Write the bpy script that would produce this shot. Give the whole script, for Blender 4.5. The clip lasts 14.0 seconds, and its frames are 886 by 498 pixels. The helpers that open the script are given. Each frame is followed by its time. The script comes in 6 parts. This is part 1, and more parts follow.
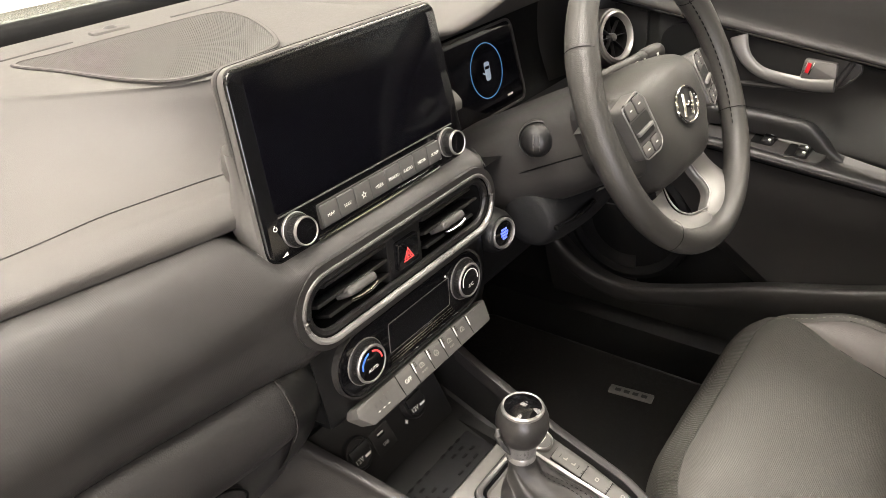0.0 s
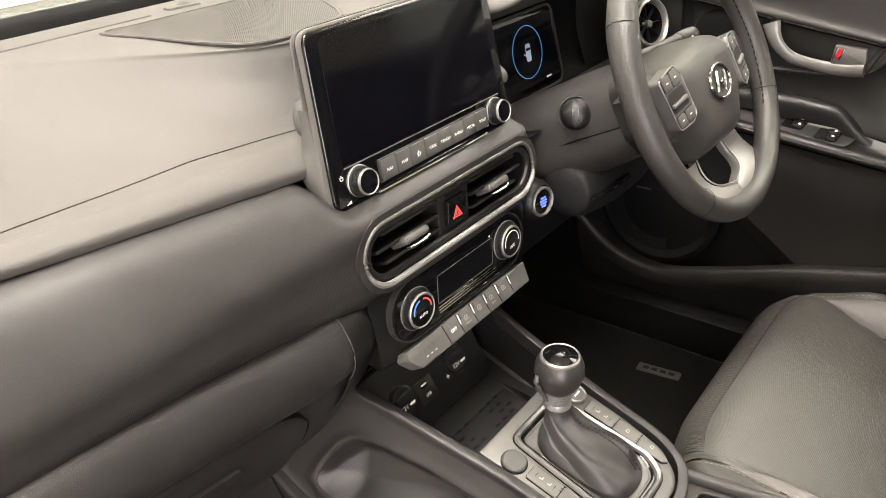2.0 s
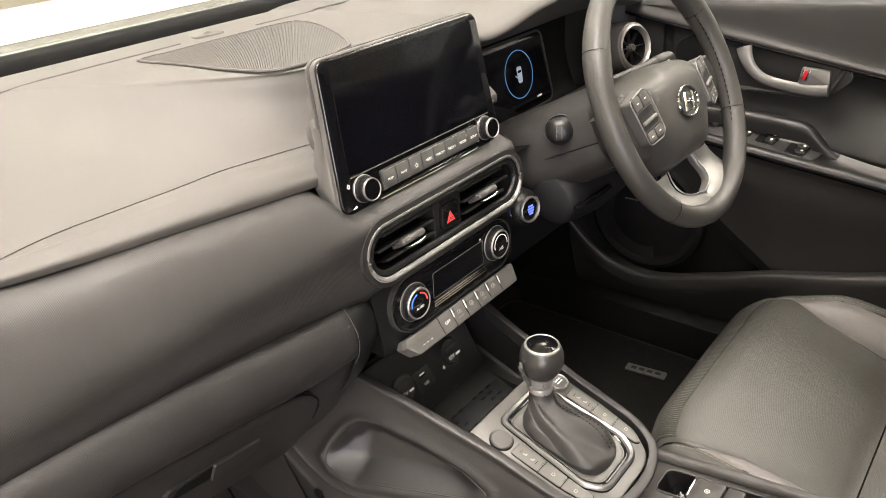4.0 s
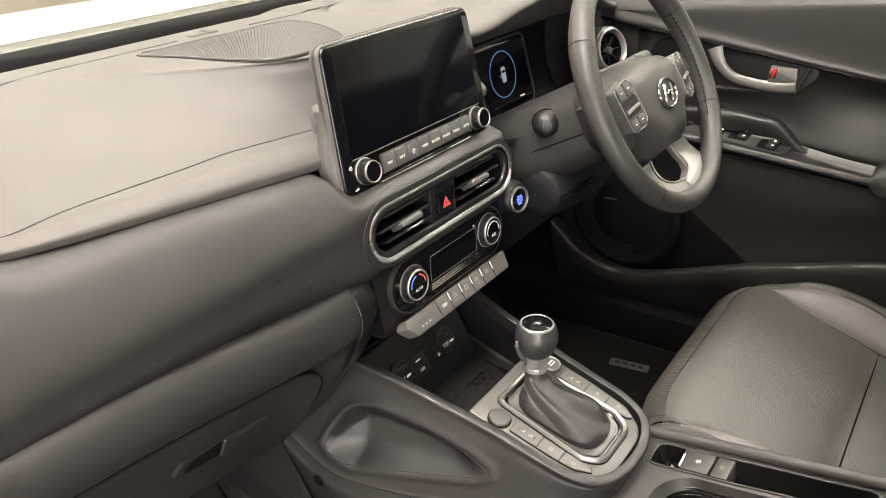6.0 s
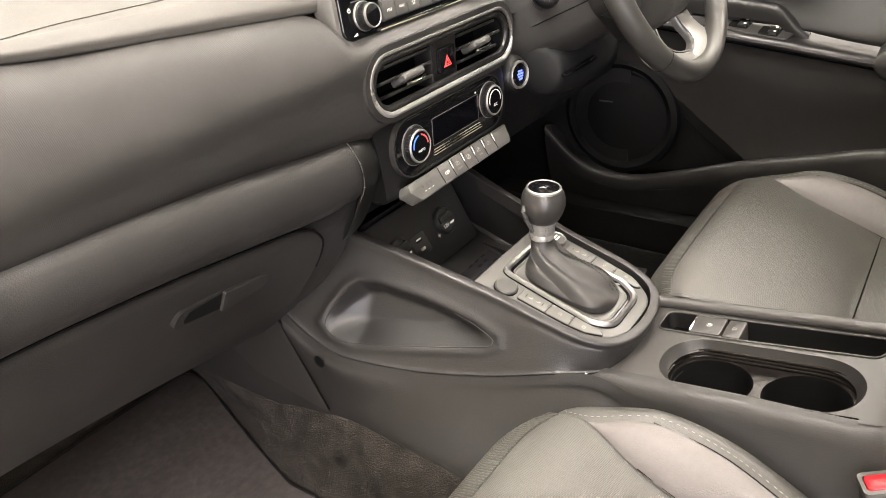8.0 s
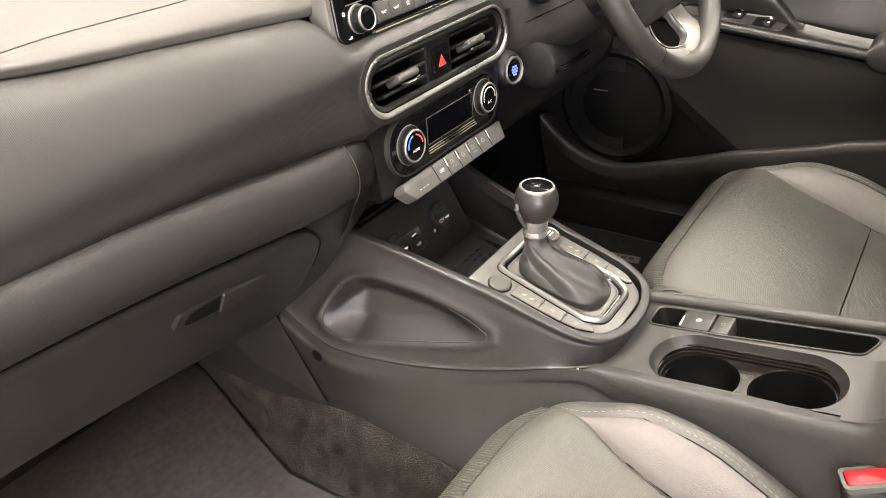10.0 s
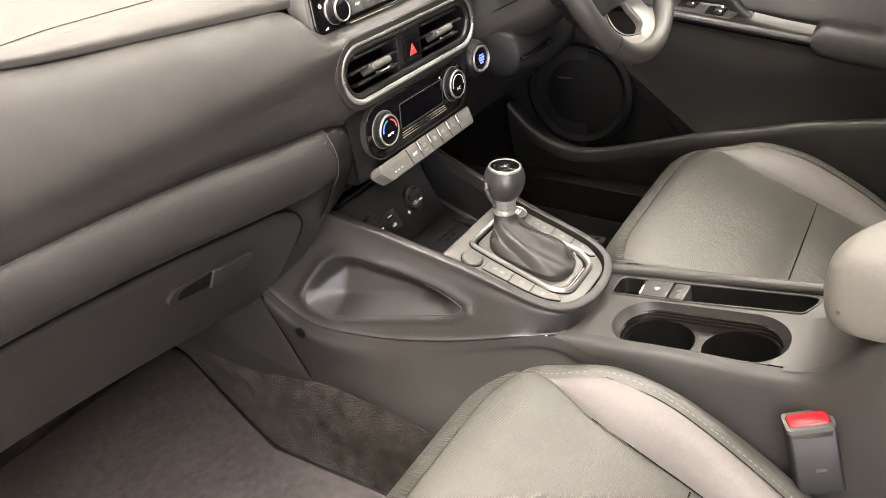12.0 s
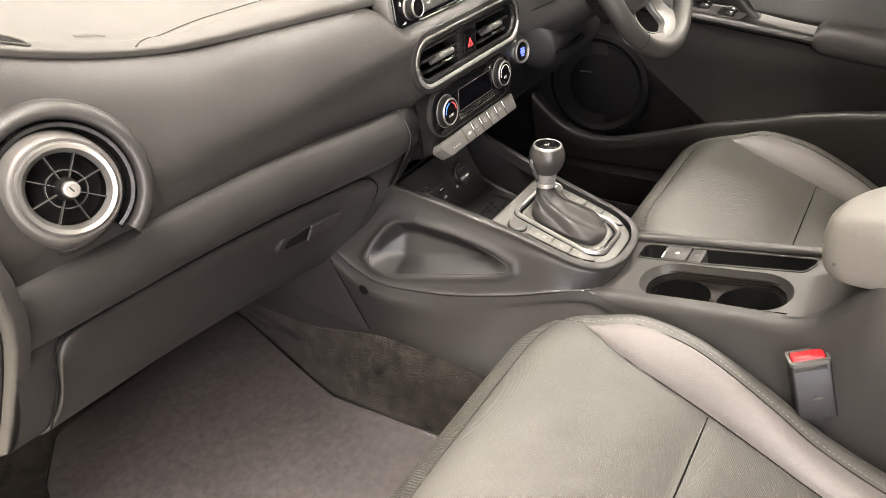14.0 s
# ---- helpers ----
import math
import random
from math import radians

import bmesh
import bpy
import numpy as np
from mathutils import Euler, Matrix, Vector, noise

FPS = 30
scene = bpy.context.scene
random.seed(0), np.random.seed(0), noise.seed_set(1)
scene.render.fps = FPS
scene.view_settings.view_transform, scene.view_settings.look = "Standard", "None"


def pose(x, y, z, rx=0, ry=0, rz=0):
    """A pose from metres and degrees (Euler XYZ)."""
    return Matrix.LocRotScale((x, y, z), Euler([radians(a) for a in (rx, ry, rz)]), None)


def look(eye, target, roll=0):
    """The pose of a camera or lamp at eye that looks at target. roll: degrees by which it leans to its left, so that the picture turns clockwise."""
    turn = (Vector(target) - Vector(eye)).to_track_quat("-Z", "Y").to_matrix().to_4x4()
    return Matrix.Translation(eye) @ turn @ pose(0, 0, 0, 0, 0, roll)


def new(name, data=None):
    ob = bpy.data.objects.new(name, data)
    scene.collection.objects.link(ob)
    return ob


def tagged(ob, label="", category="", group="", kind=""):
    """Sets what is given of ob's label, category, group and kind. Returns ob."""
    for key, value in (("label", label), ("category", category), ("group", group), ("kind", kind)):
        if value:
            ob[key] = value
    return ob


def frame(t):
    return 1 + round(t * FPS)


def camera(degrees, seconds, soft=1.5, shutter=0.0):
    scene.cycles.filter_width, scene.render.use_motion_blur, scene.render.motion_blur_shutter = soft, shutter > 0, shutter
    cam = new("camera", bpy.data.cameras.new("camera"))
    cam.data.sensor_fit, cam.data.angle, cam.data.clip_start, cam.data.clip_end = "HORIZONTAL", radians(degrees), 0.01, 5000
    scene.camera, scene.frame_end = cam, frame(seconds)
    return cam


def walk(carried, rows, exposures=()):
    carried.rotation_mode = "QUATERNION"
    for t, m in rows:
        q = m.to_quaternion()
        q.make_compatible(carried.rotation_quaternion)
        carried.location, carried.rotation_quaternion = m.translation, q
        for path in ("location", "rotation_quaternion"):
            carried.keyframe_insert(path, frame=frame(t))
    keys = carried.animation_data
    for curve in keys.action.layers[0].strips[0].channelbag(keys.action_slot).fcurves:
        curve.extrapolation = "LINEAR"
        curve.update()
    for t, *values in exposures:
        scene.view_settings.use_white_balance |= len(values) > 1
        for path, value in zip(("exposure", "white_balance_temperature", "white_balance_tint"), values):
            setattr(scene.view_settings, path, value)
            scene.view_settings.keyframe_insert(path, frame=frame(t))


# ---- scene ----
cam = camera(63.7, 14.0, soft=0.6)
PATH = [
    (0, (-0.429, 0.087, 1.21), (0.911, 1.199, 0.228), -5.9),
    (0.5, (-0.447, 0.077, 1.206), (0.883, 1.205, 0.228), -5.9),
    (1, (-0.464, 0.075, 1.196), (0.856, 1.217, 0.219), -5.8),
    (1.5, (-0.48, 0.071, 1.193), (0.829, 1.225, 0.217), -5.8),
    (2, (-0.499, 0.063, 1.2), (0.802, 1.23, 0.228), -5.8),
    (2.5, (-0.51, 0.042, 1.212), (0.782, 1.221, 0.242), -5.8),
    (3, (-0.524, 0.02, 1.221), (0.767, 1.206, 0.258), -5.8),
    (5.5, (-0.602, -0.02, 1.233), (0.756, 1.155, 0.352), -5.7),
    (6, (-0.615, -0.011, 1.204), (0.767, 1.134, 0.322), -5.7),
    (6.5, (-0.647, 0.006, 1.152), (0.751, 1.122, 0.26), -5.8),
    (7, (-0.66, 0.013, 1.116), (0.743, 1.103, 0.199), -5.7),
    (7.5, (-0.657, 0.009, 1.088), (0.729, 1.092, 0.136), -5.9),
    (10, (-0.652, 0.001, 1.118), (0.691, 1.059, 0.081), -6.2),
    (10.5, (-0.614, -0.014, 1.107), (0.725, 1.052, 0.072), -6.6),
    (11, (-0.606, -0.024, 1.096), (0.742, 1.029, 0.059), -6.7),
    (11.5, (-0.629, -0.031, 1.107), (0.733, 0.991, 0.057), -6.5),
    (12, (-0.699, -0.028, 1.129), (0.679, 0.961, 0.07), -6.2),
    (12.5, (-0.794, -0.025, 1.157), (0.599, 0.933, 0.088), -5.6),
    (13, (-0.839, -0.027, 1.166), (0.553, 0.931, 0.096), -5.4),
    (13.5, (-0.848, -0.03, 1.171), (0.537, 0.938, 0.101), -5.4),
    (14, (-0.856, -0.04, 1.173), (0.522, 0.937, 0.103), -5.3),
]
walk(cam, [(t, look(eye, target, roll)) for t, eye, target, roll in PATH],
     [(0, -0.42), (1.5, -0.36), (3, -0.34), (5.5, -0.42), (6.5, -0.28), (7.5, -0.08), (10, 0.04), (11, 0.10), (12.5, 0.16), (14, 0.03)])
scene.view_settings.exposure = 0.0

# ---- light ----
world = bpy.data.worlds.new("world")
scene.world = world
world.use_nodes = True
world.node_tree.nodes["Background"].inputs[0].default_value = (1.0, 0.96, 0.90, 1)
world.node_tree.nodes["Background"].inputs[1].default_value = 0.6


def area(name, eye, target, w, h, power, colour=(1.0, 0.95, 0.86)):
    lamp = bpy.data.lights.new(name, "AREA")
    lamp.shape, lamp.size, lamp.size_y, lamp.energy, lamp.color = "RECTANGLE", w, h, power, colour
    ob = new(name, lamp)
    ob.matrix_world = look(eye, target)
    return ob


# rows of ceiling lights of the showroom
area("ceiling_light_front", (-0.3, 3.4, 3.25), (-0.3, 3.4, 0), 5.0, 2.6, 165, (1.0, 0.91, 0.82))
area("ceiling_light_side", (-1.56, -0.80, 3.2), (-1.52, -0.75, 0), 1.3, 4.5, 560, (1.0, 0.91, 0.825))
area("ceiling_light_back", (2.7, -0.3, 3.25), (2.7, -0.3, 0), 1.6, 4.0, 300, (1.0, 0.91, 0.82))
# unseen fill light from the passenger's side, added to brighten the footwell
area("side_fill_light", (-6.6, -3.4, 1.6), (0, 0.4, 0.6), 5.5, 2.6, 760, (0.97, 0.93, 1.02))

# ---- tools ----
import mathutils.bvhtree

INV = {}


def thing(name, at, label, category, group="", kind=""):
    ob = new(name)
    ob.empty_display_size = 0.02
    ob.matrix_basis = Matrix.Translation(at)
    INV[ob] = Matrix.Translation(at).inverted()
    return tagged(ob, label, category, group, kind)


def finish(bm, angle=38):
    bmesh.ops.remove_doubles(bm, verts=bm.verts, dist=1e-6)
    bmesh.ops.recalc_face_normals(bm, faces=bm.faces)
    lim = radians(angle)
    for e in bm.edges:
        if len(e.link_faces) == 2 and e.calc_face_angle(0) > lim:
            e.smooth = False
    for f in bm.faces:
        f.smooth = True


def part(name, bm, material, parent=None, label="", angle=38):
    finish(bm, angle)
    me = bpy.data.meshes.new(name)
    bm.to_mesh(me)
    bm.free()
    me.materials.append(material)
    ob = new(name, me)
    if parent is not None:
        ob.parent = parent
        ob.matrix_parent_inverse = INV.get(parent, Matrix.Identity(4))
    if label:
        ob["label"] = label
    return ob


def single(name, bm, material, label, category, kind="", group="", angle=38):
    return tagged(part(name, bm, material, None, "", angle), label, category, group, kind)


def join(bm, *others):
    for o in others:
        me = bpy.data.meshes.new("tmp")
        o.to_mesh(me)
        o.free()
        bm.from_mesh(me)
        bpy.data.meshes.remove(me)
    return bm


def catmull(p0, p1, p2, p3, t):
    return 0.5 * ((2 * p1) + (p2 - p0) * t + (2 * p0 - 5 * p1 + 4 * p2 - p3) * t * t + (3 * p1 - p0 - 3 * p2 + p3) * t ** 3)


def spline(pts, n=6, closed=False):
    p = [np.array(q, float) for q in pts]
    k = len(p)
    out = []
    for i in range(k if closed else k - 1):
        if closed:
            a, b, c, d = p[i - 1], p[i], p[(i + 1) % k], p[(i + 2) % k]
        else:
            a = p[i - 1] if i else 2 * p[0] - p[1]
            b, c = p[i], p[i + 1]
            d = p[i + 2] if i + 2 < k else 2 * p[-1] - p[-2]
        out += [catmull(a, b, c, d, j / n) for j in range(n)]
    return out if closed else out + [p[-1]]


def loft(rows, nu=6, nv=6, closed_v=False, thick=0.0):
    """Smooth skin over rows of control points."""
    rows = [spline(r, nv, closed_v) for r in rows]
    cols = [spline([r[j] for r in rows], nu) for j in range(len(rows[0]))]
    bm = bmesh.new()
    vs = [[bm.verts.new(p) for p in c] for c in cols]
    m = len(vs)
    for j in range(m if closed_v else m - 1):
        for i in range(len(vs[0]) - 1):
            quad = (vs[j][i], vs[j][i + 1], vs[(j + 1) % m][i + 1], vs[(j + 1) % m][i])
            bm.faces.new(quad)
    if thick:
        bmesh.ops.recalc_face_normals(bm, faces=bm.faces)
        bmesh.ops.solidify(bm, geom=bm.faces[:], thickness=thick)
    return bm


def capped(bm):
    edges = [e for e in bm.edges if e.is_boundary]
    bmesh.ops.holes_fill(bm, edges=edges, sides=0)
    return bm


def roundrect(w, h, r, n=5, cx=0.0, cy=0.0):
    pts = []
    for sx, sy, a0 in ((1, 1, 0), (-1, 1, 90), (-1, -1, 180), (1, -1, 270)):
        for i in range(n + 1):
            a = radians(a0 + 90 * i / n)
            pts.append((cx + sx * (w / 2 - r) + r * math.cos(a), cy + sy * (h / 2 - r) + r * math.sin(a)))
    return pts


def rounded(poly, r, n=5):
    """A polygon with its corners rounded; r is one radius or one for each corner."""
    out = []
    k = len(poly)
    for i in range(k):
        a, b, c = (Vector(poly[i - 1]), Vector(poly[i]), Vector(poly[(i + 1) % k]))
        rr = r[i] if isinstance(r, (list, tuple)) else r
        u, v = (a - b), (c - b)
        lim = min(u.length, v.length) * 0.49
        ang = u.angle(v) / 2
        d = min(rr / max(math.tan(ang), 1e-3), lim)
        p, q = b + u.normalized() * d, b + v.normalized() * d
        for j in range(n + 1):
            t = j / n
            w = p * (1 - t) ** 2 + b * 2 * t * (1 - t) + q * t * t
            out.append((w.x, w.y))
    return out


def prism(outline, m, z0, z1, bevel=0.0, seg=2):
    """Outline in the xy plane of m, from z0 up to z1, its top rim bevelled."""
    bm = bmesh.new()
    low = [bm.verts.new((x, y, z0)) for x, y in outline]
    rings = [low]

    def inset(d):
        k = len(outline)
        pts = []
        for i in range(k):
            a, b, c = (Vector(outline[i - 1]), Vector(outline[i]), Vector(outline[(i + 1) % k]))
            t = (c - a)
            nrm = Vector((-t.y, t.x)).normalized() if t.length > 1e-9 else Vector((0, 0))
            pts.append((b.x + nrm.x * d * side, b.y + nrm.y * d * side))
        return pts
    area2 = sum(outline[i - 1][0] * outline[i][1] - outline[i][0] * outline[i - 1][1] for i in range(len(outline)))
    side = 1 if area2 > 0 else -1
    if bevel > 0:
        for s in range(seg + 1):
            a = math.pi / 2 * s / seg
            d, z = bevel * (1 - math.cos(a)), z1 - bevel + bevel * math.sin(a)
            rings.append([bm.verts.new((x, y, z)) for x, y in inset(d)])
    else:
        rings.append([bm.verts.new((x, y, z1)) for x, y in outline])
    for a, b in zip(rings, rings[1:]):
        for i in range(len(a)):
            bm.faces.new((a[i - 1], a[i], b[i], b[i - 1]))
    bm.faces.new(rings[-1])
    bm.faces.new(low[::-1])
    bm.transform(m)
    return bm


def frame_ring(outer, inner, m, z0, z1):
    """A flat frame between two outlines of the same count."""
    bm = bmesh.new()
    k = len(outer)
    r = [[bm.verts.new((*p, z)) for p in o] for o, z in ((outer, z0), (outer, z1), (inner, z1), (inner, z0))]
    for a in range(4):
        for i in range(k):
            bm.faces.new((r[a][i - 1], r[a][i], r[(a + 1) % 4][i], r[(a + 1) % 4][i - 1]))
    bm.transform(m)
    return bm


def block(m, sx, sy, sz, bevel=0.0, seg=2):
    bm = bmesh.new()
    bmesh.ops.create_cube(bm, size=1, matrix=Matrix.Diagonal((sx, sy, sz, 1)))
    if bevel:
        bmesh.ops.bevel(bm, geom=bm.edges[:], offset=bevel, segments=seg, affect="EDGES", profile=0.6)
    bm.transform(m)
    return bm


def lathe(profile, m, seg=28, arc=360, start=0):
    """Profile of (radius, height) turned about z of m."""
    bm = bmesh.new()
    full = arc >= 360
    n = seg if full else seg + 1
    rings = []
    for i in range(n):
        a = radians(start + arc * i / seg)
        rings.append([bm.verts.new((r * math.cos(a), r * math.sin(a), z)) for r, z in profile])
    for i in range(n if full else n - 1):
        a, b = rings[i], rings[(i + 1) % n]
        for j in range(len(profile) - 1):
            bm.faces.new((a[j], b[j], b[j + 1], a[j + 1]))
    bm.transform(m)
    return bm


def tube(pts, r, closed=False, seg=8, flat=1.0, up=(0, 0, 1)):
    """A round bar along points; r is one radius or one a point; flat squeezes it along up."""
    p = [Vector(q) for q in pts]
    bm = bmesh.new()
    rings = []
    k = len(p)
    for i in range(k):
        a = p[i - 1] if (i or closed) else p[i]
        b = p[(i + 1) % k] if (i + 1 < k or closed) else p[i]
        t = (b - a).normalized()
        side = t.cross(Vector(up))
        if side.length < 1e-4:
            side = t.cross(Vector((1, 0.3, 0)))
        side.normalize()
        top = side.cross(t).normalized()
        rr = r[i] if isinstance(r, (list, tuple)) else r
        rings.append([bm.verts.new(p[i] + side * rr * math.cos(2 * math.pi * j / seg) + top * rr * flat * math.sin(2 * math.pi * j / seg)) for j in range(seg)])
    for i in range(k if closed else k - 1):
        a, b = rings[i], rings[(i + 1) % k]
        for j in range(seg):
            bm.faces.new((a[j - 1], a[j], b[j], b[j - 1]))
    if not closed:
        bm.faces.new(rings[0])
        bm.faces.new(rings[-1])
    return bm


def face(origin, tilt=0.0, yaw=0.0):
    """A frame on a panel that faces the cabin: x to the right, y up the panel, z out of it, leaning back by tilt."""
    return Matrix.Translation(origin) @ pose(0, 0, 0, 90 - tilt, 0, yaw)


def letters(name, words, m, size, material, parent, label="", lift=0.0002):
    cu = bpy.data.curves.new(name, "FONT")
    cu.body, cu.size, cu.align_x, cu.align_y, cu.extrude = words, size, "CENTER", "CENTER", 0.00008
    cu.resolution_u = 3
    tmp = bpy.data.objects.new(name, cu)
    me = bpy.data.meshes.new_from_object(tmp)
    bpy.data.objects.remove(tmp)
    me.transform(m @ Matrix.Translation((0, 0, lift)))
    me.materials.clear()
    me.materials.append(material)
    ob = new(name, me)
    ob.parent = parent
    ob.matrix_parent_inverse = INV.get(parent, Matrix.Identity(4))
    if label:
        ob["label"] = label
    return ob


def tree_of(bm):
    return mathutils.bvhtree.BVHTree.FromBMesh(bm)


def drop(tree, x, y, lift=0.0):
    """The point of a surface under (x, y)."""
    hit, nrm, _, _ = tree.ray_cast(Vector((x, y, 3.0)), Vector((0, 0, -1)))
    return hit + Vector((0, 0, lift))


def stitches(pts, length=0.004, gap=0.003, r=0.0006, side=8):
    """Short thread bars along a line."""
    fine = spline(pts, 24)
    bm = bmesh.new()
    run, start = 0.0, None
    for a, b in zip(fine, fine[1:]):
        d = np.linalg.norm(b - a)
        if start is None:
            start = a
        run += d
        if run >= length + gap:
            way = (b - start) / np.linalg.norm(b - start)
            join(bm, tube([start, start + way * length * 0.5 + np.array((0, 0, r * 0.4)), start + way * length], r, seg=5))
            start, run = b, 0.0
    return bm

# ---- materials ----
def material(name, colour, rough=0.5, metal=0.0, bump=None, mottle=0.12, scale=40.0, coat=0.0, spec=0.5, emit=None, grain=None):
    """Principled material with mottled colour and roughness; bump: (kind, cells a metre, depth in metres)."""
    ma = bpy.data.materials.new(name)
    ma.use_nodes = True
    nt = ma.node_tree
    b = nt.nodes["Principled BSDF"]
    tc = nt.nodes.new("ShaderNodeTexCoord")
    b.inputs["Metallic"].default_value = metal
    b.inputs["Specular IOR Level"].default_value = spec
    b.inputs["Coat Weight"].default_value = coat
    b.inputs["Coat Roughness"].default_value = 0.03
    big = nt.nodes.new("ShaderNodeTexNoise")
    big.inputs["Scale"].default_value = scale
    big.inputs["Detail"].default_value = 4
    nt.links.new(tc.outputs["Object"], big.inputs["Vector"])
    fine = nt.nodes.new("ShaderNodeTexNoise")
    fine.inputs["Scale"].default_value = scale * 22
    fine.inputs["Detail"].default_value = 2
    nt.links.new(tc.outputs["Object"], fine.inputs["Vector"])
    both = nt.nodes.new("ShaderNodeMath")
    both.operation = "ADD"
    nt.links.new(big.outputs[0], both.inputs[0])
    nt.links.new(fine.outputs[0], both.inputs[1])
    ramp = nt.nodes.new("ShaderNodeMapRange")
    ramp.inputs[1].default_value, ramp.inputs[2].default_value = 0.7, 1.3
    ramp.inputs[3].default_value, ramp.inputs[4].default_value = 1 - mottle, 1 + mottle
    nt.links.new(both.outputs[0], ramp.inputs[0])
    mul = nt.nodes.new("ShaderNodeVectorMath")
    mul.operation = "SCALE"
    mul.inputs[0].default_value = colour
    nt.links.new(ramp.outputs[0], mul.inputs["Scale"])
    nt.links.new(mul.outputs[0], b.inputs["Base Color"])
    rr = nt.nodes.new("ShaderNodeMath")
    rr.operation = "MULTIPLY"
    rr.inputs[1].default_value = rough
    nt.links.new(ramp.outputs[0], rr.inputs[0])
    nt.links.new(rr.outputs[0], b.inputs["Roughness"])
    if bump:
        kind, cells, depth = bump
        bn = nt.nodes.new("ShaderNodeBump")
        bn.inputs["Distance"].default_value = depth
        bn.inputs["Strength"].default_value = 1.0
        if kind == "grain":
            tx = nt.nodes.new("ShaderNodeTexVoronoi")
            tx.inputs["Scale"].default_value = cells
            nt.links.new(tc.outputs["Object"], tx.inputs["Vector"])
            nt.links.new(tx.outputs["Distance"], bn.inputs["Height"])
        elif kind == "noise":
            tx = nt.nodes.new("ShaderNodeTexNoise")
            tx.inputs["Scale"].default_value = cells
            tx.inputs["Detail"].default_value = 6
            nt.links.new(tc.outputs["Object"], tx.inputs["Vector"])
            nt.links.new(tx.outputs[0], bn.inputs["Height"])
        else:
            # woven: rows of small dimples in two crossing directions
            sep = nt.nodes.new("ShaderNodeSeparateXYZ")
            nt.links.new(tc.outputs["Object"], sep.inputs[0])
            waves = []
            for sx, sy, sz in ((1, 0.7, 1), (1, -0.7, -1)) if kind == "weave" else ((1, 1, 0.2), (1, -1, -0.2)):
                dot = nt.nodes.new("ShaderNodeVectorMath")
                dot.operation = "DOT_PRODUCT"
                dot.inputs[1].default_value = (sx * cells, sy * cells, sz * cells)
                nt.links.new(tc.outputs["Object"], dot.inputs[0])
                sn = nt.nodes.new("ShaderNodeMath")
                sn.operation = "SINE"
                nt.links.new(dot.outputs["Value"], sn.inputs[0])
                waves.append(sn)
            pr = nt.nodes.new("ShaderNodeMath")
            pr.operation = "MULTIPLY"
            nt.links.new(waves[0].outputs[0], pr.inputs[0])
            nt.links.new(waves[1].outputs[0], pr.inputs[1])
            nt.links.new(pr.outputs[0], bn.inputs["Height"])
            # the hollows' shade is put into the colour, a little darker
            hol = nt.nodes.new("ShaderNodeMapRange")
            hol.inputs[1].default_value, hol.inputs[2].default_value = 0.35, 0.8
            hol.inputs[3].default_value, hol.inputs[4].default_value = 1.0, 0.74 if kind == "dots" else 0.88
            nt.links.new(pr.outputs[0], hol.inputs[0])
            mu2 = nt.nodes.new("ShaderNodeVectorMath")
            mu2.operation = "SCALE"
            nt.links.new(mul.outputs[0], mu2.inputs[0])
            nt.links.new(hol.outputs[0], mu2.inputs["Scale"])
            nt.links.new(mu2.outputs[0], b.inputs["Base Color"])
        nt.links.new(bn.outputs[0], b.inputs["Normal"])
    if emit:
        b.inputs["Emission Color"].default_value = (*emit[:3], 1)
        b.inputs["Emission Strength"].default_value = emit[3]
    return ma


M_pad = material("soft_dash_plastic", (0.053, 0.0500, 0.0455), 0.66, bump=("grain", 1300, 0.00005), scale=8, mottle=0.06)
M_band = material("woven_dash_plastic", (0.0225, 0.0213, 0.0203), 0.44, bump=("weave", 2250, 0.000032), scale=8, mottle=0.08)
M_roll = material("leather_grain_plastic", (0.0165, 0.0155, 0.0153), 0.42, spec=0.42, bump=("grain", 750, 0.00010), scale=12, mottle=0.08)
M_trim = material("hard_grey_plastic", (0.022, 0.0208, 0.020), 0.43, bump=("grain", 1000, 0.00010), scale=15, mottle=0.07)
M_seam = material("shadow_brown_seam", (0.020, 0.017, 0.016), 0.7)
M_dark = material("black_plastic", (0.008, 0.0078, 0.0078), 0.40, bump=("grain", 1200, 0.0001), scale=15)
# Near-black for gaps and parts; also stands in for shade in recesses.
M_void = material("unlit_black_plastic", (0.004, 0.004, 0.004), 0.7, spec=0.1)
M_gloss = material("piano_black", (0.004, 0.004, 0.0045), 0.07, coat=0.0, mottle=0.02)
M_screen = material("screen_glass", (0.002, 0.002, 0.003), 0.10, mottle=0.02, spec=0.25)
M_shell = material("radio_shell_grey", (0.065, 0.062, 0.058), 0.4, scale=20, mottle=0.06)
M_satin = material("satin_silver", (0.34, 0.332, 0.32), 0.42, 0.85, scale=25, mottle=0.05)
M_chrome = material("polished_chrome", (0.8, 0.79, 0.77), 0.1, 1.0, mottle=0.03)
M_stack = material("grey_painted_panel", (0.068, 0.066, 0.062), 0.42, bump=("grain", 1400, 0.00004), scale=12, mottle=0.06)
M_silverpaint = material("silver_grey_paint", (0.078, 0.076, 0.0715), 0.36, 0.2, scale=20, mottle=0.05)
M_btn = material("grey_button", (0.055, 0.0535, 0.051), 0.45, scale=30, mottle=0.05)
M_insert = material("brushed_dark_insert", (0.018, 0.0155, 0.014), 0.22, 0.45, bump=("noise", 300, 0.00005), scale=30)
M_frit = material("glass_edge_print", (0.10, 0.105, 0.095), 0.2, scale=20, mottle=0.05)
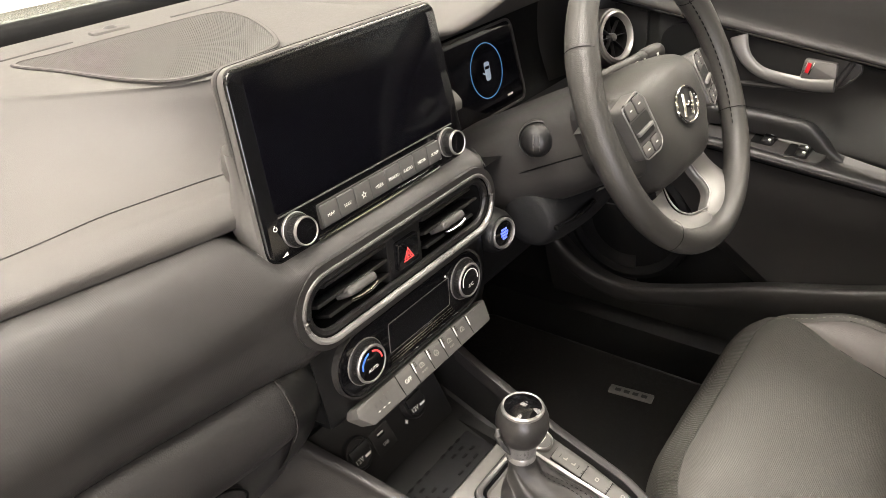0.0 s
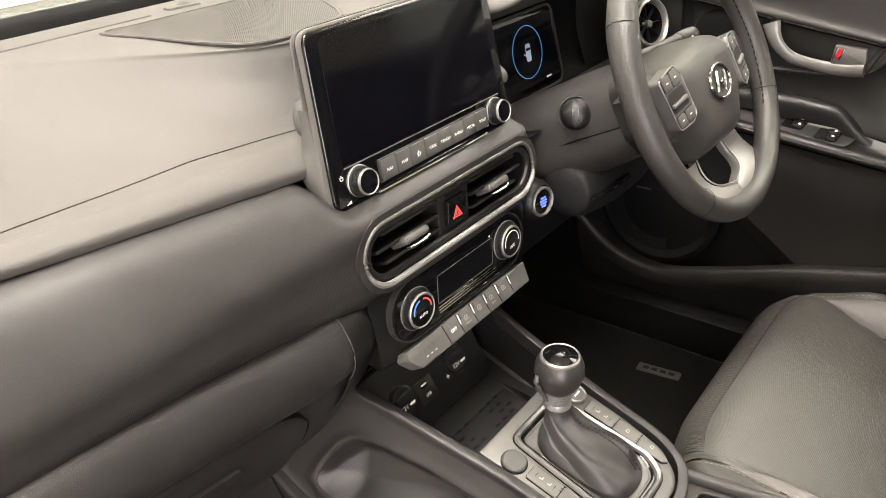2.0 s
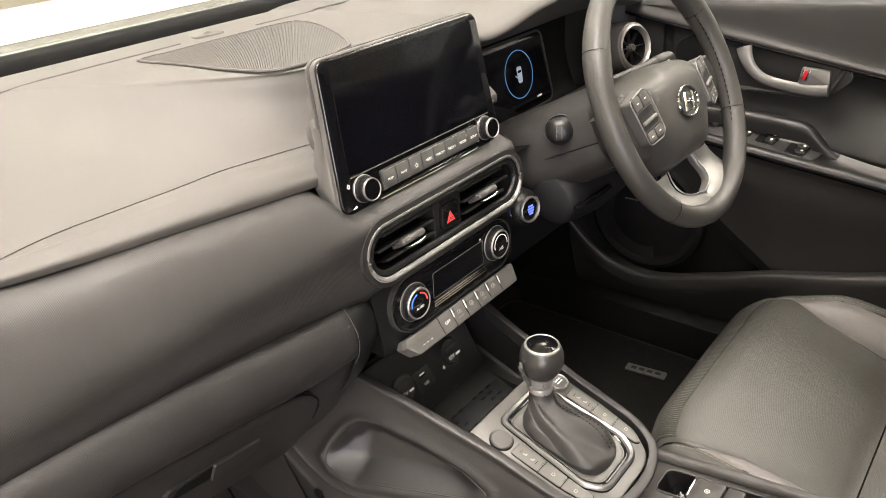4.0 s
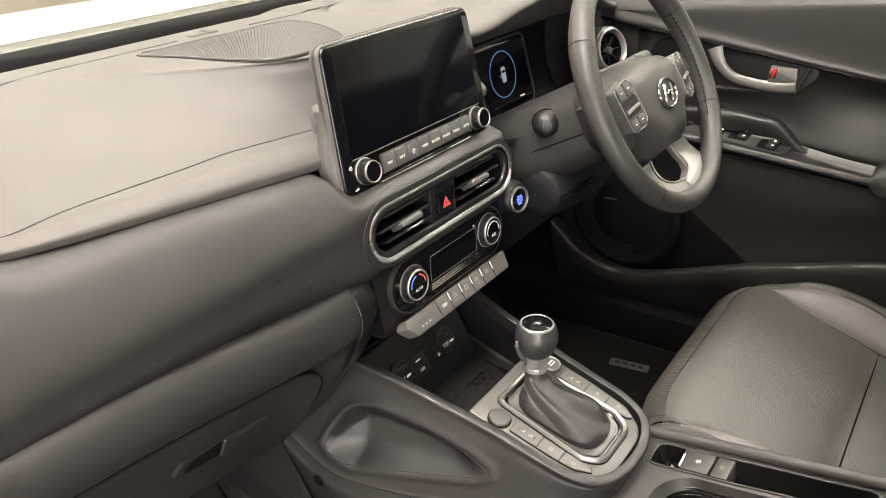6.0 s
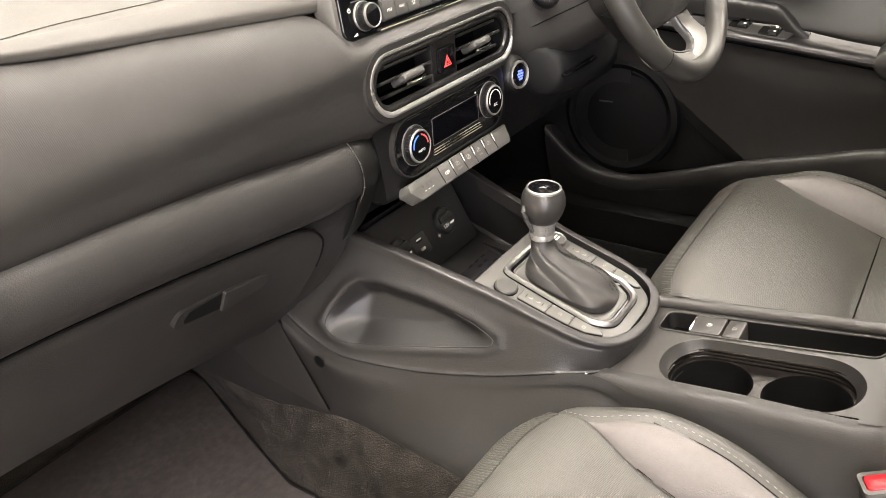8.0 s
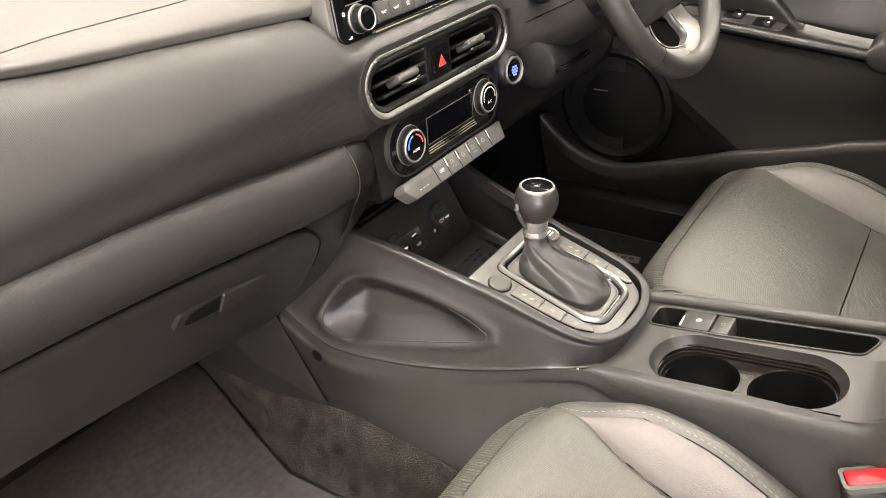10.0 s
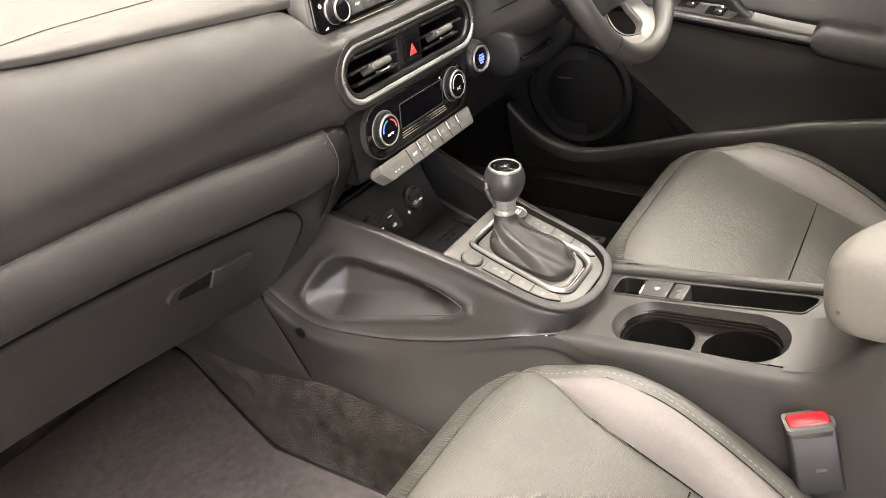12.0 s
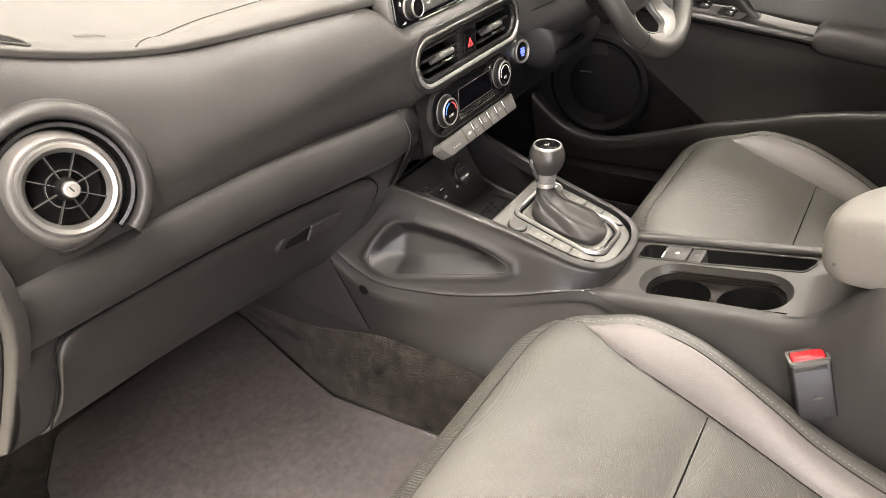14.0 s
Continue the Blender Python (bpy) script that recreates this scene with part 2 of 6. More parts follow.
# Paler than M_trim; on the deck it carries the light falling there.
M_deck = material("pale_trim_plastic", (0.036, 0.034, 0.0322), 0.45, bump=("grain", 1100, 0.0001), scale=15, mottle=0.06)
# Near-black stand-in for shade on the stack's cheek and lower face.
M_smooth = material("shaded_black_plastic", (0.006, 0.006, 0.006), 0.34, scale=15, mottle=0.05, spec=0.4)
M_cup = material("vent_cup_paint", (0.068, 0.0645, 0.061), 0.36, 0.15, scale=20, mottle=0.05)
M_ring = material("vent_ring_silver", (0.27, 0.263, 0.253), 0.30, 0.75, scale=12, mottle=0.015)
M_collar = material("light_satin_silver", (0.27, 0.265, 0.255), 0.28, 0.5, scale=25, mottle=0.04)
M_cowl = material("grained_cowl_plastic", (0.0150, 0.0141, 0.0138), 0.40, bump=("grain", 950, 0.00012), scale=15, mottle=0.06)
M_grip = material("satin_grey_paint", (0.17, 0.166, 0.158), 0.38, 0.5, scale=25, mottle=0.05)
M_key = material("light_grey_key", (0.076, 0.0745, 0.069), 0.45, scale=30, mottle=0.05)
M_white = material("white_print", (0.75, 0.74, 0.70), 0.5, mottle=0.03)
M_red = material("red_plastic", (0.42, 0.008, 0.015), 0.3, coat=0.2, mottle=0.06)
M_redlit = material("red_mark", (0.6, 0.05, 0.05), 0.4, emit=(1, 0.12, 0.12, 0.3))
M_blue = material("blue_mark", (0.05, 0.15, 0.6), 0.4, emit=(0.1, 0.3, 1.0, 0.4))
M_bluelit = material("blue_backlight", (0.05, 0.08, 0.5), 0.4, emit=(0.16, 0.22, 1.0, 1.6))
M_cyan = material("blue_gauge_light", (0.02, 0.05, 0.1), 0.4, emit=(0.12, 0.38, 0.75, 0.7))
M_leather = material("dark_leather", (0.055, 0.053, 0.048), 0.46, bump=("grain", 620, 0.00022), scale=9, mottle=0.08)
M_perf = material("perforated_leather", (0.066, 0.0635, 0.0575), 0.46, bump=("dots", 1700, 0.00013), scale=9, mottle=0.07)
M_bolster = material("grey_leather", (0.110, 0.100, 0.096), 0.52, bump=("grain", 620, 0.0002), scale=9, mottle=0.07)
M_armrest = material("pale_armrest_leather", (0.130, 0.123, 0.110), 0.5, bump=("grain", 620, 0.00015), scale=9, mottle=0.06)
M_knob = material("dark_satin_knob", (0.024, 0.0228, 0.0218), 0.33, bump=("grain", 1300, 0.00004), scale=15, mottle=0.06)
M_boot = material("soft_boot_leather", (0.019, 0.0176, 0.0166), 0.50, bump=("grain", 900, 0.00007), scale=15, mottle=0.1)
M_wheel = material("wheel_leather", (0.033, 0.0318, 0.029), 0.42, bump=("grain", 900, 0.00014), scale=15, mottle=0.07)
M_blocker = material("dark_blocker", (0.035, 0.034, 0.033), 0.8, scale=12)
M_cyanmark = material("pale_blue_print", (0.35, 0.42, 0.5), 0.5, mottle=0.03, emit=(0.55, 0.75, 1.0, 0.12))
M_carpet = material("black_carpet", (0.036, 0.032, 0.029), 0.95, bump=("noise", 420, 0.004), scale=40, mottle=0.8, spec=0.1)
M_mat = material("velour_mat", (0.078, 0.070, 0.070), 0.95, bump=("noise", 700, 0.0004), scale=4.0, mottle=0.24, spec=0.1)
# Dark copy of the mat; the driver's footwell shade is in its colour.
M_matshade = material("shaded_mat_pile", (0.010, 0.0095, 0.009), 0.9, bump=("noise", 700, 0.0007), scale=8, mottle=0.3, spec=0.1)
M_thread = material("grey_thread", (0.22, 0.21, 0.19), 0.7)
M_rubber = material("black_rubber", (0.0075, 0.0075, 0.008), 0.6, spec=0.2, bump=("noise", 500, 0.0003))
M_paintw = material("white_car_paint", (0.75, 0.76, 0.74), 0.25, coat=0.5, mottle=0.02)
M_wall = material("showroom_wall", (0.72, 0.68, 0.58), 0.7, scale=2, mottle=0.04)
M_tile = material("showroom_floor", (0.55, 0.52, 0.46), 0.35, scale=3, mottle=0.05)
M_glow = material("glowing_backdrop", (0.8, 0.8, 0.78), 0.4, mottle=0.02, emit=(1.0, 0.99, 0.95, 0.6))
M_lining = material("roof_lining", (0.45, 0.43, 0.39), 0.9, bump=("noise", 600, 0.0003), scale=20)

M_glass = bpy.data.materials.new("clear_glass")
M_glass.use_nodes = True
_nt = M_glass.node_tree
_g = _nt.nodes["Principled BSDF"]
_g.inputs["Base Color"].default_value = (0.96, 0.98, 0.97, 1)
_g.inputs["Transmission Weight"].default_value = 1.0
_g.inputs["Roughness"].default_value = 0.0
_g.inputs["IOR"].default_value = 1.02

# ---- showroom and car shell ----
def slab(name, lo, hi, mat, label, category):
    c = [(a + b) / 2 for a, b in zip(lo, hi)]
    s = [b - a for a, b in zip(lo, hi)]
    return single(name, block(Matrix.Translation(c), *s), mat, label, category, "structure")


slab("floor", (-7, -7, -0.15), (7, 9, -0.05), M_tile, "pale polished showroom floor", "floor")
slab("ceiling", (-7, -7, 3.3), (7, 9, 3.4), M_wall, "plain pale showroom ceiling", "ceiling")
slab("wall_north", (-7, 9, -0.05), (7, 9.1, 3.3), M_wall, "plain cream showroom wall", "wall")
slab("wall_south", (-7, -7.1, -0.05), (7, -7, 3.3), M_wall, "plain cream showroom wall", "wall")
slab("wall_west", (-7.1, -7, -0.05), (-7, 9, 3.3), M_wall, "plain cream showroom wall", "wall")
slab("wall_east", (7, -7, -0.05), (7.1, 9, 3.3), M_wall, "plain cream showroom wall", "wall")

# Glowing sheet added for the white view past the driver's window.
slab("white_backdrop", (6.95, -6.5, 0.5), (6.99, 8.5, 2.9), M_glow, "glowing white backdrop put past the driver's window", "window")

# unseen dark walls behind the view, added to darken reflections
slab("rear_blocker", (-0.74, -1.45, 0.25), (0.74, -1.40, 1.52), M_blocker, "unseen dark wall added to darken reflections", "panel")
slab("blocker_left", (-0.76, -1.40, 0.25), (-0.73, -0.75, 1.50), M_blocker, "unseen dark side wall added to darken reflections", "panel")
slab("blocker_right", (0.73, -1.40, 0.25), (0.76, -0.62, 1.50), M_blocker, "unseen dark side wall added to darken reflections", "panel")

# car floor, firewall, sills, roof
bm = loft([[(x, -0.9, 0.262), (x, 0.2, 0.262), (x, 0.6, 0.262), (x, 0.9, 0.262), (x, 1.06, 0.285), (x, 1.11, 0.50), (x, 1.14, 0.8), (x, 1.16, 1.03)] for x in (-0.74, -0.3, 0.3, 0.74)], 3, 6, thick=0.02)
single("car_floor", bm, M_carpet, "black carpeted car floor and footwell", "carpet", "structure")
bm = loft([[(s, y, 0.27), (s, y, 0.36), (s + 0.012, y, 0.375), (s + 0.11, y, 0.375), (s + 0.12, y, 0.36), (s + 0.12, y, 0.2)] for s in (0.64,) for y in (-0.9, 0.0, 0.5, 0.85)], 4, 4)
single("door_sill", bm, M_dark, "black plastic sill trim under the driver's door", "sill", "structure")
bm = loft([[(x, 1.145, 1.058 + h * 0.3), (x, 1.45, 1.085 + h), (x, 1.8, 1.03 + h), (x, 2.1, 0.93 + h), (x, 2.2, 0.7)] for x, h in ((-0.75, -0.06), (-0.5, -0.02), (0, 0), (0.5, -0.02), (0.75, -0.06))], 6, 6, thick=0.01)
single("bonnet", bm, M_paintw, "glossy white car bonnet beyond the windscreen", "bonnet", "structure")
# The roof is out of view; it is added to block light.
bm = loft([[(x, 0.18, 1.505), (x, -0.1, 1.54), (x, -0.8, 1.55), (x, -1.4, 1.5)] for x in (-0.6, -0.3, 0, 0.3, 0.6)], 3, 4, thick=0.03)
single("shade_roof", bm, M_lining, "unseen car roof added to shade the cabin", "roof", "structure")
bm = loft([[(x * 0.95, 1.165, 1.058), (x * 0.9, 0.65, 1.28), (x * 0.82, 0.19, 1.505)] for x in (-0.72, -0.36, 0, 0.36, 0.72)], 4, 5, thick=0.004)
screen_glass = single("windscreen", bm, M_glass, "clear curved windscreen glass", "windscreen", "structure")
screen_glass.visible_shadow = False
bm = tube([(0.715, 1.08, 1.03), (0.66, 0.65, 1.29), (0.6, 0.19, 1.51), (0.6, -0.4, 1.54)], 0.035, seg=10)
single("pillar_right", bm, M_dark, "dark pillar beside the windscreen", "pillar", "structure")
bm = tube([(-0.715, 1.08, 1.03), (-0.66, 0.65, 1.29), (-0.6, 0.19, 1.51), (-0.6, -0.4, 1.54)], 0.035, seg=10)
single("pillar_left", bm, M_dark, "dark pillar beside the windscreen", "pillar", "structure")
for s in (-1, 1):
    top = 0.96 if s > 0 else 0.52
    bm = loft([[(s * 0.715, y, z) for z in (0.26, 0.35, 0.26 + (top - 0.26) * 0.6, top)] for y in (0.55 if s > 0 else 0.68, 0.8, 1.13)], 3, 3, thick=0.012)
    single("kick_panel", bm, M_dark, "black footwell side panel", "panel", "structure")
# black frit band at the foot of the glass
bm = loft([[(x, 1.042 + dy, 1.036 + c) for dy, c in ((0.0, 0.0), (0.003, 0.022), (0.012, 0.029), (0.026, 0.030), (0.028, 0.0))] for x in (-0.72, -0.4, 0, 0.4, 0.72)], 4, 4, thick=0.004)
single("cowl_seal", bm, M_void, "black rubber seal at the foot of the windscreen", "seal", "structure")

bm = loft([[(x, 1.068, 1.055), (x, 1.085, 1.066), (x, 1.15, 1.070)] for x in (-0.74, -0.4, 0, 0.4, 0.74)], 4, 4, thick=0.004)
single("scuttle", bm, M_frit, "grey-green printed edge under the windscreen glass", "scuttle", "structure")

# ---- dashboard ----
dash = thing("dashboard", (0, 0.75, 0.55), "dark grey soft-touch dashboard with a woven-grain band", "dashboard")


def lip_z(x):
    """Height of the pad's lower lip, rising towards the door."""
    return 0.964 + max(0, -x - 0.146) * 0.085 + max(0, -x - 0.42) * 0.12 + max(0, -x - 0.5) * 0.14


def lip_y(x):
    return 0.535 + 0.02 * min(1, max(0, -x - 0.146) / 0.3)


def ridge_y(x):
    """Where the flat top turns into the slope of the pad."""
    k = min(1, max(0, (-x - 0.06) / 0.27))
    k = k * k * (3 - 2 * k)
    return 0.596 + 0.274 * k


rows = []
for x in (-0.692, -0.66, -0.6, -0.52, -0.44, -0.36, -0.30, -0.26, -0.22, -0.18, -0.14, -0.10, -0.05, 0.05, 0.17):
    ly, lz, ry = lip_y(x), lip_z(x), ridge_y(x)
    top = 1.062 - 0.05 * max(0, abs(x) - 0.45)
    s = min(ly + 0.045, ry - 0.03)
    f = 1 - 0.62 * min(1, max(0, (-x - 0.22) / 0.22))
    rows.append([(x, 1.055, top - 0.022), (x, 1.0, top - 0.008), (x, max(ry + 0.06, 0.90), top + 0.001), (x, ry + 0.020, top), (x, ry - 0.008, top - 0.0055),
                 (x, s + (ry - s) * 0.55, lz + 0.027 * f + (top - 0.008 - lz - 0.027 * f) * 0.6), (x, s, lz + 0.027 * f), (x, ly + 0.018, lz + 0.003 + 0.016 * f), (x, ly + 0.003, lz + 0.002 + 0.006 * f), (x, ly + 0.0015, lz - 0.001), (x, ly + 0.006, lz - 0.0055), (x, ly + 0.03, lz - 0.008)])
bm = loft(rows, 4, 5)
pad_top = tree_of(bm)
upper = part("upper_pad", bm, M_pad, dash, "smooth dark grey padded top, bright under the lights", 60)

# airbag door seam on the pad
way = spline([(-0.100, 0.5765), (-0.14, 0.5795), (-0.183, 0.5815), (-0.24, 0.5825), (-0.285, 0.584), (-0.33, 0.587), (-0.366, 0.5885), (-0.40, 0.5865), (-0.428, 0.5795), (-0.450, 0.5695), (-0.4625, 0.5615), (-0.4665, 0.5583)], 10)
pts = [drop(pad_top, x, y, 0.0002) for x, y in way]
part("airbag_seam", tube(pts, 0.0007, seg=6), M_seam, dash, "thin dark seam of the airbag door", 80)

# side window outlet near the end of the pad
rows = []
for k in (0.0, 0.08, 0.2, 0.4, 0.65, 1.0):
    p = Vector((-0.5575 - 0.012 * k * k, 0.5600 + 0.105 * k, 0))
    q = Vector((-0.5580 - 0.105 * k, 0.5598 + 0.004 * math.sin(3 * k), 0))
    rows.append([drop(pad_top, *(p.lerp(q, w)).xy, 0.0006) for w in (0.0, 0.35, 0.7, 1.0)])
outlet = part("side_outlet", loft(rows, 3, 3), M_void, dash, "black mouth of the side window outlet")
part("outlet_lip", tube(spline([r[0] + Vector((0, 0, 0.0006)) for r in rows], 4), 0.0010, seg=6), M_pad, outlet)
part("outlet_lip", tube(spline([r[-1] + Vector((0, 0, 0.0006)) for r in rows], 4), 0.0010, seg=6), M_pad, outlet)

# band with the woven grain below the lip, running on as the face of the centre stack
def in_oval(x, z, hw, hh, cx=0.006, cz=0.879):
    dx = max(0.0, abs(x - cx) - (hw - hh))
    return math.hypot(dx, z - cz) < hh


rows = []
for x in (-0.692, -0.62, -0.52, -0.42, -0.32, -0.26, -0.21, -0.18, -0.162, -0.150, -0.140, -0.132, -0.124, -0.11, 0.0, 0.12, 0.145, 0.163, 0.172):
    ly, lz = lip_y(x), lip_z(x)
    k = min(1, max(0, (-x - 0.13) / 0.42))
    k = math.sin(k * math.pi / 2)
    f = 0.491 + 0.010 * k + (0.0 if x < 0.14 else (x - 0.14) * 1.2)
    c = 1 - min(1, max(0, (-x - 0.124) / 0.034))
    c = c * c * (3 - 2 * c)
    k2, dn = 1 - c, max(0, x - 0.14) * 1.1
    rows.append([(x, ly + 0.03 + 0.02 * c, (lz - 0.006) * k2 + 0.945 * c - dn), (x, (ly + 0.0035) * k2 + 0.535 * c, (lz - 0.0045) * k2 + 0.936 * c - dn), (x, (ly * 0.45 + (f + 0.008) * 0.55) * k2 + 0.512 * c, (lz * 0.45 + 0.938 * 0.55 + 0.004 * k) * k2 + 0.930 * c - dn), (x, f, 0.915), (x, f + 0.001, 0.885), (x, f + 0.008 * k + 0.001, 0.862), (x, f + 0.035 * k + 0.003, 0.842), (x, f + 0.07 * k + 0.012, 0.828)])
bm = loft(rows, 12, 12)
bmesh.ops.delete(bm, geom=[f for f in bm.faces if in_oval(f.calc_center_median().x, f.calc_center_median().z, 0.140, 0.034) or in_oval(f.calc_center_median().x, f.calc_center_median().z, 0.044, 0.044, -0.605, 0.936)], context="FACES")
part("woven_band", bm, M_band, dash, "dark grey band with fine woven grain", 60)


def gap_z(x):
    """Height of the gap over the glovebox lid."""
    return 0.771 + 0.142 * max(0, -x - 0.21) - 0.08 * max(0, -x - 0.45)


rows = []
for x in (-0.692, -0.66, -0.6, -0.5, -0.4, -0.3, -0.22, -0.185, -0.168, -0.158):
    z = gap_z(x)
    e = 0 if x < -0.168 else (x + 0.168) * 0.3
    h = 0.006 * min(1, max(0, (x + 0.50) / 0.2))
    rows.append([(x, 0.60, z + 0.044), (x, 0.555 + e, z + 0.058 + h), (x, 0.522 + e, z + 0.064 + h), (x, 0.500 + e, z + 0.056 + h * 0.8), (x, 0.488 + e, z + 0.036 + h * 0.4), (x, 0.489 + e, z + 0.016), (x, 0.500 + e, z + 0.003), (x, 0.52 + e, z - 0.001)])
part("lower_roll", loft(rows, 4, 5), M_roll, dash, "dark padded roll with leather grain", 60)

# end of the roll beside the centre stack
rows = []
for x, d in ((-0.163, 0.0020), (-0.161, 0.0006), (-0.150, 0.001), (-0.138, 0.003), (-0.126, 0.008), (-0.117, 0.018), (-0.112, 0.040)):
    z = gap_z(x)
    rows.append([(x, 0.60, z + 0.044), (x, 0.555 + d, z + 0.0635), (x, 0.522 + d, z + 0.0685), (x, 0.501 + d, z + 0.0595), (x, 0.490 + d, z + 0.038), (x, 0.491 + d, z + 0.016), (x, 0.500 + d, z - 0.004), (x, 0.514 + d, z - 0.030), (x, 0.535 + d, z - 0.058), (x, 0.57 + d, z - 0.085), (x, 0.62, z - 0.10)])
# The roll's shade on the cheek is put into its near-black colour.
part("stack_cheek", loft(rows, 4, 4), M_smooth, dash, "smooth cheek between the roll and the centre stack, its shade in the colour", 60)
part("cheek_seam", tube(spline([(-0.1625, y, gap_z(-0.16) + q) for y, q in ((0.555, 0.064), (0.522, 0.0698), (0.5005, 0.0605), (0.4885, 0.038), (0.4895, 0.016), (0.499, -0.003))], 5), 0.0008, seg=6), M_seam, dash)

# lower dash under the roll, behind the glovebox lid
rows = []
for x in (-0.692, -0.67, -0.6, -0.5, -0.35, -0.215, -0.17, -0.15):
    z = gap_z(x)
    rows.append([(x, 0.53, z + 0.008), (x, 0.515, z - 0.004), (x, 0.521, z - 0.03), (x, 0.558, z - 0.09), (x, 0.62, z - 0.160), (x, 0.685, z - 0.205), (x, 0.80, z - 0.215)])
part("lower_dash", loft(rows, 4, 4), M_roll, dash)

glove = thing("glovebox", (-0.43, 0.6, 0.6), "closed dark grey glovebox lid with a recessed pull", "glovebox")
rows = []
NX = ((-0.658, -0.656), (-0.6565, -0.655), (-0.652, -0.651), (-0.640, -0.64), (-0.60, -0.60), (-0.5, -0.5), (-0.38, -0.38), (-0.28, -0.28), (-0.250, -0.250), (-0.232, -0.235), (-0.220, -0.226), (-0.2125, -0.220), (-0.209, -0.217))
for i, (x, xb) in enumerate(NX):
    z = gap_z(x)
    d = {0: 0.036, 1: 0.024, 2: 0.012, 3: 0.004, 9: 0.003, 10: 0.008, 11: 0.018, 12: 0.034}.get(i, 0.0)
    ins = 0.004 if i in (0, len(NX) - 1) else 0.0
    q = (x + xb) / 2
    rows.append([(x, 0.522 + d * 0.3 + ins, z - 0.004 - d), (x, 0.509 + d * 0.3 + ins, z - 0.006 - d), (x, 0.514 + d * 0.35 + ins, z - 0.028 - d * 0.85), (q, 0.551 + ins, z - 0.09 - d * 0.1), (q, 0.590 + ins, z - 0.138), (xb, 0.637 + ins, z - 0.180), (xb, 0.672 + ins, z - 0.200), (xb, 0.70 + ins, z - 0.190)])
lid = part("lid", loft(rows, 4, 5), M_roll, glove, "", 60)
# Black line along the lid gap, painting the shade that falls in it.
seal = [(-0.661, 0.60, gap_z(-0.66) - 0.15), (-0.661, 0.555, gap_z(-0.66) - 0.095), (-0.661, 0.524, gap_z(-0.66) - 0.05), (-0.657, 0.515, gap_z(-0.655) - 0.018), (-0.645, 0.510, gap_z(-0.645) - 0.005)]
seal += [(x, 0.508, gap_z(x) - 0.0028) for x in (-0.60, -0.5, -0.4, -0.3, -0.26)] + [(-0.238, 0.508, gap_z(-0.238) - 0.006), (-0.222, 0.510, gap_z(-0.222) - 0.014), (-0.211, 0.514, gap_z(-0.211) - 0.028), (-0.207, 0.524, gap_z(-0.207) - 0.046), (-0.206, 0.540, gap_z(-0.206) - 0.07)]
part("lid_gap_shade", tube(spline(seal, 5), 0.0011, seg=6), M_void, glove, "black line standing in for the shade in the lid gap")
gm = Matrix.Translation((-0.342, 0.5215, 0.742)) @ pose(0, 0, 0, 113, 6, 2)
part("pull_recess", prism(rounded([(-0.054, -0.007), (0.0, -0.014), (0.054, -0.010), (0.062, 0.004), (0.058, 0.010), (0.0, 0.013), (-0.046, 0.011)], [0.01, 0.004, 0.006, 0.004, 0.004, 0.004, 0.008]), gm, -0.006, 0.0003), M_roll, lid, "recess under the pull")
# Near-black patch, not sunk; it paints the shade of the hollow.
part("recess_shade", prism(rounded([(-0.044, -0.004), (0.001, -0.009), (0.002, 0.010), (-0.036, 0.0085)], [0.008, 0.002, 0.002, 0.006]), gm, -0.004, 0.0009), M_void, lid, "near-black patch painting the shaded hollow beside the pull")
part("pull", prism(rounded([(0.0, -0.0125), (0.052, -0.0085), (0.059, 0.004), (0.055, 0.009), (0.001, 0.0125)], 0.003), gm, -0.004, 0.0040, 0.002), M_roll, lid)
part("lock_dot", lathe([(0.0, 0.0008), (0.0018, 0.0008), (0.002, 0.0)], Matrix.Translation((-0.262, 0.5125, 0.7595)) @ pose(0, 0, 0, 100), 10), M_void, lid)

# round end vent
VC = Vector((-0.605, 0.492, 0.936))
VS = 0.70
vm = Matrix.Translation(VC) @ pose(0, 0, 0, 72, 0, -16) @ Matrix.Diagonal((VS, VS, VS, 1))
vent = thing("round_air_vent", VC, "round air vent with a satin silver ring and eight spokes", "air vent")


def sunk(bm):
    """Let the hood run out into the roll at its lower end."""
    for v in bm.verts:
        a = math.degrees(math.atan2(v.co.y, v.co.x))
        k = min(1, max(0, (-10 - a) / 50)) if a > -90 else 0
        v.co.z -= 0.012 * k * k
    bm.transform(vm)
    return bm


part("housing", sunk(lathe([(0.106, -0.060), (0.1025, -0.030), (0.098, -0.013), (0.092, -0.006), (0.0845, -0.0045), (0.0795, -0.008), (0.0780, -0.018), (0.0770, -0.05)], Matrix.Identity(4), 64, 244, -54)), M_trim, vent, "grained lip curving round the vent", 80)
part("gap_ring", lathe([(0.0800, -0.034), (0.056, -0.030)], vm, 48, 248, -58), M_void, vent)
part("groove_rib", sunk(lathe([(0.0765, -0.030), (0.0758, -0.013), (0.0740, -0.0100), (0.0700, -0.011), (0.068, -0.030)], Matrix.Identity(4), 64, 247, -57)), M_dark, vent, "dark rib in the groove")
bm = lathe([(0.060, -0.022), (0.068, -0.026), (0.078, -0.025), (0.086, -0.030), (0.091, -0.040), (0.093, -0.066)], Matrix.Identity(4), 48, 124, 186)
for v in bm.verts:
    r, a = math.hypot(v.co.x, v.co.y), math.degrees(math.atan2(v.co.y, v.co.x)) % 360
    k = min(1, max(0, (a - 205) / 95))
    k = (0.060 + (r - 0.060) * (1 - 0.72 * k * k * (3 - 2 * k))) / r
    v.co.x, v.co.y = v.co.x * k, v.co.y * k
bm.transform(vm)
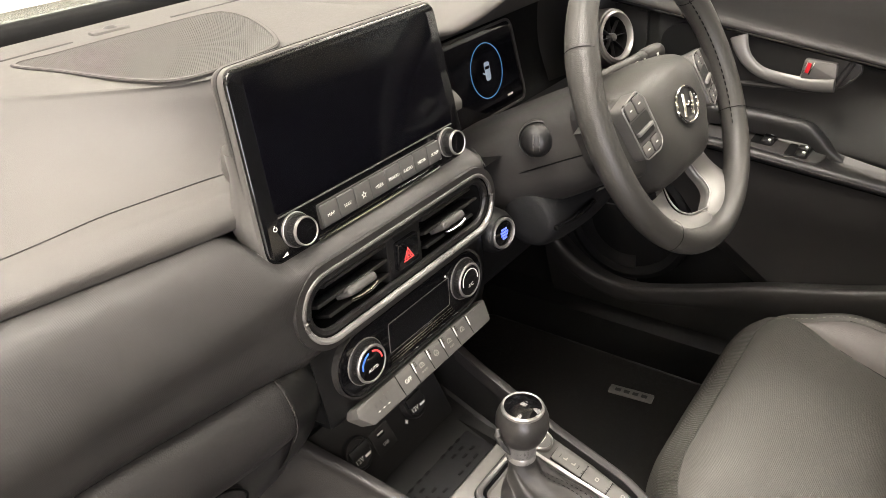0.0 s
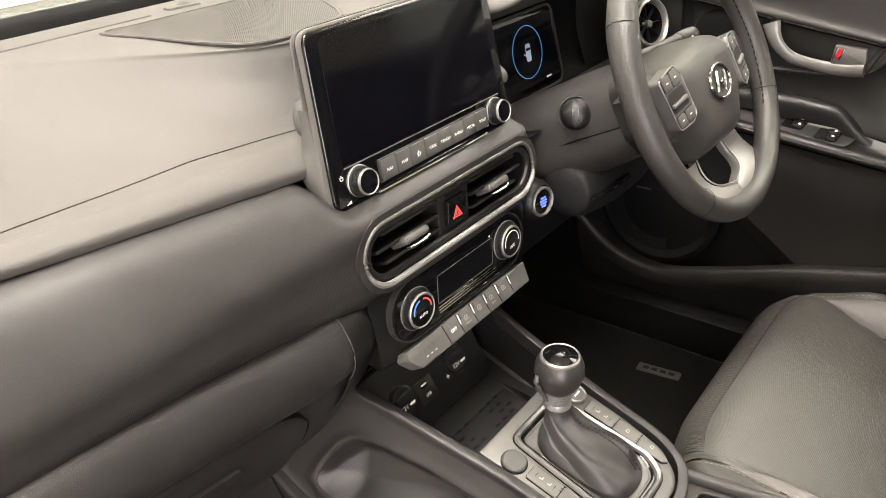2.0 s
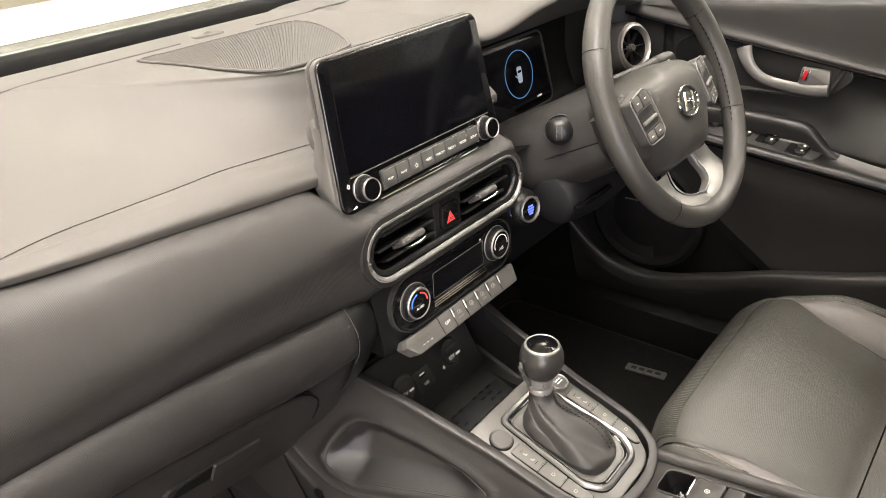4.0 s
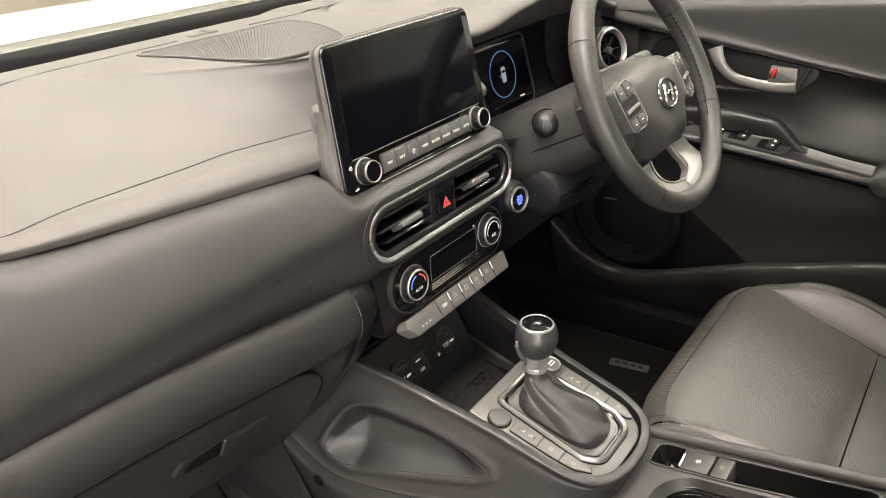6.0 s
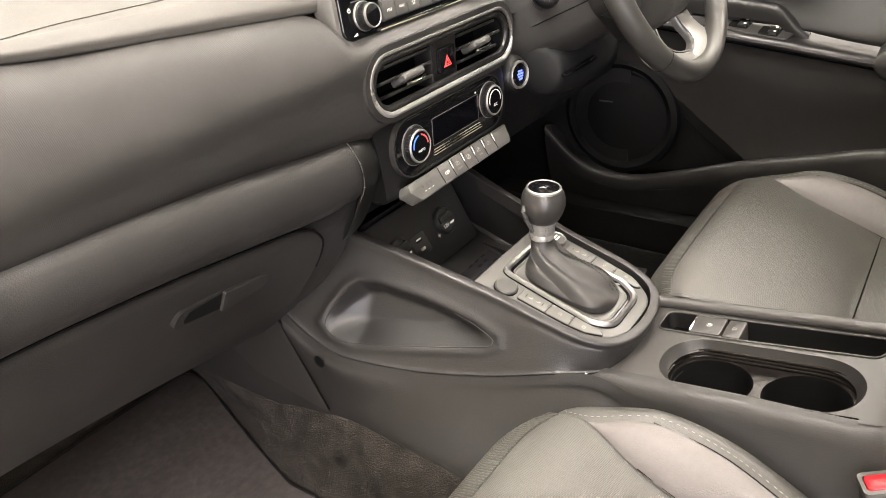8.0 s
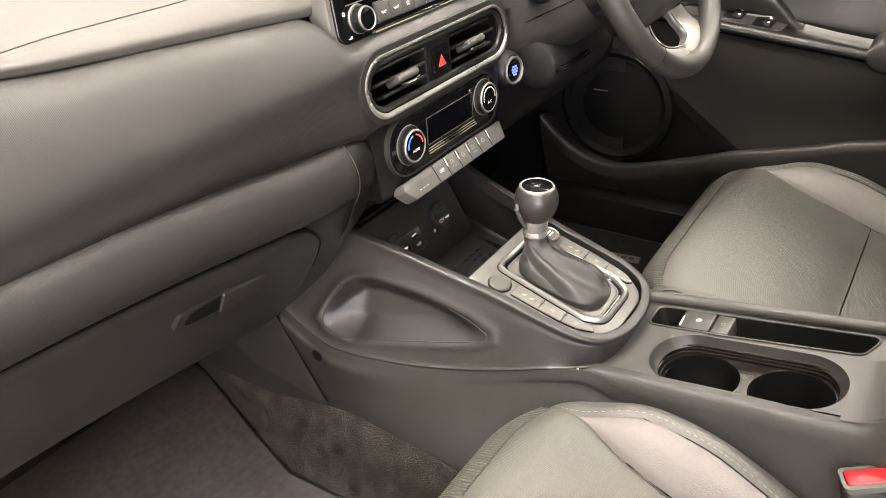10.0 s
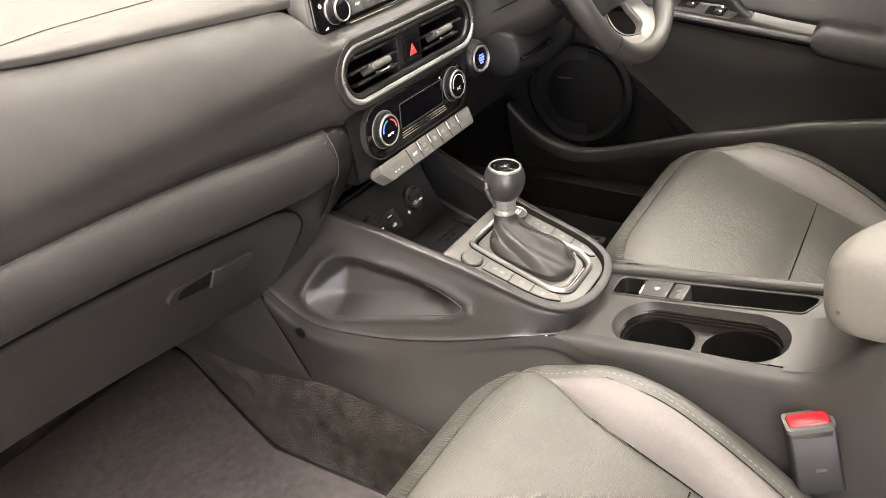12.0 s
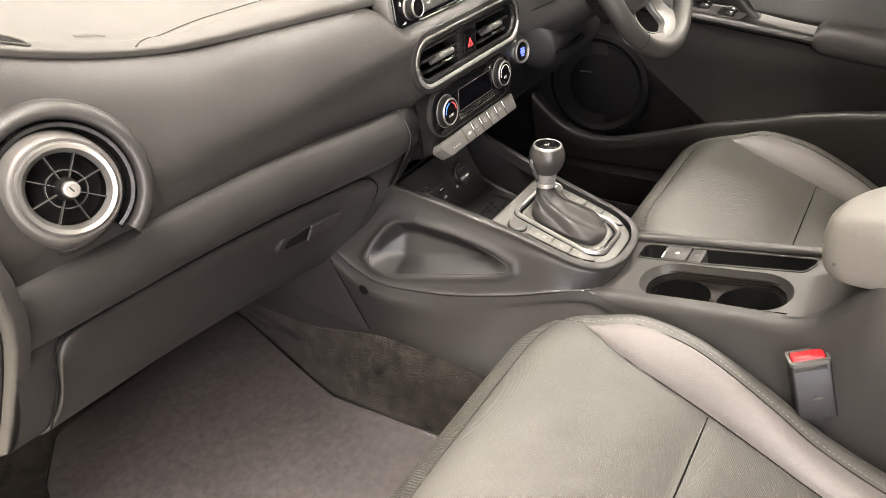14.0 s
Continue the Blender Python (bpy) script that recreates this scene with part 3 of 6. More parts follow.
part("bowl", bm, M_roll, vent, "grey bowl under the ring")
bm = lathe([(0.0785, -0.085), (0.074, -0.05), (0.0690, -0.024), (0.0640, -0.009), (0.0600, -0.001), (0.0565, 0.0015), (0.0525, 0.001)], Matrix.Identity(4), 64)
for v in bm.verts:
    far = max(0.0, math.hypot(v.co.x, v.co.y) - 0.058) / 0.02
    v.co.x -= far * 0.016
    v.co.y += far * 0.004
bm.transform(vm)
part("collar", bm, M_cup, vent, "silver-grey cup sweeping out to the door side")
part("ring", lathe([(0.0535, -0.004), (0.0528, 0.0045), (0.0505, 0.007), (0.046, 0.0055), (0.0425, 0.0), (0.041, -0.006)], vm, 56), M_ring, vent, "satin silver ring")
part("throat", lathe([(0.042, -0.004), (0.041, -0.03), (0.0, -0.034)], vm, 40), M_void, vent)
for i in range(8):
    a = radians(45 * i + 12)
    part("spoke", block(vm @ Matrix.Rotation(a, 4, "Z") @ Matrix.Translation((0.024, 0, -0.008)), 0.038, 0.0013, 0.012, 0.0004, 1), M_deck, vent)
part("inner_hoop", lathe([(0.0225, -0.013), (0.0225, -0.004), (0.0212, -0.004), (0.0212, -0.013), (0.0225, -0.013)], vm, 36), M_deck, vent)
hub = part("hub", lathe([(0.0140, -0.018), (0.0132, -0.004), (0.0115, 0.004), (0.0100, 0.008), (0.0092, 0.016)], vm, 32), M_dark, vent, "dark hub tube")
part("hub_cap", lathe([(0.0092, 0.014), (0.0095, 0.021), (0.0084, 0.0235), (0.0056, 0.0238), (0.0052, 0.0228), (0.0, 0.0228)], vm, 32), M_satin, hub, "silver tilt knob")
part("hub_slot", block(vm @ pose(0, 0, 0.0234, 0, 0, 25), 0.0016, 0.0070, 0.0012), M_trim, hub)

hit = drop(pad_top, -0.481, 0.603)
ax = (drop(pad_top, -0.465, 0.603) - drop(pad_top, -0.497, 0.602)).normalized()
nrm = ax.cross(drop(pad_top, -0.481, 0.611) - drop(pad_top, -0.481, 0.595)).normalized()
letters("airbag_mark", "AIRBAG", Matrix.Translation(hit + nrm * 0.0006) @ Matrix((ax, nrm.cross(ax), nrm)).transposed().to_4x4() @ Matrix.Diagonal((1, 1.75, 1, 1)), 0.0088, M_seam, dash, "embossed airbag lettering", 0.0006)

# speaker grille on top
gr = [(-0.141, 0.834), (-0.100, 0.836), (-0.055, 0.837), (0.0, 0.836), (0.082, 0.832), (0.098, 0.806), (0.075, 0.735), (0.022, 0.640), (-0.018, 0.608), (-0.104, 0.606), (-0.127, 0.660), (-0.134, 0.754)]
gm = Matrix.Translation((0, 0, 1.0636))
grl = thing("speaker_grille", (-0.02, 0.75, 1.062), "fine-ribbed dark grey speaker grille in the dash top", "speaker grille")
outer = [(p[0], p[1]) for p in spline(gr, 6, True)]
gc = (sum(p[0] for p in gr) / len(gr), sum(p[1] for p in gr) / len(gr))
inner = [(gc[0] + (p[0] - gc[0]) * 0.97, gc[1] + (p[1] - gc[1]) * 0.975) for p in outer]
part("rim", frame_ring(outer, inner, gm, -0.004, 0.0019), M_pad, grl)
part("rim_gap", tube([gm @ Vector((gc[0] + (p[0] - gc[0]) * 1.008, gc[1] + (p[1] - gc[1]) * 1.006, 0.0006)) for p in outer], 0.0009, True, 6), M_seam, grl)
part("backing", prism(inner, gm, -0.003, 0.0001), M_deck, grl)
bm = bmesh.new()
lean = (0.64, 0.768)
turned = [(x * lean[0] + y * lean[1], x * lean[1] - y * lean[0]) for x, y in inner]
low = min(q for p, q in turned)
slant = gm @ Matrix(((lean[0], lean[1], 0, 0), (lean[1], -lean[0], 0, 0), (0, 0, -1, 0), (0, 0, 0, 1)))
for i in range(190):
    c = low + 0.001 + i * 0.0019
    cut = []
    for j in range(len(turned)):
        (p0, q0), (p1, q1) = turned[j - 1], turned[j]
        if (q0 - c) * (q1 - c) < 0:
            cut.append(p0 + (p1 - p0) * (c - q0) / (q1 - q0))
    if len(cut) == 2 and abs(cut[1] - cut[0]) > 0.003:
        join(bm, block(slant @ Matrix.Translation(((cut[0] + cut[1]) / 2, c, -0.0007)), abs(cut[1] - cut[0]), 0.0011, 0.0012))
tagged(part("ribs", bm, M_pad, grl), kind="stuff")

# demister line and sensor near the glass
for a, b in (((-0.60, 0.862), (-0.06, 0.872)), ((0.06, 0.868), (0.25, 0.862))):
    p, q = Vector((*a, 0)), Vector((*b, 0))
    pts = []
    for i in range(13):
        w = p.lerp(q, i / 12)
        pts.append(drop(pad_top, min(w.x, 0.16), w.y, 0.0) if w.x < 0.16 else Vector((w.x, w.y, 1.0655)))
    part("demister_slot", tube(pts, 0.0022, seg=6, flat=0.6), M_seam, dash, "long thin demister slot")
sens = part("light_sensor", prism(rounded([(-0.022, -0.010), (0.024, -0.012), (0.020, 0.012), (-0.018, 0.012)], 0.006), Matrix.Translation((-0.012, 0.884, 1.062)), -0.004, 0.0045, 0.003), M_pad, dash, "small raised sensor cover")
part("sensor_eye", lathe([(0.0, 0.0068), (0.005, 0.006), (0.008, 0.004)], Matrix.Translation((-0.008, 0.884, 1.0625)), 18), M_trim, sens)

# driver's side: hood over the instruments
hood = thing("instrument_hood", (0.4, 0.65, 0.9), "dark grey instrument hood shading the gauge display", "instrument hood")
rows = []
for x, lz, ly in ((0.14, 1.047, 0.61), (0.165, 1.045, 0.60), (0.19, 1.035, 0.57), (0.23, 1.04, 0.555), (0.30, 1.055, 0.548), (0.40, 1.062, 0.545), (0.50, 1.052, 0.55), (0.58, 1.02, 0.56), (0.66, 1.0, 0.58), (0.72, 0.99, 0.60)):
    rows.append([(x, 1.055, 1.046 if x > 0.2 else 1.040), (x, 0.99, 1.060 if x > 0.2 else 1.052), (x, 0.85, 1.066 if x > 0.2 else 1.056), (x, 0.74, max(1.064 if x > 0.2 else 1.056, lz + 0.012)), (x, 0.64, max(1.055, lz + 0.014)), (x, ly + 0.02, lz + 0.010), (x, ly + 0.003, lz + 0.003), (x, ly + 0.004, lz - 0.006), (x, ly + 0.03, lz - 0.010), (x, 0.66, min(lz - 0.01, 0.992)), (x, 0.70, 0.985)])
part("hood_shell", loft(rows, 4, 5), M_pad, hood, "", 60)
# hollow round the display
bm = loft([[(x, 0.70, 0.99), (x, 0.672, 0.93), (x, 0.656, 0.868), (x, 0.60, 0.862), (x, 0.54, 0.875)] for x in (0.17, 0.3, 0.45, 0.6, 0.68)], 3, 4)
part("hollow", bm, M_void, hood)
cm = face((0.355, 0.655, 0.927), 9)
clus = thing("gauge_display", (0.36, 0.655, 0.87), "digital gauge display showing a blue ring and a small car", "gauge display")
part("bezel", prism(rounded([(-0.13, -0.062), (0.125, -0.062), (0.115, 0.058), (-0.115, 0.058)], 0.016), cm, -0.012, 0.0, 0.003), M_gloss, clus)
part("bezel_edge", tube([cm @ Vector((x, y, -0.001)) for x, y in rounded([(-0.13, -0.062), (0.125, -0.062), (0.115, 0.058), (-0.115, 0.058)], 0.016)], 0.0022, True, 8), M_trim, clus)
pane = part("pane", prism(rounded([(-0.12, -0.054), (0.115, -0.054), (0.107, 0.050), (-0.107, 0.050)], 0.010), cm, -0.002, 0.0012), M_screen, clus)
part("ring", lathe([(0.0385, 0.0016), (0.0385, 0.002), (0.0374, 0.002), (0.0374, 0.0016)], cm @ Matrix.Translation((0.035, 0.002, 0)), 48), M_cyan, pane, "glowing blue ring")
part("car_mark", prism(rounded([(-0.006, -0.014), (0.006, -0.014), (0.0065, 0.012), (-0.0065, 0.012)], 0.004), cm @ Matrix.Translation((0.037, 0.002, 0)), 0.0013, 0.0016), M_cyanmark, pane)
part("car_door_mark", block(cm @ pose(0.0285, -0.001, 0.0016, 0, 0, -30), 0.008, 0.0018, 0.0004), M_cyanmark, pane)
part("car_glass_mark", block(cm @ Matrix.Translation((0.037, 0.006, 0.0017)), 0.0095, 0.004, 0.0003), M_screen, pane)
part("reading_bar", block(cm @ Matrix.Translation((0.082, -0.045, 0.0016)), 0.014, 0.0028, 0.0003), M_white, pane)

# driver's end vent
DVC = Vector((0.640, 0.575, 0.922))
vm = Matrix.Translation(DVC) @ pose(0, 0, 0, 76, 0, -14) @ Matrix.Diagonal((0.72, 0.72, 0.72, 1))
dv = thing("round_air_vent", DVC, "round air vent with a satin ring beside the driver's door", "air vent")
part("housing", lathe([(0.066, -0.08), (0.063, -0.02), (0.060, -0.002), (0.056, 0.0)], vm, 40), M_shell, dv)
part("ring", lathe([(0.0565, -0.004), (0.055, 0.004), (0.0505, 0.007), (0.046, 0.003), (0.044, -0.006)], vm, 40), M_ring, dv, "satin silver ring")
part("throat", lathe([(0.045, -0.004), (0.043, -0.045), (0.0, -0.048)], vm, 32), M_void, dv)
for i in range(8):
    part("spoke", block(vm @ Matrix.Rotation(radians(45 * i), 4, "Z") @ Matrix.Translation((0.024, 0, -0.016)), 0.040, 0.0014, 0.010), M_dark, dv)
part("hub", lathe([(0.010, -0.02), (0.008, -0.004), (0.0, -0.002)], vm, 20), M_btn, dv)

# knee panel on the driver's side
rows = []
for x in (0.165, 0.20, 0.3, 0.45, 0.6, 0.72):
    rows.append([(x, 0.62, 0.875), (x, 0.585, 0.872), (x, 0.565, 0.85), (x, 0.56, 0.80), (x, 0.57, 0.72), (x, 0.60, 0.655), (x, 0.70, 0.63), (x, 0.85, 0.66)])
part("knee_panel", loft(rows, 4, 4), M_dark, dash, "black lower dash on the driver's side", 60)
rows = [[(0.58, 0.68, 1.0), (0.66, 0.66, 1.0), (0.70, 0.62, 0.99), (0.72, 0.60, 0.98)], [(0.56, 0.67, 0.93), (0.64, 0.66, 0.93), (0.69, 0.61, 0.93), (0.72, 0.59, 0.93)], [(0.56, 0.65, 0.86), (0.63, 0.64, 0.86), (0.69, 0.60, 0.86), (0.72, 0.58, 0.86)]]
part("end_panel", loft(rows, 4, 4), M_dark, dash)
# passenger's end panel and jamb
edge = [(0.572, 1.03), (0.514, 0.985), (0.476, 0.945), (0.463, 0.905), (0.467, 0.872), (0.483, 0.842), (0.509, 0.806), (0.534, 0.774), (0.588, 0.708), (0.652, 0.632), (0.70, 0.60), (0.95, 0.60), (0.98, 1.03), (0.75, 1.04)]
em = Matrix(((0, 0, -1, -0.690), (1, 0, 0, 0), (0, 1, 0, 0), (0, 0, 0, 1)))
endp = part("end_panel", prism(rounded(edge, 0.03, 4), em, -0.01, 0.004, 0.004, 3), M_roll, dash, "grey panel closing the end of the dashboard")
inner_edge = [(0.76 + (y - 0.76) * 0.92, 0.82 + (z - 0.82) * 0.92) for y, z in edge]
part("end_cover", prism(rounded(inner_edge, 0.03, 4), em, 0.002, 0.0065, 0.002), M_roll, endp)
part("end_gap", tube([em @ Vector((y, z, 0.0045)) for y, z in rounded([(0.76 + (y - 0.76) * 0.932, 0.82 + (z - 0.82) * 0.932) for y, z in edge], 0.03, 4)], 0.0016, True, 6), M_void, endp)

# ---- radio ----
radio = thing("radio_unit", (0, 0.53, 0.93), "upright wide touchscreen radio in a piano black bezel, switched off", "radio")
RF = face((0, 0.509, 0.936), 8)
shape = [(-0.137, -0.009), (0.135, -0.009), (0.127, 0.147), (-0.123, 0.147)]
rad = [0.014, 0.02, 0.012, 0.012]
grown = [(-0.1385, -0.0105), (0.1365, -0.0105), (0.1285, 0.1490), (-0.1245, 0.1490)]
shell = part("shell", prism(rounded(grown, [0.016, 0.022, 0.015, 0.015], 6), RF, -0.016, -0.003, 0.002), M_shell, radio, "matt grey outer shell")
part("rear_box", prism(rounded([(p[0] * 0.80, p[1] * 0.80 + 0.002) for p in grown], 0.012, 5), RF, -0.034, -0.015), M_dark, radio)
part("shell_rib", prism(rounded([(p[0] * 1.006, p[1] * 1.004) for p in grown], 0.016, 6), RF, -0.0125, -0.009), M_trim, shell)
bezel = part("bezel", prism(rounded(shape, rad, 6), RF, -0.006, 0.0, 0.003, 3), M_gloss, radio, "piano black bezel")
part("screen", prism(rounded([(-0.118, 0.031), (0.119, 0.031), (0.113, 0.140), (-0.109, 0.140)], 0.004), RF, -0.002, 0.0006), M_screen, bezel, "dark switched-off screen")
part("screen_line", block(RF @ Matrix.Translation((0.0, 0.0285, 0.0006)), 0.234, 0.0011, 0.0008), M_key, bezel)
# Chrome bar stands in for the reflection on the bezel's lower edge.
part("lower_glint", tube([RF @ Vector(p) for p in ((-0.085, -0.006, 0.0015), (0.0, -0.0062, 0.0022), (0.085, -0.006, 0.0015))], 0.0016, seg=8), M_chrome, bezel, "bright bar standing in for the bezel edge's reflection")
BW = 0.166 / 8
plate = part("key_plate", prism(rounded([(-0.079, 0.0005), (0.089, 0.0005), (0.087, 0.0225), (-0.077, 0.0225)], 0.002), RF, -0.001, 0.0022, 0.0012), M_trim, bezel)
for i, word in enumerate(("MAP", "NAV", "*", "<SEEK", "TRACK>", "RADIO", "MEDIA", "SETUP")):
    x = -0.0775 + BW * (i + 0.5) + 0.0005
    key = part("key", prism(roundrect(BW - 0.0008, 0.0195, 0.0012, 2, x, 0.0115), RF, 0.0, 0.0042, 0.0012), M_btn, plate)
    if word == "*":
        star = [(0.0034 * (1 if k % 2 == 0 else 0.45) * math.sin(math.pi * k / 5) + x, 0.0034 * (1 if k % 2 == 0 else 0.45) * math.cos(math.pi * k / 5) + 0.0105) for k in range(10)]
        small = [((p - x) * 0.7 + x, (q - 0.0105) * 0.7 + 0.0105) for p, q in star]
        part("star", frame_ring(star, small, RF, 0.0042, 0.0045), M_white, key)
    else:
        letters("word", word, RF @ Matrix.Translation((x, 0.0105, 0.0042)), 0.0043, M_white, key)


def dial(name, m, r, parent, face_mat, h=1.0, label="", base=None):
    """A knurled turning knob with a bright rim; h squeezes its height."""
    m = m @ Matrix.Diagonal((1, 1, h, 1))
    k = part(name, lathe([(r * 1.18, -0.002), (r * 1.18, 0.003), (r * 1.12, 0.005), (r * 1.02, 0.0055)], m, 40), base or M_dark, parent, label)
    bm = lathe([(r * 1.02, 0.003), (r * 1.02, 0.013), (r * 0.98, 0.0145)], m, 64)
    part("grip", bm, M_dark, k)
    part("foot_ring", lathe([(r * 1.22, -0.001), (r * 1.22, 0.0022), (r * 1.16, 0.0030), (r * 1.10, 0.0022)], m, 40), M_satin, k, "bright ring at the foot")
    ridge = bmesh.new()
    for i in range(40):
        a = 2 * math.pi * i / 40
        join(ridge, block(m @ Matrix.Rotation(a, 4, "Z") @ Matrix.Translation((r * 1.03, 0, 0.009)), r * 0.05, r * 0.07, 0.007))
    tagged(part("knurl", ridge, M_dark, k), kind="stuff")
    part("rim", lathe([(r * 1.0, 0.012), (r * 1.0, 0.0152), (r * 0.96, 0.0168), (r * 0.91, 0.0168), (r * 0.87, 0.0158)], m, 44), M_satin, k, "satin chrome rim")
    part("cap", lathe([(r * 0.88, 0.0158), (r * 0.5, 0.0162), (0, 0.0163)], m, 36), face_mat, k)
    return k


for x in (-0.103, 0.106):
    dial("knob", RF @ Matrix.Translation((x, 0.0125, 0)), 0.0122, bezel, M_gloss, 0.85, label="black radio knob with a chrome rim")
pw = RF @ Matrix.Translation((-0.1225, 0.0215, 0.0006))
part("power_mark", lathe([(0.0021, 0), (0.0021, 0.0003), (0.0015, 0.0003), (0.0015, 0)], pw, 16, 300, 120), M_white, bezel)
part("power_bar", block(pw @ Matrix.Translation((0, 0.0018, 0.0002)), 0.0006, 0.0022, 0.0003), M_white, bezel)
part("volume_mark", prism([(-0.1235, -0.0035), (-0.1175, -0.0035), (-0.1175, -0.0008)], RF, -0.001, 0.0005), M_white, bezel)
part("tune_mark", prism([(0.089, 0.0), (0.092, 0.0), (0.092, 0.0045)], RF, -0.001, 0.0005), M_white, bezel)
# fairing down the side of the radio, and the lug on the dash lip
for q in (-1, 1):
    rows = []
    for v in (-0.0085, -0.002, 0.008, 0.018, 0.028, 0.038, 0.05, 0.065, 0.085):
        u = (-0.1385 + 0.088 * (v + 0.0105)) if q < 0 else (0.1365 - 0.050 * (v + 0.0105))
        k = math.exp(-((v - 0.030) / 0.021) ** 2)
        rows.append([RF @ Vector((u + q * w, v, z)) for w, z in ((-0.001, -0.006), (0.0008 + 0.001 * k, -0.010), (0.0004 + 0.004 * k, -0.016), (-0.001 + 0.006 * k, -0.022), (-0.004 + 0.010 * k, -0.029))])
    part("side_fairing", loft(rows, 3, 4), M_shell, radio, "grey fairing flaring out towards the foot")
part("side_tab", lathe([(0.0, 0.018), (0.0065, 0.0155), (0.010, 0.008), (0.011, -0.002), (0.0095, -0.012), (0.005, -0.019), (0.0, -0.021)], Matrix.Translation((-0.1185, 0.5500, 1.007)) @ pose(0, 0, 0, -30, 24, 0) @ Matrix.Diagonal((0.72, 1.2, 0.95, 1)), 24), M_pad, radio, "rounded lug beside the dash")

# ---- centre vents and climate panel ----
stack = thing("centre_stack", (0, 0.55, 0.7), "grey painted centre stack housing under the radio", "centre stack")
VF = face((0.006, 0.4895, 0.879), 2)


def stadium(hw, hh, n=10, cx=0, cy=0):
    return roundrect(hw * 2, hh * 2, hh * 0.98, n, cx, cy)


cv = thing("centre_air_vents", (0, 0.49, 0.85), "pair of slatted black air vents in a chrome oval", "air vent")
part("surround", frame_ring(stadium(0.146, 0.040), stadium(0.138, 0.032), VF, -0.01, 0.0015), M_trim, cv)
ring = stadium(0.1375, 0.0315, 12)
part("chrome_ring", tube([VF @ Vector((x, y, 0.0012 + (0.0012 if y < 0 else 0))) for x, y in ring], 0.0022, True, 8), M_shell, cv, "thin grey oval ring")
low = [(x, y) for x, y in ring if y < -0.008]
low.sort(key=lambda p: math.atan2(p[1] - 0.02, p[0] * 0.3))
part("chrome_sill", tube([VF @ Vector((x, y * 0.975, 0.0030)) for x, y in low], [0.0012 + 0.0020 * min(1, max(0, (0.004 - y) / 0.03)) for x, y in low], seg=8), M_collar, cv, "bright silver lower edge")
part("inner_bead", tube([VF @ Vector((x, y, -0.003)) for x, y in stadium(0.1310, 0.0255, 12)], 0.0042, True, 8), M_dark, cv, "dark inner bead")
tray_ = bmesh.new()
o1, o2 = stadium(0.1365, 0.0305), stadium(0.128, 0.024)
r = [[tray_.verts.new((*p, z)) for p in o] for o, z in ((o1, 0.0), (o2, -0.05))]
for i in range(len(o1)):
    tray_.faces.new((r[0][i - 1], r[0][i], r[1][i], r[1][i - 1]))
tray_.faces.new(r[1])
tray_.transform(VF)
part("throat", tray_, M_void, cv)
for sx in (-1, 1):
    for k in range(3):
        y = 0.0145 - 0.0150 * k
        w = 0.090 if k == 1 else 0.080
        x = sx * (0.028 + w / 2)
        part("slat", block(VF @ pose(x, y, -0.013, -20, 0, 0), w, 0.0034, 0.022, 0.0012, 2), M_dark, cv)
    sx0 = sx * 0.066 - (0.004 if sx < 0 else 0.0)
    tab = part("slider", prism(roundrect(0.036, 0.0085, 0.0035, 4), VF @ pose(sx0, -0.0005, -0.002, -28, 0, 0), -0.014, 0.009, 0.003, 3), M_btn, cv, "grey vent slider with a bright edge")
    part("slider_edge", tube([VF @ Vector((sx0 + q, -0.0055 + 0.0010 * (abs(q) / 0.016) ** 2, 0.0078 - 8 * q * q)) for q in (-0.017, -0.013, -0.006, 0.006, 0.013, 0.017)], 0.0016, seg=8), M_chrome, tab)
hz = part("hazard_block", prism(rounded([(-0.027, -0.027), (0.023, -0.027), (0.027, 0.027), (-0.023, 0.027)], 0.003), VF, -0.03, -0.005, 0.003), M_dark, cv)
part("hazard_key", prism(rounded([(-0.018, -0.015), (0.013, -0.015), (0.016, 0.013), (-0.015, 0.013)], 0.003), VF, -0.006, 0.0, 0.0015), M_gloss, hz)
tri = [(-0.002 + 0.0088 * math.sin(a), -0.0045 + 0.0088 * math.cos(a)) for a in (0, 2 * math.pi / 3, 4 * math.pi / 3)]
tri2 = [((p + 0.002) * 0.7 - 0.002, (q + 0.0045) * 0.7 - 0.0045) for p, q in tri]
tri3 = [((p + 0.002) * 0.5 - 0.002, (q + 0.0045) * 0.5 - 0.0045) for p, q in tri]
tri4 = [((p + 0.002) * 0.25 - 0.002, (q + 0.0045) * 0.25 - 0.0045) for p, q in tri]
part("hazard_mark", join(frame_ring(tri, tri2, VF, -0.001, 0.0004), frame_ring(tri3, tri4, VF, -0.001, 0.0004)), M_redlit, hz, "red warning triangle")

# lower housing round the climate panel
rows = []
for x, d in ((-0.128, 0.05), (-0.124, 0.015), (-0.116, 0.003), (0.0, 0.0), (0.12, 0.002), (0.14, 0.014), (0.150, 0.05)):
    rows.append([(x, 0.497 + d, 0.842), (x, 0.493 + d, 0.82), (x * 0.985, 0.491 + d, 0.78), (x * 0.96, 0.493 + d, 0.757), (x * 0.94, 0.500 + d, 0.744), (x * 0.9, 0.54 + d, 0.738)])
# Near-black here carries the shade beside the roll.
part("lower_face", loft(rows, 3, 4), M_smooth, stack)
part("back_box", block(Matrix.Translation((0.005, 0.63, 0.815)), 0.25, 0.14, 0.22, 0.01), M_void, stack)

clim = thing("climate_panel", (0, 0.49, 0.75), "piano black climate panel with two dials and a row of keys", "climate panel")
CF = face((0.003, 0.4885, 0.8015), 3)
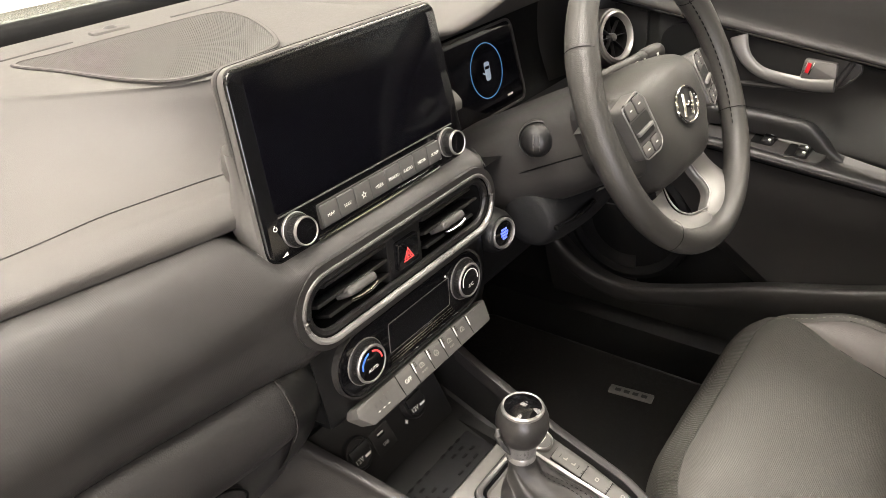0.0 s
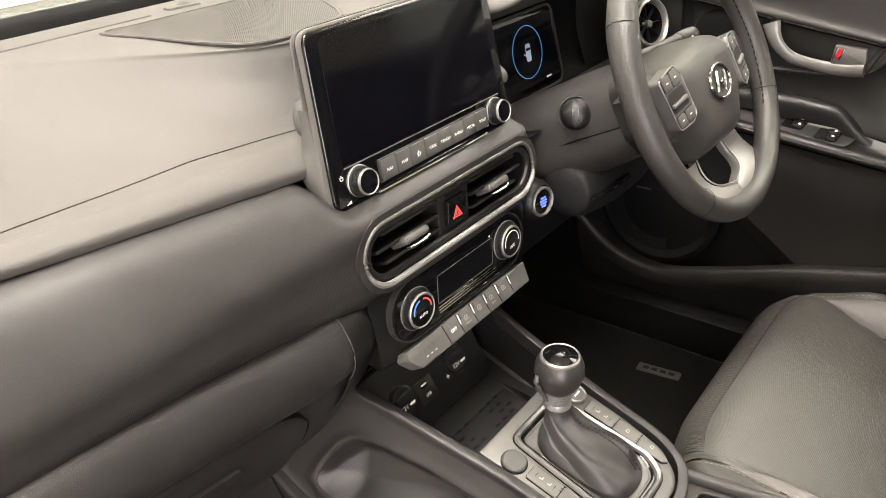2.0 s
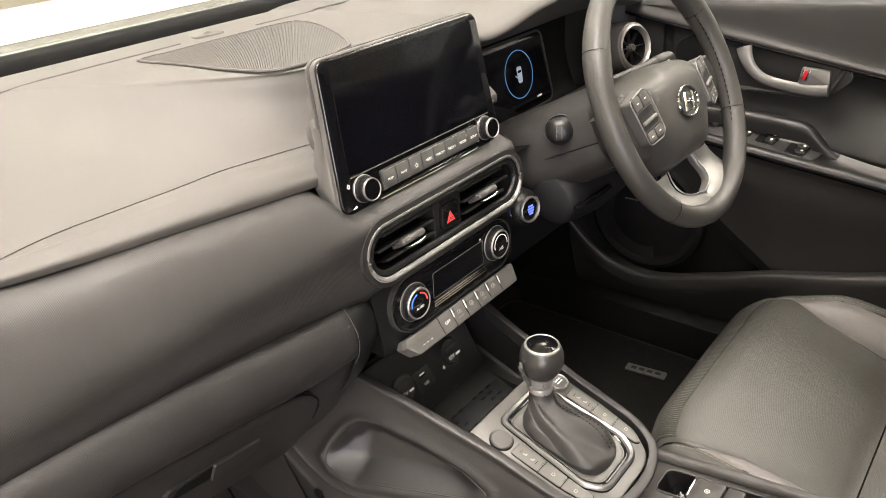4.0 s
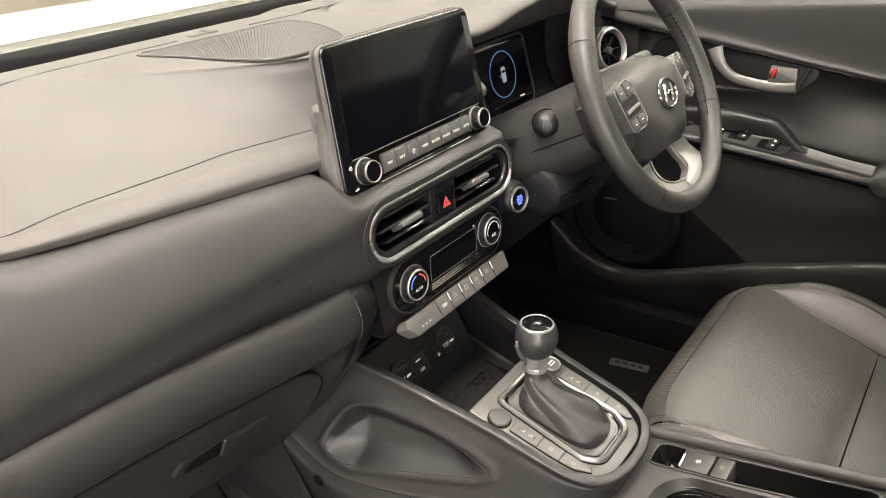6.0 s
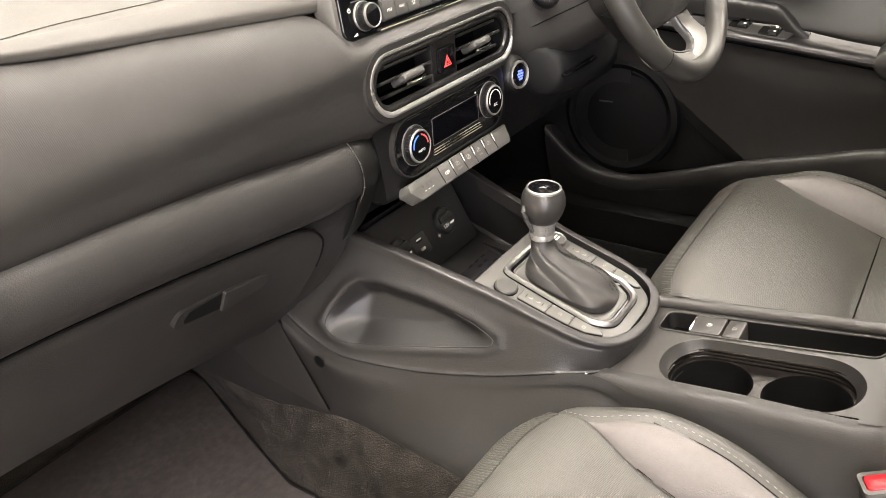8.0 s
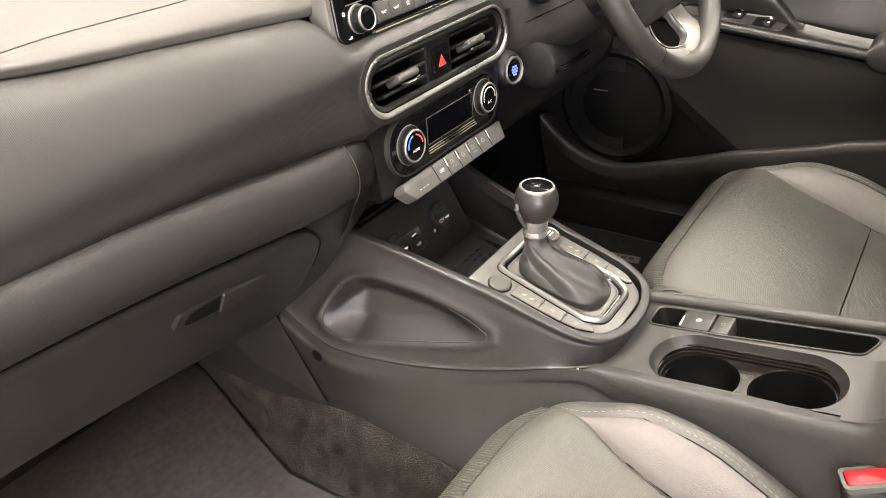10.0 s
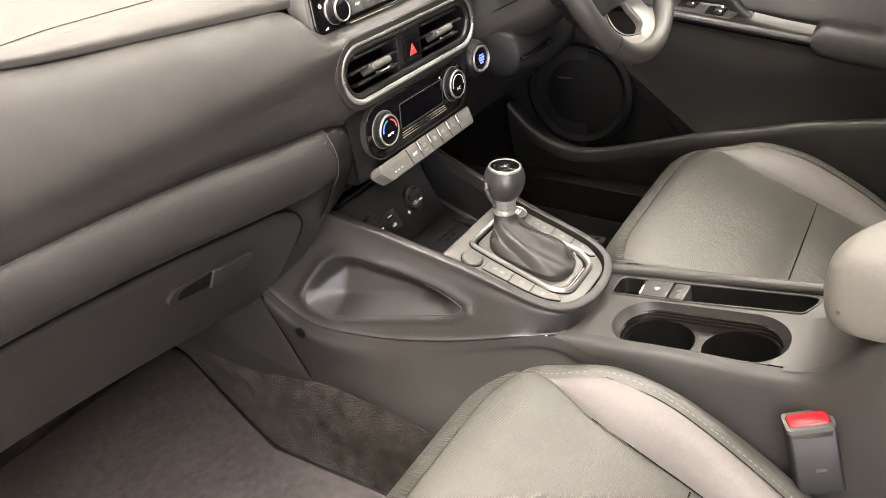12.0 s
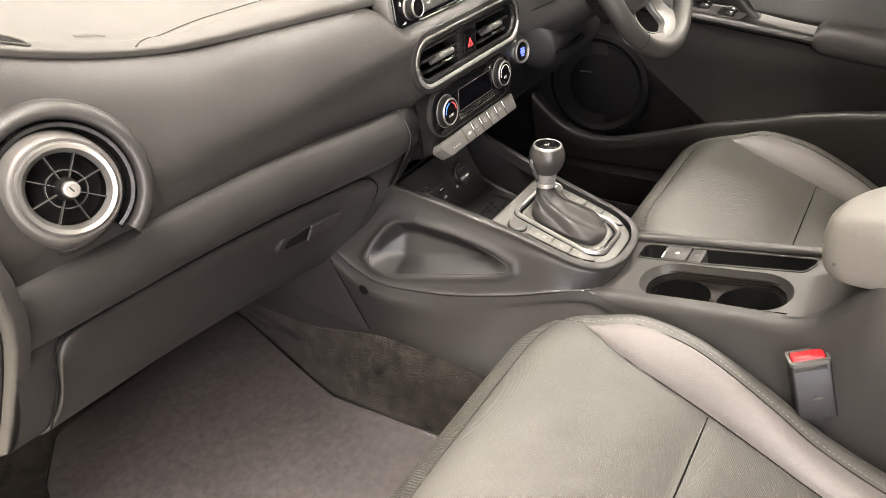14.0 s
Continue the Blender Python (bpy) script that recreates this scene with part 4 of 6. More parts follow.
part("fascia", prism(stadium(0.112, 0.0325, 12), CF, -0.006, 0.0015, 0.002), M_gloss, clim, "piano black fascia")
part("fascia_rim", frame_ring(stadium(0.1145, 0.035, 12), stadium(0.1125, 0.033, 12), CF, -0.006, 0.0008), M_trim, clim)
disp = part("display", prism(rounded([(-0.046, -0.012), (0.050, -0.012), (0.054, 0.019), (-0.042, 0.019)], 0.002), CF, 0.0, 0.0022), M_screen, clim, "dark climate display")
part("display_edge", tube([CF @ Vector((x, y, 0.0020)) for x, y in rounded([(-0.046, -0.012), (0.050, -0.012), (0.054, 0.019), (-0.042, 0.019)], 0.002)], 0.0005, True, 6), M_btn, disp)
for k in range(3):
    part("trim_line", tube([CF @ Vector((x, -0.0165 - 0.0032 * k, 0.0022)) for x in (-0.047, 0.0, 0.052 + 0.002 * k)], 0.0008, seg=6), M_chrome, clim)
for x, y in ((-0.0785, 0.001), (0.079, 0.004)):
    m = CF @ Matrix.Translation((x, y, 0.001))
    kn = dial("dial", m, 0.0190, clim, M_gloss, 0.6, label="black temperature dial with a chrome rim")
    t = m @ Matrix.Translation((0, 0, 0.0164 * 0.6))
    if x < 0:
        letters("word", "AUTO", t @ Matrix.Translation((0, -0.0050, 0)), 0.0046, M_white, kn)
        part("cold_arc", lathe([(0.0138, 0), (0.0138, 0.0004), (0.0120, 0.0004), (0.0120, 0)], t, 14, 80, 100), M_blue, kn)
        part("warm_arc", lathe([(0.0138, 0), (0.0138, 0.0004), (0.0120, 0.0004), (0.0120, 0)], t, 14, 80, 0), M_redlit, kn)
    else:
        letters("word", "A/C", t @ Matrix.Translation((0, -0.0055, 0)), 0.0055, M_white, kn)
        part("fan_arc", lathe([(0.0136, 0), (0.0136, 0.0004), (0.0126, 0.0004), (0.0126, 0)], t, 20, 200, -10), M_white, kn)
part("auto_light", block(CF @ Matrix.Translation((0.050, 0.022, 0.0018)), 0.002, 0.002, 0.0005), M_white, clim)
KF = face((0.003, 0.4765, 0.7555), 33)
row = part("key_strip", prism(rounded([(-0.096, -0.0125), (0.100, -0.0125), (0.107, 0.0115), (-0.104, 0.0115), (-0.107, 0.003)], [0.008, 0.004, 0.003, 0.003, 0.004]), KF, -0.020, 0.0, 0.002), M_stack, clim, "light grey row of keys")
cells = [-0.049, -0.026, -0.002, 0.021, 0.044, 0.068]
for i, x in enumerate(cells):
    part("key_gap", block(KF @ Matrix.Translation((x, 0.0, 0.0)), 0.0006, 0.0225, 0.0011), M_void, row)
    if 0 < i:
        part("key_divider", block(KF @ pose(x + 0.0014, 0.0045, 0.0006, 0, 0, -6), 0.0013, 0.0105, 0.0012, 0.0004, 1), M_white, row)
for i, word in enumerate(("", "OFF", "FRONT", "", "REAR", "", "")):
    x = (-0.080, -0.0375, -0.014, 0.0095, 0.0325, 0.056, 0.085)[i]
    if i == 0:
        for k in range(3):
            part("key_mark", block(KF @ Matrix.Translation((-0.084 + 0.007 * k, -0.005, 0.0003)), 0.0022, 0.0008, 0.0005), M_white, row)
            part("key_mark", block(KF @ Matrix.Translation((-0.084 + 0.007 * k, 0.001, 0.0002)), 0.0016, 0.0040, 0.0003), M_btn, row)
    elif i == 1:
        letters("word", word, KF @ Matrix.Translation((x, -0.001, 0.0003)), 0.0056, M_white, row)
    elif i < 6:
        t = KF @ Matrix.Translation((x, 0.001, 0.0003))
        part("key_mark", lathe([(0.0034, 0), (0.0034, 0.0003), (0.0027, 0.0003), (0.0027, 0)], t, 14, 200 if i != 3 else 360, 0), M_thread, row)
        part("key_mark", block(t @ Matrix.Translation((0, -0.0012, 0.0002)), 0.0070, 0.0008, 0.0003), M_thread, row)
        part("key_mark", block(t @ pose(0.0006, 0.0012, 0.0002, 0, 0, 60), 0.0034, 0.0007, 0.0003), M_thread, row)
        for q in (-0.0014, 0.0008, 0.003):
            part("lamp_bar", block(KF @ Matrix.Translation((x - 0.007, 0.006 + q, 0.0003)), 0.0028, 0.0007, 0.0003), M_void, row)
        if word:
            letters("word", word, t @ Matrix.Translation((0, -0.0058, 0)), 0.0030, M_thread, row)

# start button
sm = face((0.186, 0.5035, 0.8065), 4, -8) @ Matrix.Diagonal((0.86, 0.86, 0.86, 1))
sb = thing("start_button", (0.17, 0.5, 0.815), "round black start button lit blue in the middle", "start button")
part("pod", lathe([(0.034, -0.05), (0.031, -0.012), (0.027, -0.003), (0.024, 0.0)], sm, 32), M_dark, sb)
part("ring", lathe([(0.0225, -0.002), (0.0225, 0.003), (0.0205, 0.0045), (0.0185, 0.003), (0.018, 0.0)], sm, 36), M_satin, sb, "satin ring")
cap = part("cap", lathe([(0.0182, 0.001), (0.016, 0.0022), (0.0, 0.003)], sm, 32), M_gloss, sb)
for k, w in enumerate((0.011, 0.015, 0.013, 0.009)):
    part("lit_bar", block(sm @ Matrix.Translation((0, 0.006 - 0.0042 * k, 0.0031)), w, 0.0030, 0.0006), M_bluelit, cap, "glowing blue lettering bar")

# ---- centre console ----
console = thing("centre_console", (0, 0.3, 0.3), "dark grey centre console with a raised shifter cowl", "centre console")
SF = Matrix.Translation((0.004, 0.33, 0.617)) @ pose(0, 0, 0, 16)
DF = Matrix.Translation((0.004, 0.27, 0.564)) @ pose(0, 0, 0, -9)


def holed(outline, holes, m, z, depth=0.0, floor=True):
    """A flat plate with holes; the holes get walls and, with floor, a bottom."""
    bm = bmesh.new()
    edges = []
    for o in (outline, *holes):
        vs = [bm.verts.new((x, y, z)) for x, y in o]
        edges += [bm.edges.new((vs[i - 1], vs[i])) for i in range(len(vs))]
    bmesh.ops.triangle_fill(bm, use_beauty=True, use_dissolve=False, edges=edges)
    bm.transform(m)
    return bm


def well(outline, m, z0, z1, taper=0.94, bottom=True, round_=0.0):
    """Walls going down from an outline, with a bottom."""
    bm = bmesh.new()
    cx = sum(p[0] for p in outline) / len(outline)
    cy = sum(p[1] for p in outline) / len(outline)
    steps = [(z0 + round_, 1 + round_ * 10), (z0, 1.0), (z1 + 0.004, taper), (z1, taper * 0.96)] if round_ else [(z0, 1.0), (z1 + 0.004, taper), (z1, taper * 0.96)]
    rings = [[bm.verts.new((cx + (x - cx) * s, cy + (y - cy) * s, z)) for x, y in outline] for z, s in steps]
    for a, b in zip(rings, rings[1:]):
        for i in range(len(a)):
            bm.faces.new((a[i - 1], a[i], b[i], b[i - 1]))
    if bottom:
        bm.faces.new(rings[-1])
    bm.transform(m)
    return bm


# deck with cup holders and parking brake slot
def oval(cx, cy, hw, hl, n=10):
    return roundrect(hw * 2, hl * 2, hw * 0.96, n, cx, cy)


cup = oval(-0.027, -0.160, 0.045, 0.099)
slot = rounded([(0.024, -0.036), (0.064, -0.036), (0.067, -0.28), (0.030, -0.262), (0.024, -0.12)], [0.010, 0.012, 0.016, 0.012, 0.01])
slot_lip = [(x, y, 0.0006) for x, y in slot]
# Deck and rise get the paler plastic, with light put into the colour.
deck = part("deck", holed([(-0.072, 0.06), (-0.074, -0.05), (-0.070, -0.20), (-0.066, -0.30), (0.082, -0.30), (0.083, -0.2), (0.083, 0.0), (0.082, 0.06)], [cup, slot], DF, 0.0), M_deck, console)
part("cup_collar", well(cup, DF, 0.0005, -0.012, 0.955, False), M_trim, deck)
for z, w, l, r in ((-0.0110, 0.0418, 0.0950, 0.0016), (-0.0150, 0.0408, 0.0940, 0.0011), (-0.0190, 0.0400, 0.0930, 0.0010)):
    part("cup_ring", tube([DF @ Vector((x, y, z)) for x, y in oval(-0.027, -0.160, w, l)], r, True, 8), M_insert, deck, "stepped dark metal ring round the cup holders")
part("insert_wall", well(oval(-0.027, -0.160, 0.0425, 0.0955), DF, -0.010, -0.030, 0.95, False), M_insert, deck)
cups = [[(-0.027 + 0.0388 * math.cos(2 * math.pi * k / 40), cy + 0.0420 * math.sin(2 * math.pi * k / 40)) for k in range(40)] for cy in (-0.1135, -0.2065)]
part("cup_bridge", holed(oval(-0.027, -0.160, 0.0402, 0.0905), cups, DF, -0.022), M_insert, deck, "glossy dark cup holder insert")
for o in cups:
    part("cup_well", well(o, DF, -0.022, -0.10, 0.92), M_smooth, deck, "deep black cup well")
part("slot_edge", tube([DF @ Vector(p) for p in slot_lip], 0.0014, True, 8), M_trim, deck)
part("slot_well", well(slot, DF, 0.0, -0.05, 0.97), M_dark, deck)
part("deck_lip", tube([DF @ Vector(p) for p in spline([(0.072, 0.03, -0.002), (0.0765, 0.0, 0.003), (0.0775, -0.05, 0.0045), (0.0785, -0.15, 0.0045), (0.0785, -0.24, 0.004), (0.0785, -0.29, 0.004)], 5)], 0.0075, seg=12), M_deck, deck, "raised rim along the brake slot")
# parking brake keys
ek = DF @ Matrix.Translation((0.046, -0.09, 0.0))
part("brake_pull", prism(rounded([(-0.016, 0.022), (0.016, 0.024), (0.017, 0.05), (-0.012, 0.05)], 0.008), ek, -0.03, -0.016, 0.008), M_gloss, deck)
part("brake_lip", block(ek @ pose(0, 0.0190, -0.0008, 20, 0, 2), 0.033, 0.0020, 0.006, 0.0006), M_chrome, deck, "bright lip of the parking brake switch")
k1 = part("brake_key", prism(roundrect(0.036, 0.034, 0.002, 2, 0.0, 0.001), ek, -0.02, 0.001, 0.001), M_deck, deck)
part("key_mark", lathe([(0.0032, 0), (0.0032, 0.0003), (0.0026, 0.0003), (0.0026, 0)], ek @ Matrix.Translation((0, 0, 0.0011)), 16), M_white, k1)
part("key_mark", block(ek @ Matrix.Translation((0, 0, 0.0013)), 0.002, 0.002, 0.0003), M_white, k1)
k2 = part("hold_key", prism(roundrect(0.036, 0.020, 0.002, 2, 0.0, -0.028), ek, -0.02, 0.0005, 0.002), M_deck, deck)
part("key_mark", frame_ring(roundrect(0.005, 0.0045, 0.001, 2, 0, -0.028), roundrect(0.0036, 0.0032, 0.0008, 2, 0, -0.028), ek, 0.0004, 0.0008), M_thread, k2)

# sides of the rear part, and the rise to the armrest
for s, xt, xb in ((-1, -0.070, -0.105), (1, 0.083, 0.115)):
    rows = []
    for y, zt in ((0.34, 0.556), (0.24, 0.572), (0.12, 0.591), (0.04, 0.6008), (0.010, 0.6055), (-0.004, 0.6095), (-0.020, 0.6205), (-0.038, 0.6435), (-0.062, 0.6745), (-0.10, 0.6905), (-0.3, 0.692)):
        k = -0.006 * s if y < 0.1 else 0
        rows.append([(xt + 0.004, y, zt - 0.0005), (xt + s * 0.006, y, zt - 0.003), (xt + s * 0.014, y, zt - 0.012), (xt + s * 0.019, y, zt - 0.03), (xb, y, zt - 0.10), (xb + s * 0.01, y, 0.40), (xb + s * 0.02, y, 0.28)])
    part("console_side", loft(rows, 4, 4), M_trim, console)
rows = [[(x, 0.014, 0.6047), (x, 0.005, 0.6064), (x, -0.006, 0.6100), (x, -0.020, 0.6195), (x, -0.038, 0.6425), (x, -0.062, 0.674), (x, -0.10, 0.690), (x, -0.3, 0.692)] for x in (-0.0705, -0.02, 0.028)]
part("console_rise", loft(rows, 3, 5), M_deck, console)

arm = thing("armrest", (0.0, -0.15, 0.69), "padded grey leather armrest lid on the console", "armrest")
plan = spline([(-0.082, -0.06), (-0.080, -0.024), (-0.066, -0.008), (-0.035, -0.010), (0.005, -0.028), (0.045, -0.062), (0.075, -0.115), (0.085, -0.19), (0.085, -0.32), (-0.082, -0.32), (-0.083, -0.19)], 5, True)
pc = np.array((0.0, -0.19))
rows = []
for z, ins in ((0.670, 0.022), (0.674, 0.011), (0.688, 0.002), (0.715, -0.002), (0.738, -0.001), (0.750, 0.006), (0.756, 0.018), (0.758, 0.045)):
    ring = []
    for p in plan:
        d = pc - p
        ring.append((*(p + d / np.linalg.norm(d) * ins), z))
    rows.append(ring)
part("lid", capped(loft(rows, 4, 1, True)), M_armrest, arm, "", 70)
part("latch", lathe([(0.0, 0.001), (0.0035, 0.0005), (0.004, -0.002)], Matrix.Translation((-0.0805, -0.022, 0.697)) @ pose(0, 0, 0, 0, -90, 0) @ Matrix.Diagonal((0.5, 0.5, 0.5, 1)), 16), M_btn, arm)

# cowl round the shifter: rim, skirt and crease, from the left foot round the back to the right foot
cowl = [((-0.130, 0.31), (-0.190, 0.69, 0.615)), ((-0.124, 0.27), (-0.187, 0.645, 0.592)), ((-0.117, 0.225), (-0.185, 0.605, 0.566)), ((-0.108, 0.175), (-0.180, 0.56, 0.549)), ((-0.101, 0.125), (-0.157, 0.485, 0.541)), ((-0.096, 0.09), (-0.140, 0.43, 0.543)),
        ((-0.091, 0.05), (-0.121, 0.369, 0.551)), ((-0.088, 0.0), (-0.104, 0.31, 0.565)), ((-0.083, -0.045), (-0.090, 0.284, 0.566)), ((-0.066, -0.078), (-0.070, 0.258, 0.566)), ((-0.035, -0.094), (-0.037, 0.246, 0.568)), ((0.0, -0.098), (0.0, 0.243, 0.569))]
cowl += [((-a[0], a[1]), (-b[0], b[1], b[2])) for a, b in cowl[-2::-1]]
pocket = [(0.596, 0.585), (0.585, 0.608), (0.568, 0.632), (0.552, 0.641), (0.528, 0.642), (0.465, 0.629), (0.406, 0.611), (0.374, 0.596), (0.372, 0.584), (0.392, 0.574), (0.467, 0.565), (0.545, 0.560), (0.580, 0.570)]
rows = []
for (u, v), low in cowl:
    rim = SF @ Vector((u, v, 0.004))
    lo = Vector((low[0] + 0.004, low[1], low[2]))
    # inward direction in plan
    c = SF @ Vector((0, max(v, 0.0), 0.004))
    inn = (c - rim).normalized()
    top_in = rim + inn * 0.010
    drop = lo - rim
    rows.append([top_in - Vector((0, 0, 0.02)), top_in - Vector((0, 0, 0.003)), top_in + Vector((0, 0, 0.001)), rim + Vector((0, 0, 0.0)), rim + drop * 0.06 - Vector((0, 0, 0.005)), rim + drop * 0.30, rim + drop * 0.65, rim + drop * 0.93, lo + Vector((-0.002 if lo.x < 0 else 0.002, 0, 0)), lo - Vector((0, 0, 0.006)) + inn * 0.003])
bm = loft(rows, 18, 20)


def inside_depth(p, poly):
    """Distance from p to the outline, positive inside."""
    best, ins = 1e9, False
    for i in range(len(poly)):
        a, b = poly[i - 1], poly[i]
        ab = (b[0] - a[0], b[1] - a[1])
        t = max(0, min(1, ((p[0] - a[0]) * ab[0] + (p[1] - a[1]) * ab[1]) / (ab[0] ** 2 + ab[1] ** 2 + 1e-12)))
        best = min(best, math.hypot(p[0] - a[0] - t * ab[0], p[1] - a[1] - t * ab[1]))
        if (a[1] > p[1]) != (b[1] > p[1]) and p[0] < (b[0] - a[0]) * (p[1] - a[1]) / (b[1] - a[1]) + a[0]:
            ins = not ins
    return best if ins else -best


def pocket_low(y):
    return np.interp(y, (0.372, 0.392, 0.467, 0.545, 0.580, 0.596), (0.584, 0.574, 0.564, 0.559, 0.568, 0.588))


def pocket_high(y):
    return np.interp(y, (0.372, 0.406, 0.465, 0.528, 0.552, 0.568, 0.585, 0.596), (0.590, 0.611, 0.629, 0.643, 0.642, 0.632, 0.610, 0.588))


def soft(a):
    a = min(1.0, max(0.0, a))
    return a * a * (3 - 2 * a)


for v in bm.verts:
    y, z = v.co.y, v.co.z
    if v.co.x < -0.085 and 0.33 < y < 0.68:
        k = soft((z - pocket_low(y)) / 0.024) * soft((pocket_high(y) - z) / 0.034) * soft((0.600 - y) / 0.055) * soft((y - 0.366) / 0.07)
        d = inside_depth((y, z), pocket)
        v.co.x += 0.027 * k - 0.0022 * math.exp(-(d / 0.006) ** 2)
cowl_tree = tree_of(bm)
rim_line = []
for y, z in spline([(0.566, 0.626), (0.582, 0.604), (0.588, 0.584), (0.575, 0.571), (0.545, 0.5645), (0.467, 0.569), (0.395, 0.579), (0.380, 0.587), (0.392, 0.597), (0.43, 0.6125)], 8):
    hit = cowl_tree.ray_cast(Vector((-0.5, y, z)), Vector((1, 0, 0)))[0]
    rim_line.append(hit + Vector((-0.0001, 0, 0)))
part("pocket_line", tube(rim_line, 0.0007, seg=6), M_seam, console, "thin line round the pocket", 80)
part("shifter_cowl", bm, M_cowl, console, "dark grain cowl with a scooped side pocket", 70)

# lower console sides and tunnel carpet
for s in (-1, 1):
    rows = []
    for y, x0, z0 in ((0.95, 0.195, 0.66), (0.80, 0.193, 0.64), (0.69, 0.190, 0.613), (0.645, 0.187, 0.590), (0.605, 0.185, 0.564), (0.56, 0.180, 0.547), (0.485, 0.157, 0.539), (0.43, 0.140, 0.541), (0.369, 0.121, 0.549), (0.31, 0.104, 0.563), (0.262, 0.092, 0.570), (0.22, 0.090, 0.560), (0.1, 0.098, 0.54)):
        xb = 0.175 if y < 0.2 else 0.190 if y < 0.75 else 0.183
        xm = x0 + (xb - x0) * 0.45
        rows.append([(s * (x0 - 0.004), y, z0 + 0.002), (s * (x0 + 0.001), y, z0 - 0.010), (s * (x0 + 0.006), y, z0 - 0.022), (s * max(xm, x0 + 0.004), y, z0 + (0.455 - z0) * 0.6), (s * max(xb, x0 + 0.008), y, 0.452), (s * max(xb - 0.004, x0 + 0.008), y, 0.43)])
    part("lower_side", loft(rows, 4, 4), M_roll, console)
    rows = [[(s * (x0 - 0.02), y, z0 + 0.01), (s * x0, y, z0), (s * (x0 * 0.7 + xf * 0.3 + 0.004), y, z0 - 0.045), (s * (x0 * 0.35 + xf * 0.65 - 0.002), y, 0.345), (s * xf, y, 0.300), (s * (xf + 0.01), y, 0.27)] for y, x0, z0, xf in ((1.06, 0.15, 0.42, 0.12), (0.98, 0.16, 0.42, 0.138), (0.9, 0.175, 0.415, 0.160), (0.79, 0.185, 0.44, 0.193), (0.667, 0.190, 0.452, 0.226), (0.47, 0.188, 0.455, 0.222), (0.2, 0.182, 0.455, 0.222), (-0.3, 0.16, 0.45, 0.21))]
    single("tunnel_carpet", loft(rows, 3, 5), M_carpet, "black looped carpet up the side of the console", "carpet", "structure")
part("screw_hole", lathe([(0.0085, 0.0), (0.0082, 0.0012), (0.0065, 0.0014), (0.006, 0.0006), (0, 0.0006)], Matrix.Translation((-0.1900, 0.590, 0.537)) @ pose(0, 0, 0, 0, -90, 0), 20), M_void, console)
rows = []
for v in range(6):
    v = v / 5
    y0, z0 = 0.652 - 0.064 * v, 0.586 - 0.126 * v
    rows.append([(-0.1915 - 0.002 * v, y0, z0)] + [(-0.1955 - 0.002 * v, y0 + (y - y0) * w, z0 + (0.62 - 0.12 * v - z0) * w) for y, w in ((0.95, 0.02), (0.95, 0.35), (0.95, 0.7), (0.95, 1.0))])
part("foot_panel", loft(rows, 3, 3), M_trim, console, "flat lighter panel at the front of the console side", 60)
part("seam_line", tube([(-0.1905, 0.651, 0.587), (-0.1925, 0.630, 0.543), (-0.1930, 0.605, 0.493), (-0.1925, 0.588, 0.459)], 0.0010, seg=6), M_void, console)
part("chip", block(Matrix.Translation((-0.0885, 0.271, 0.5715)), 0.0016, 0.0024, 0.0012, 0.0004), M_white, console, "tiny white chip on the edge")

# tray between the rails
tray_outline = rounded([(-0.098, 0.095), (0.098, 0.095), (0.108, 0.255), (-0.108, 0.255)], 0.012)
part("tray_wall", well(tray_outline, SF, 0.0, -0.075, 0.98), M_dark, console)
tray = thing("phone_tray", (0, 0.49, 0.61), "black rubber charging tray with rows of slots", "tray")
TF = Matrix.Translation((0.006, 0.478, 0.586)) @ pose(0, 0, 0, 3)
mat_ = part("rubber_pad", prism(rounded([(-0.066, -0.045), (0.066, -0.045), (0.072, 0.055), (-0.072, 0.055)], 0.008), TF, -0.02, 0.0, 0.002), M_rubber, tray)
part("rim", frame_ring(rounded([(-0.084, -0.058), (0.084, -0.058), (0.09, 0.065), (-0.09, 0.065)], 0.01), rounded([(-0.07, -0.049), (0.07, -0.049), (0.076, 0.059), (-0.076, 0.059)], 0.008), TF, -0.03, 0.004), M_dark, tray)
for i in range(7):
    for j in range(8):
        if (i - 3) ** 2 + (j - 3.5) ** 2 < 3:
            continue
        part("pad_slot", block(TF @ Matrix.Translation((-0.045 + i * 0.0150 + (0.004 if j % 2 else -0.004), -0.034 + j * 0.0105, 0.0002)), 0.0072, 0.0030, 0.0012), M_void, mat_)

# socket panel behind the tray
UF = Matrix.Translation((-0.008, 0.5405, 0.637)) @ pose(0, 0, 0, 60)
sock = thing("socket_panel", (0, 0.575, 0.63), "black panel with a USB port and two 12 volt sockets", "socket panel")
panel = part("panel", prism(rounded([(-0.098, -0.040), (0.090, -0.040), (0.094, 0.055), (-0.102, 0.055)], 0.008), UF, -0.03, 0.0, 0.002), M_dark, sock)
for x in (-0.054, 0.042):
    m = UF @ Matrix.Translation((x, 0.006, 0)) @ Matrix.Diagonal((0.9, 0.9, 0.9, 1))
    cap = part("socket_lid", lathe([(0.0215, 0.0), (0.0215, 0.004), (0.0195, 0.0075), (0.017, 0.008), (0.0165, 0.0065), (0, 0.0065)], m, 32), M_dark, sock, "round black 12 volt socket lid")
    part("lid_tab", block(m @ Matrix.Translation((0.0, 0.004, 0.008)), 0.03, 0.012, 0.005, 0.002), M_dark, cap)
    letters("word", "12V", m @ Matrix.Translation((-0.005, -0.008, 0.0066)), 0.0085, M_white, cap)
    part("rating_bar", block(m @ Matrix.Translation((0.010, -0.008, 0.0067)), 0.010, 0.003, 0.0003), M_white, cap)
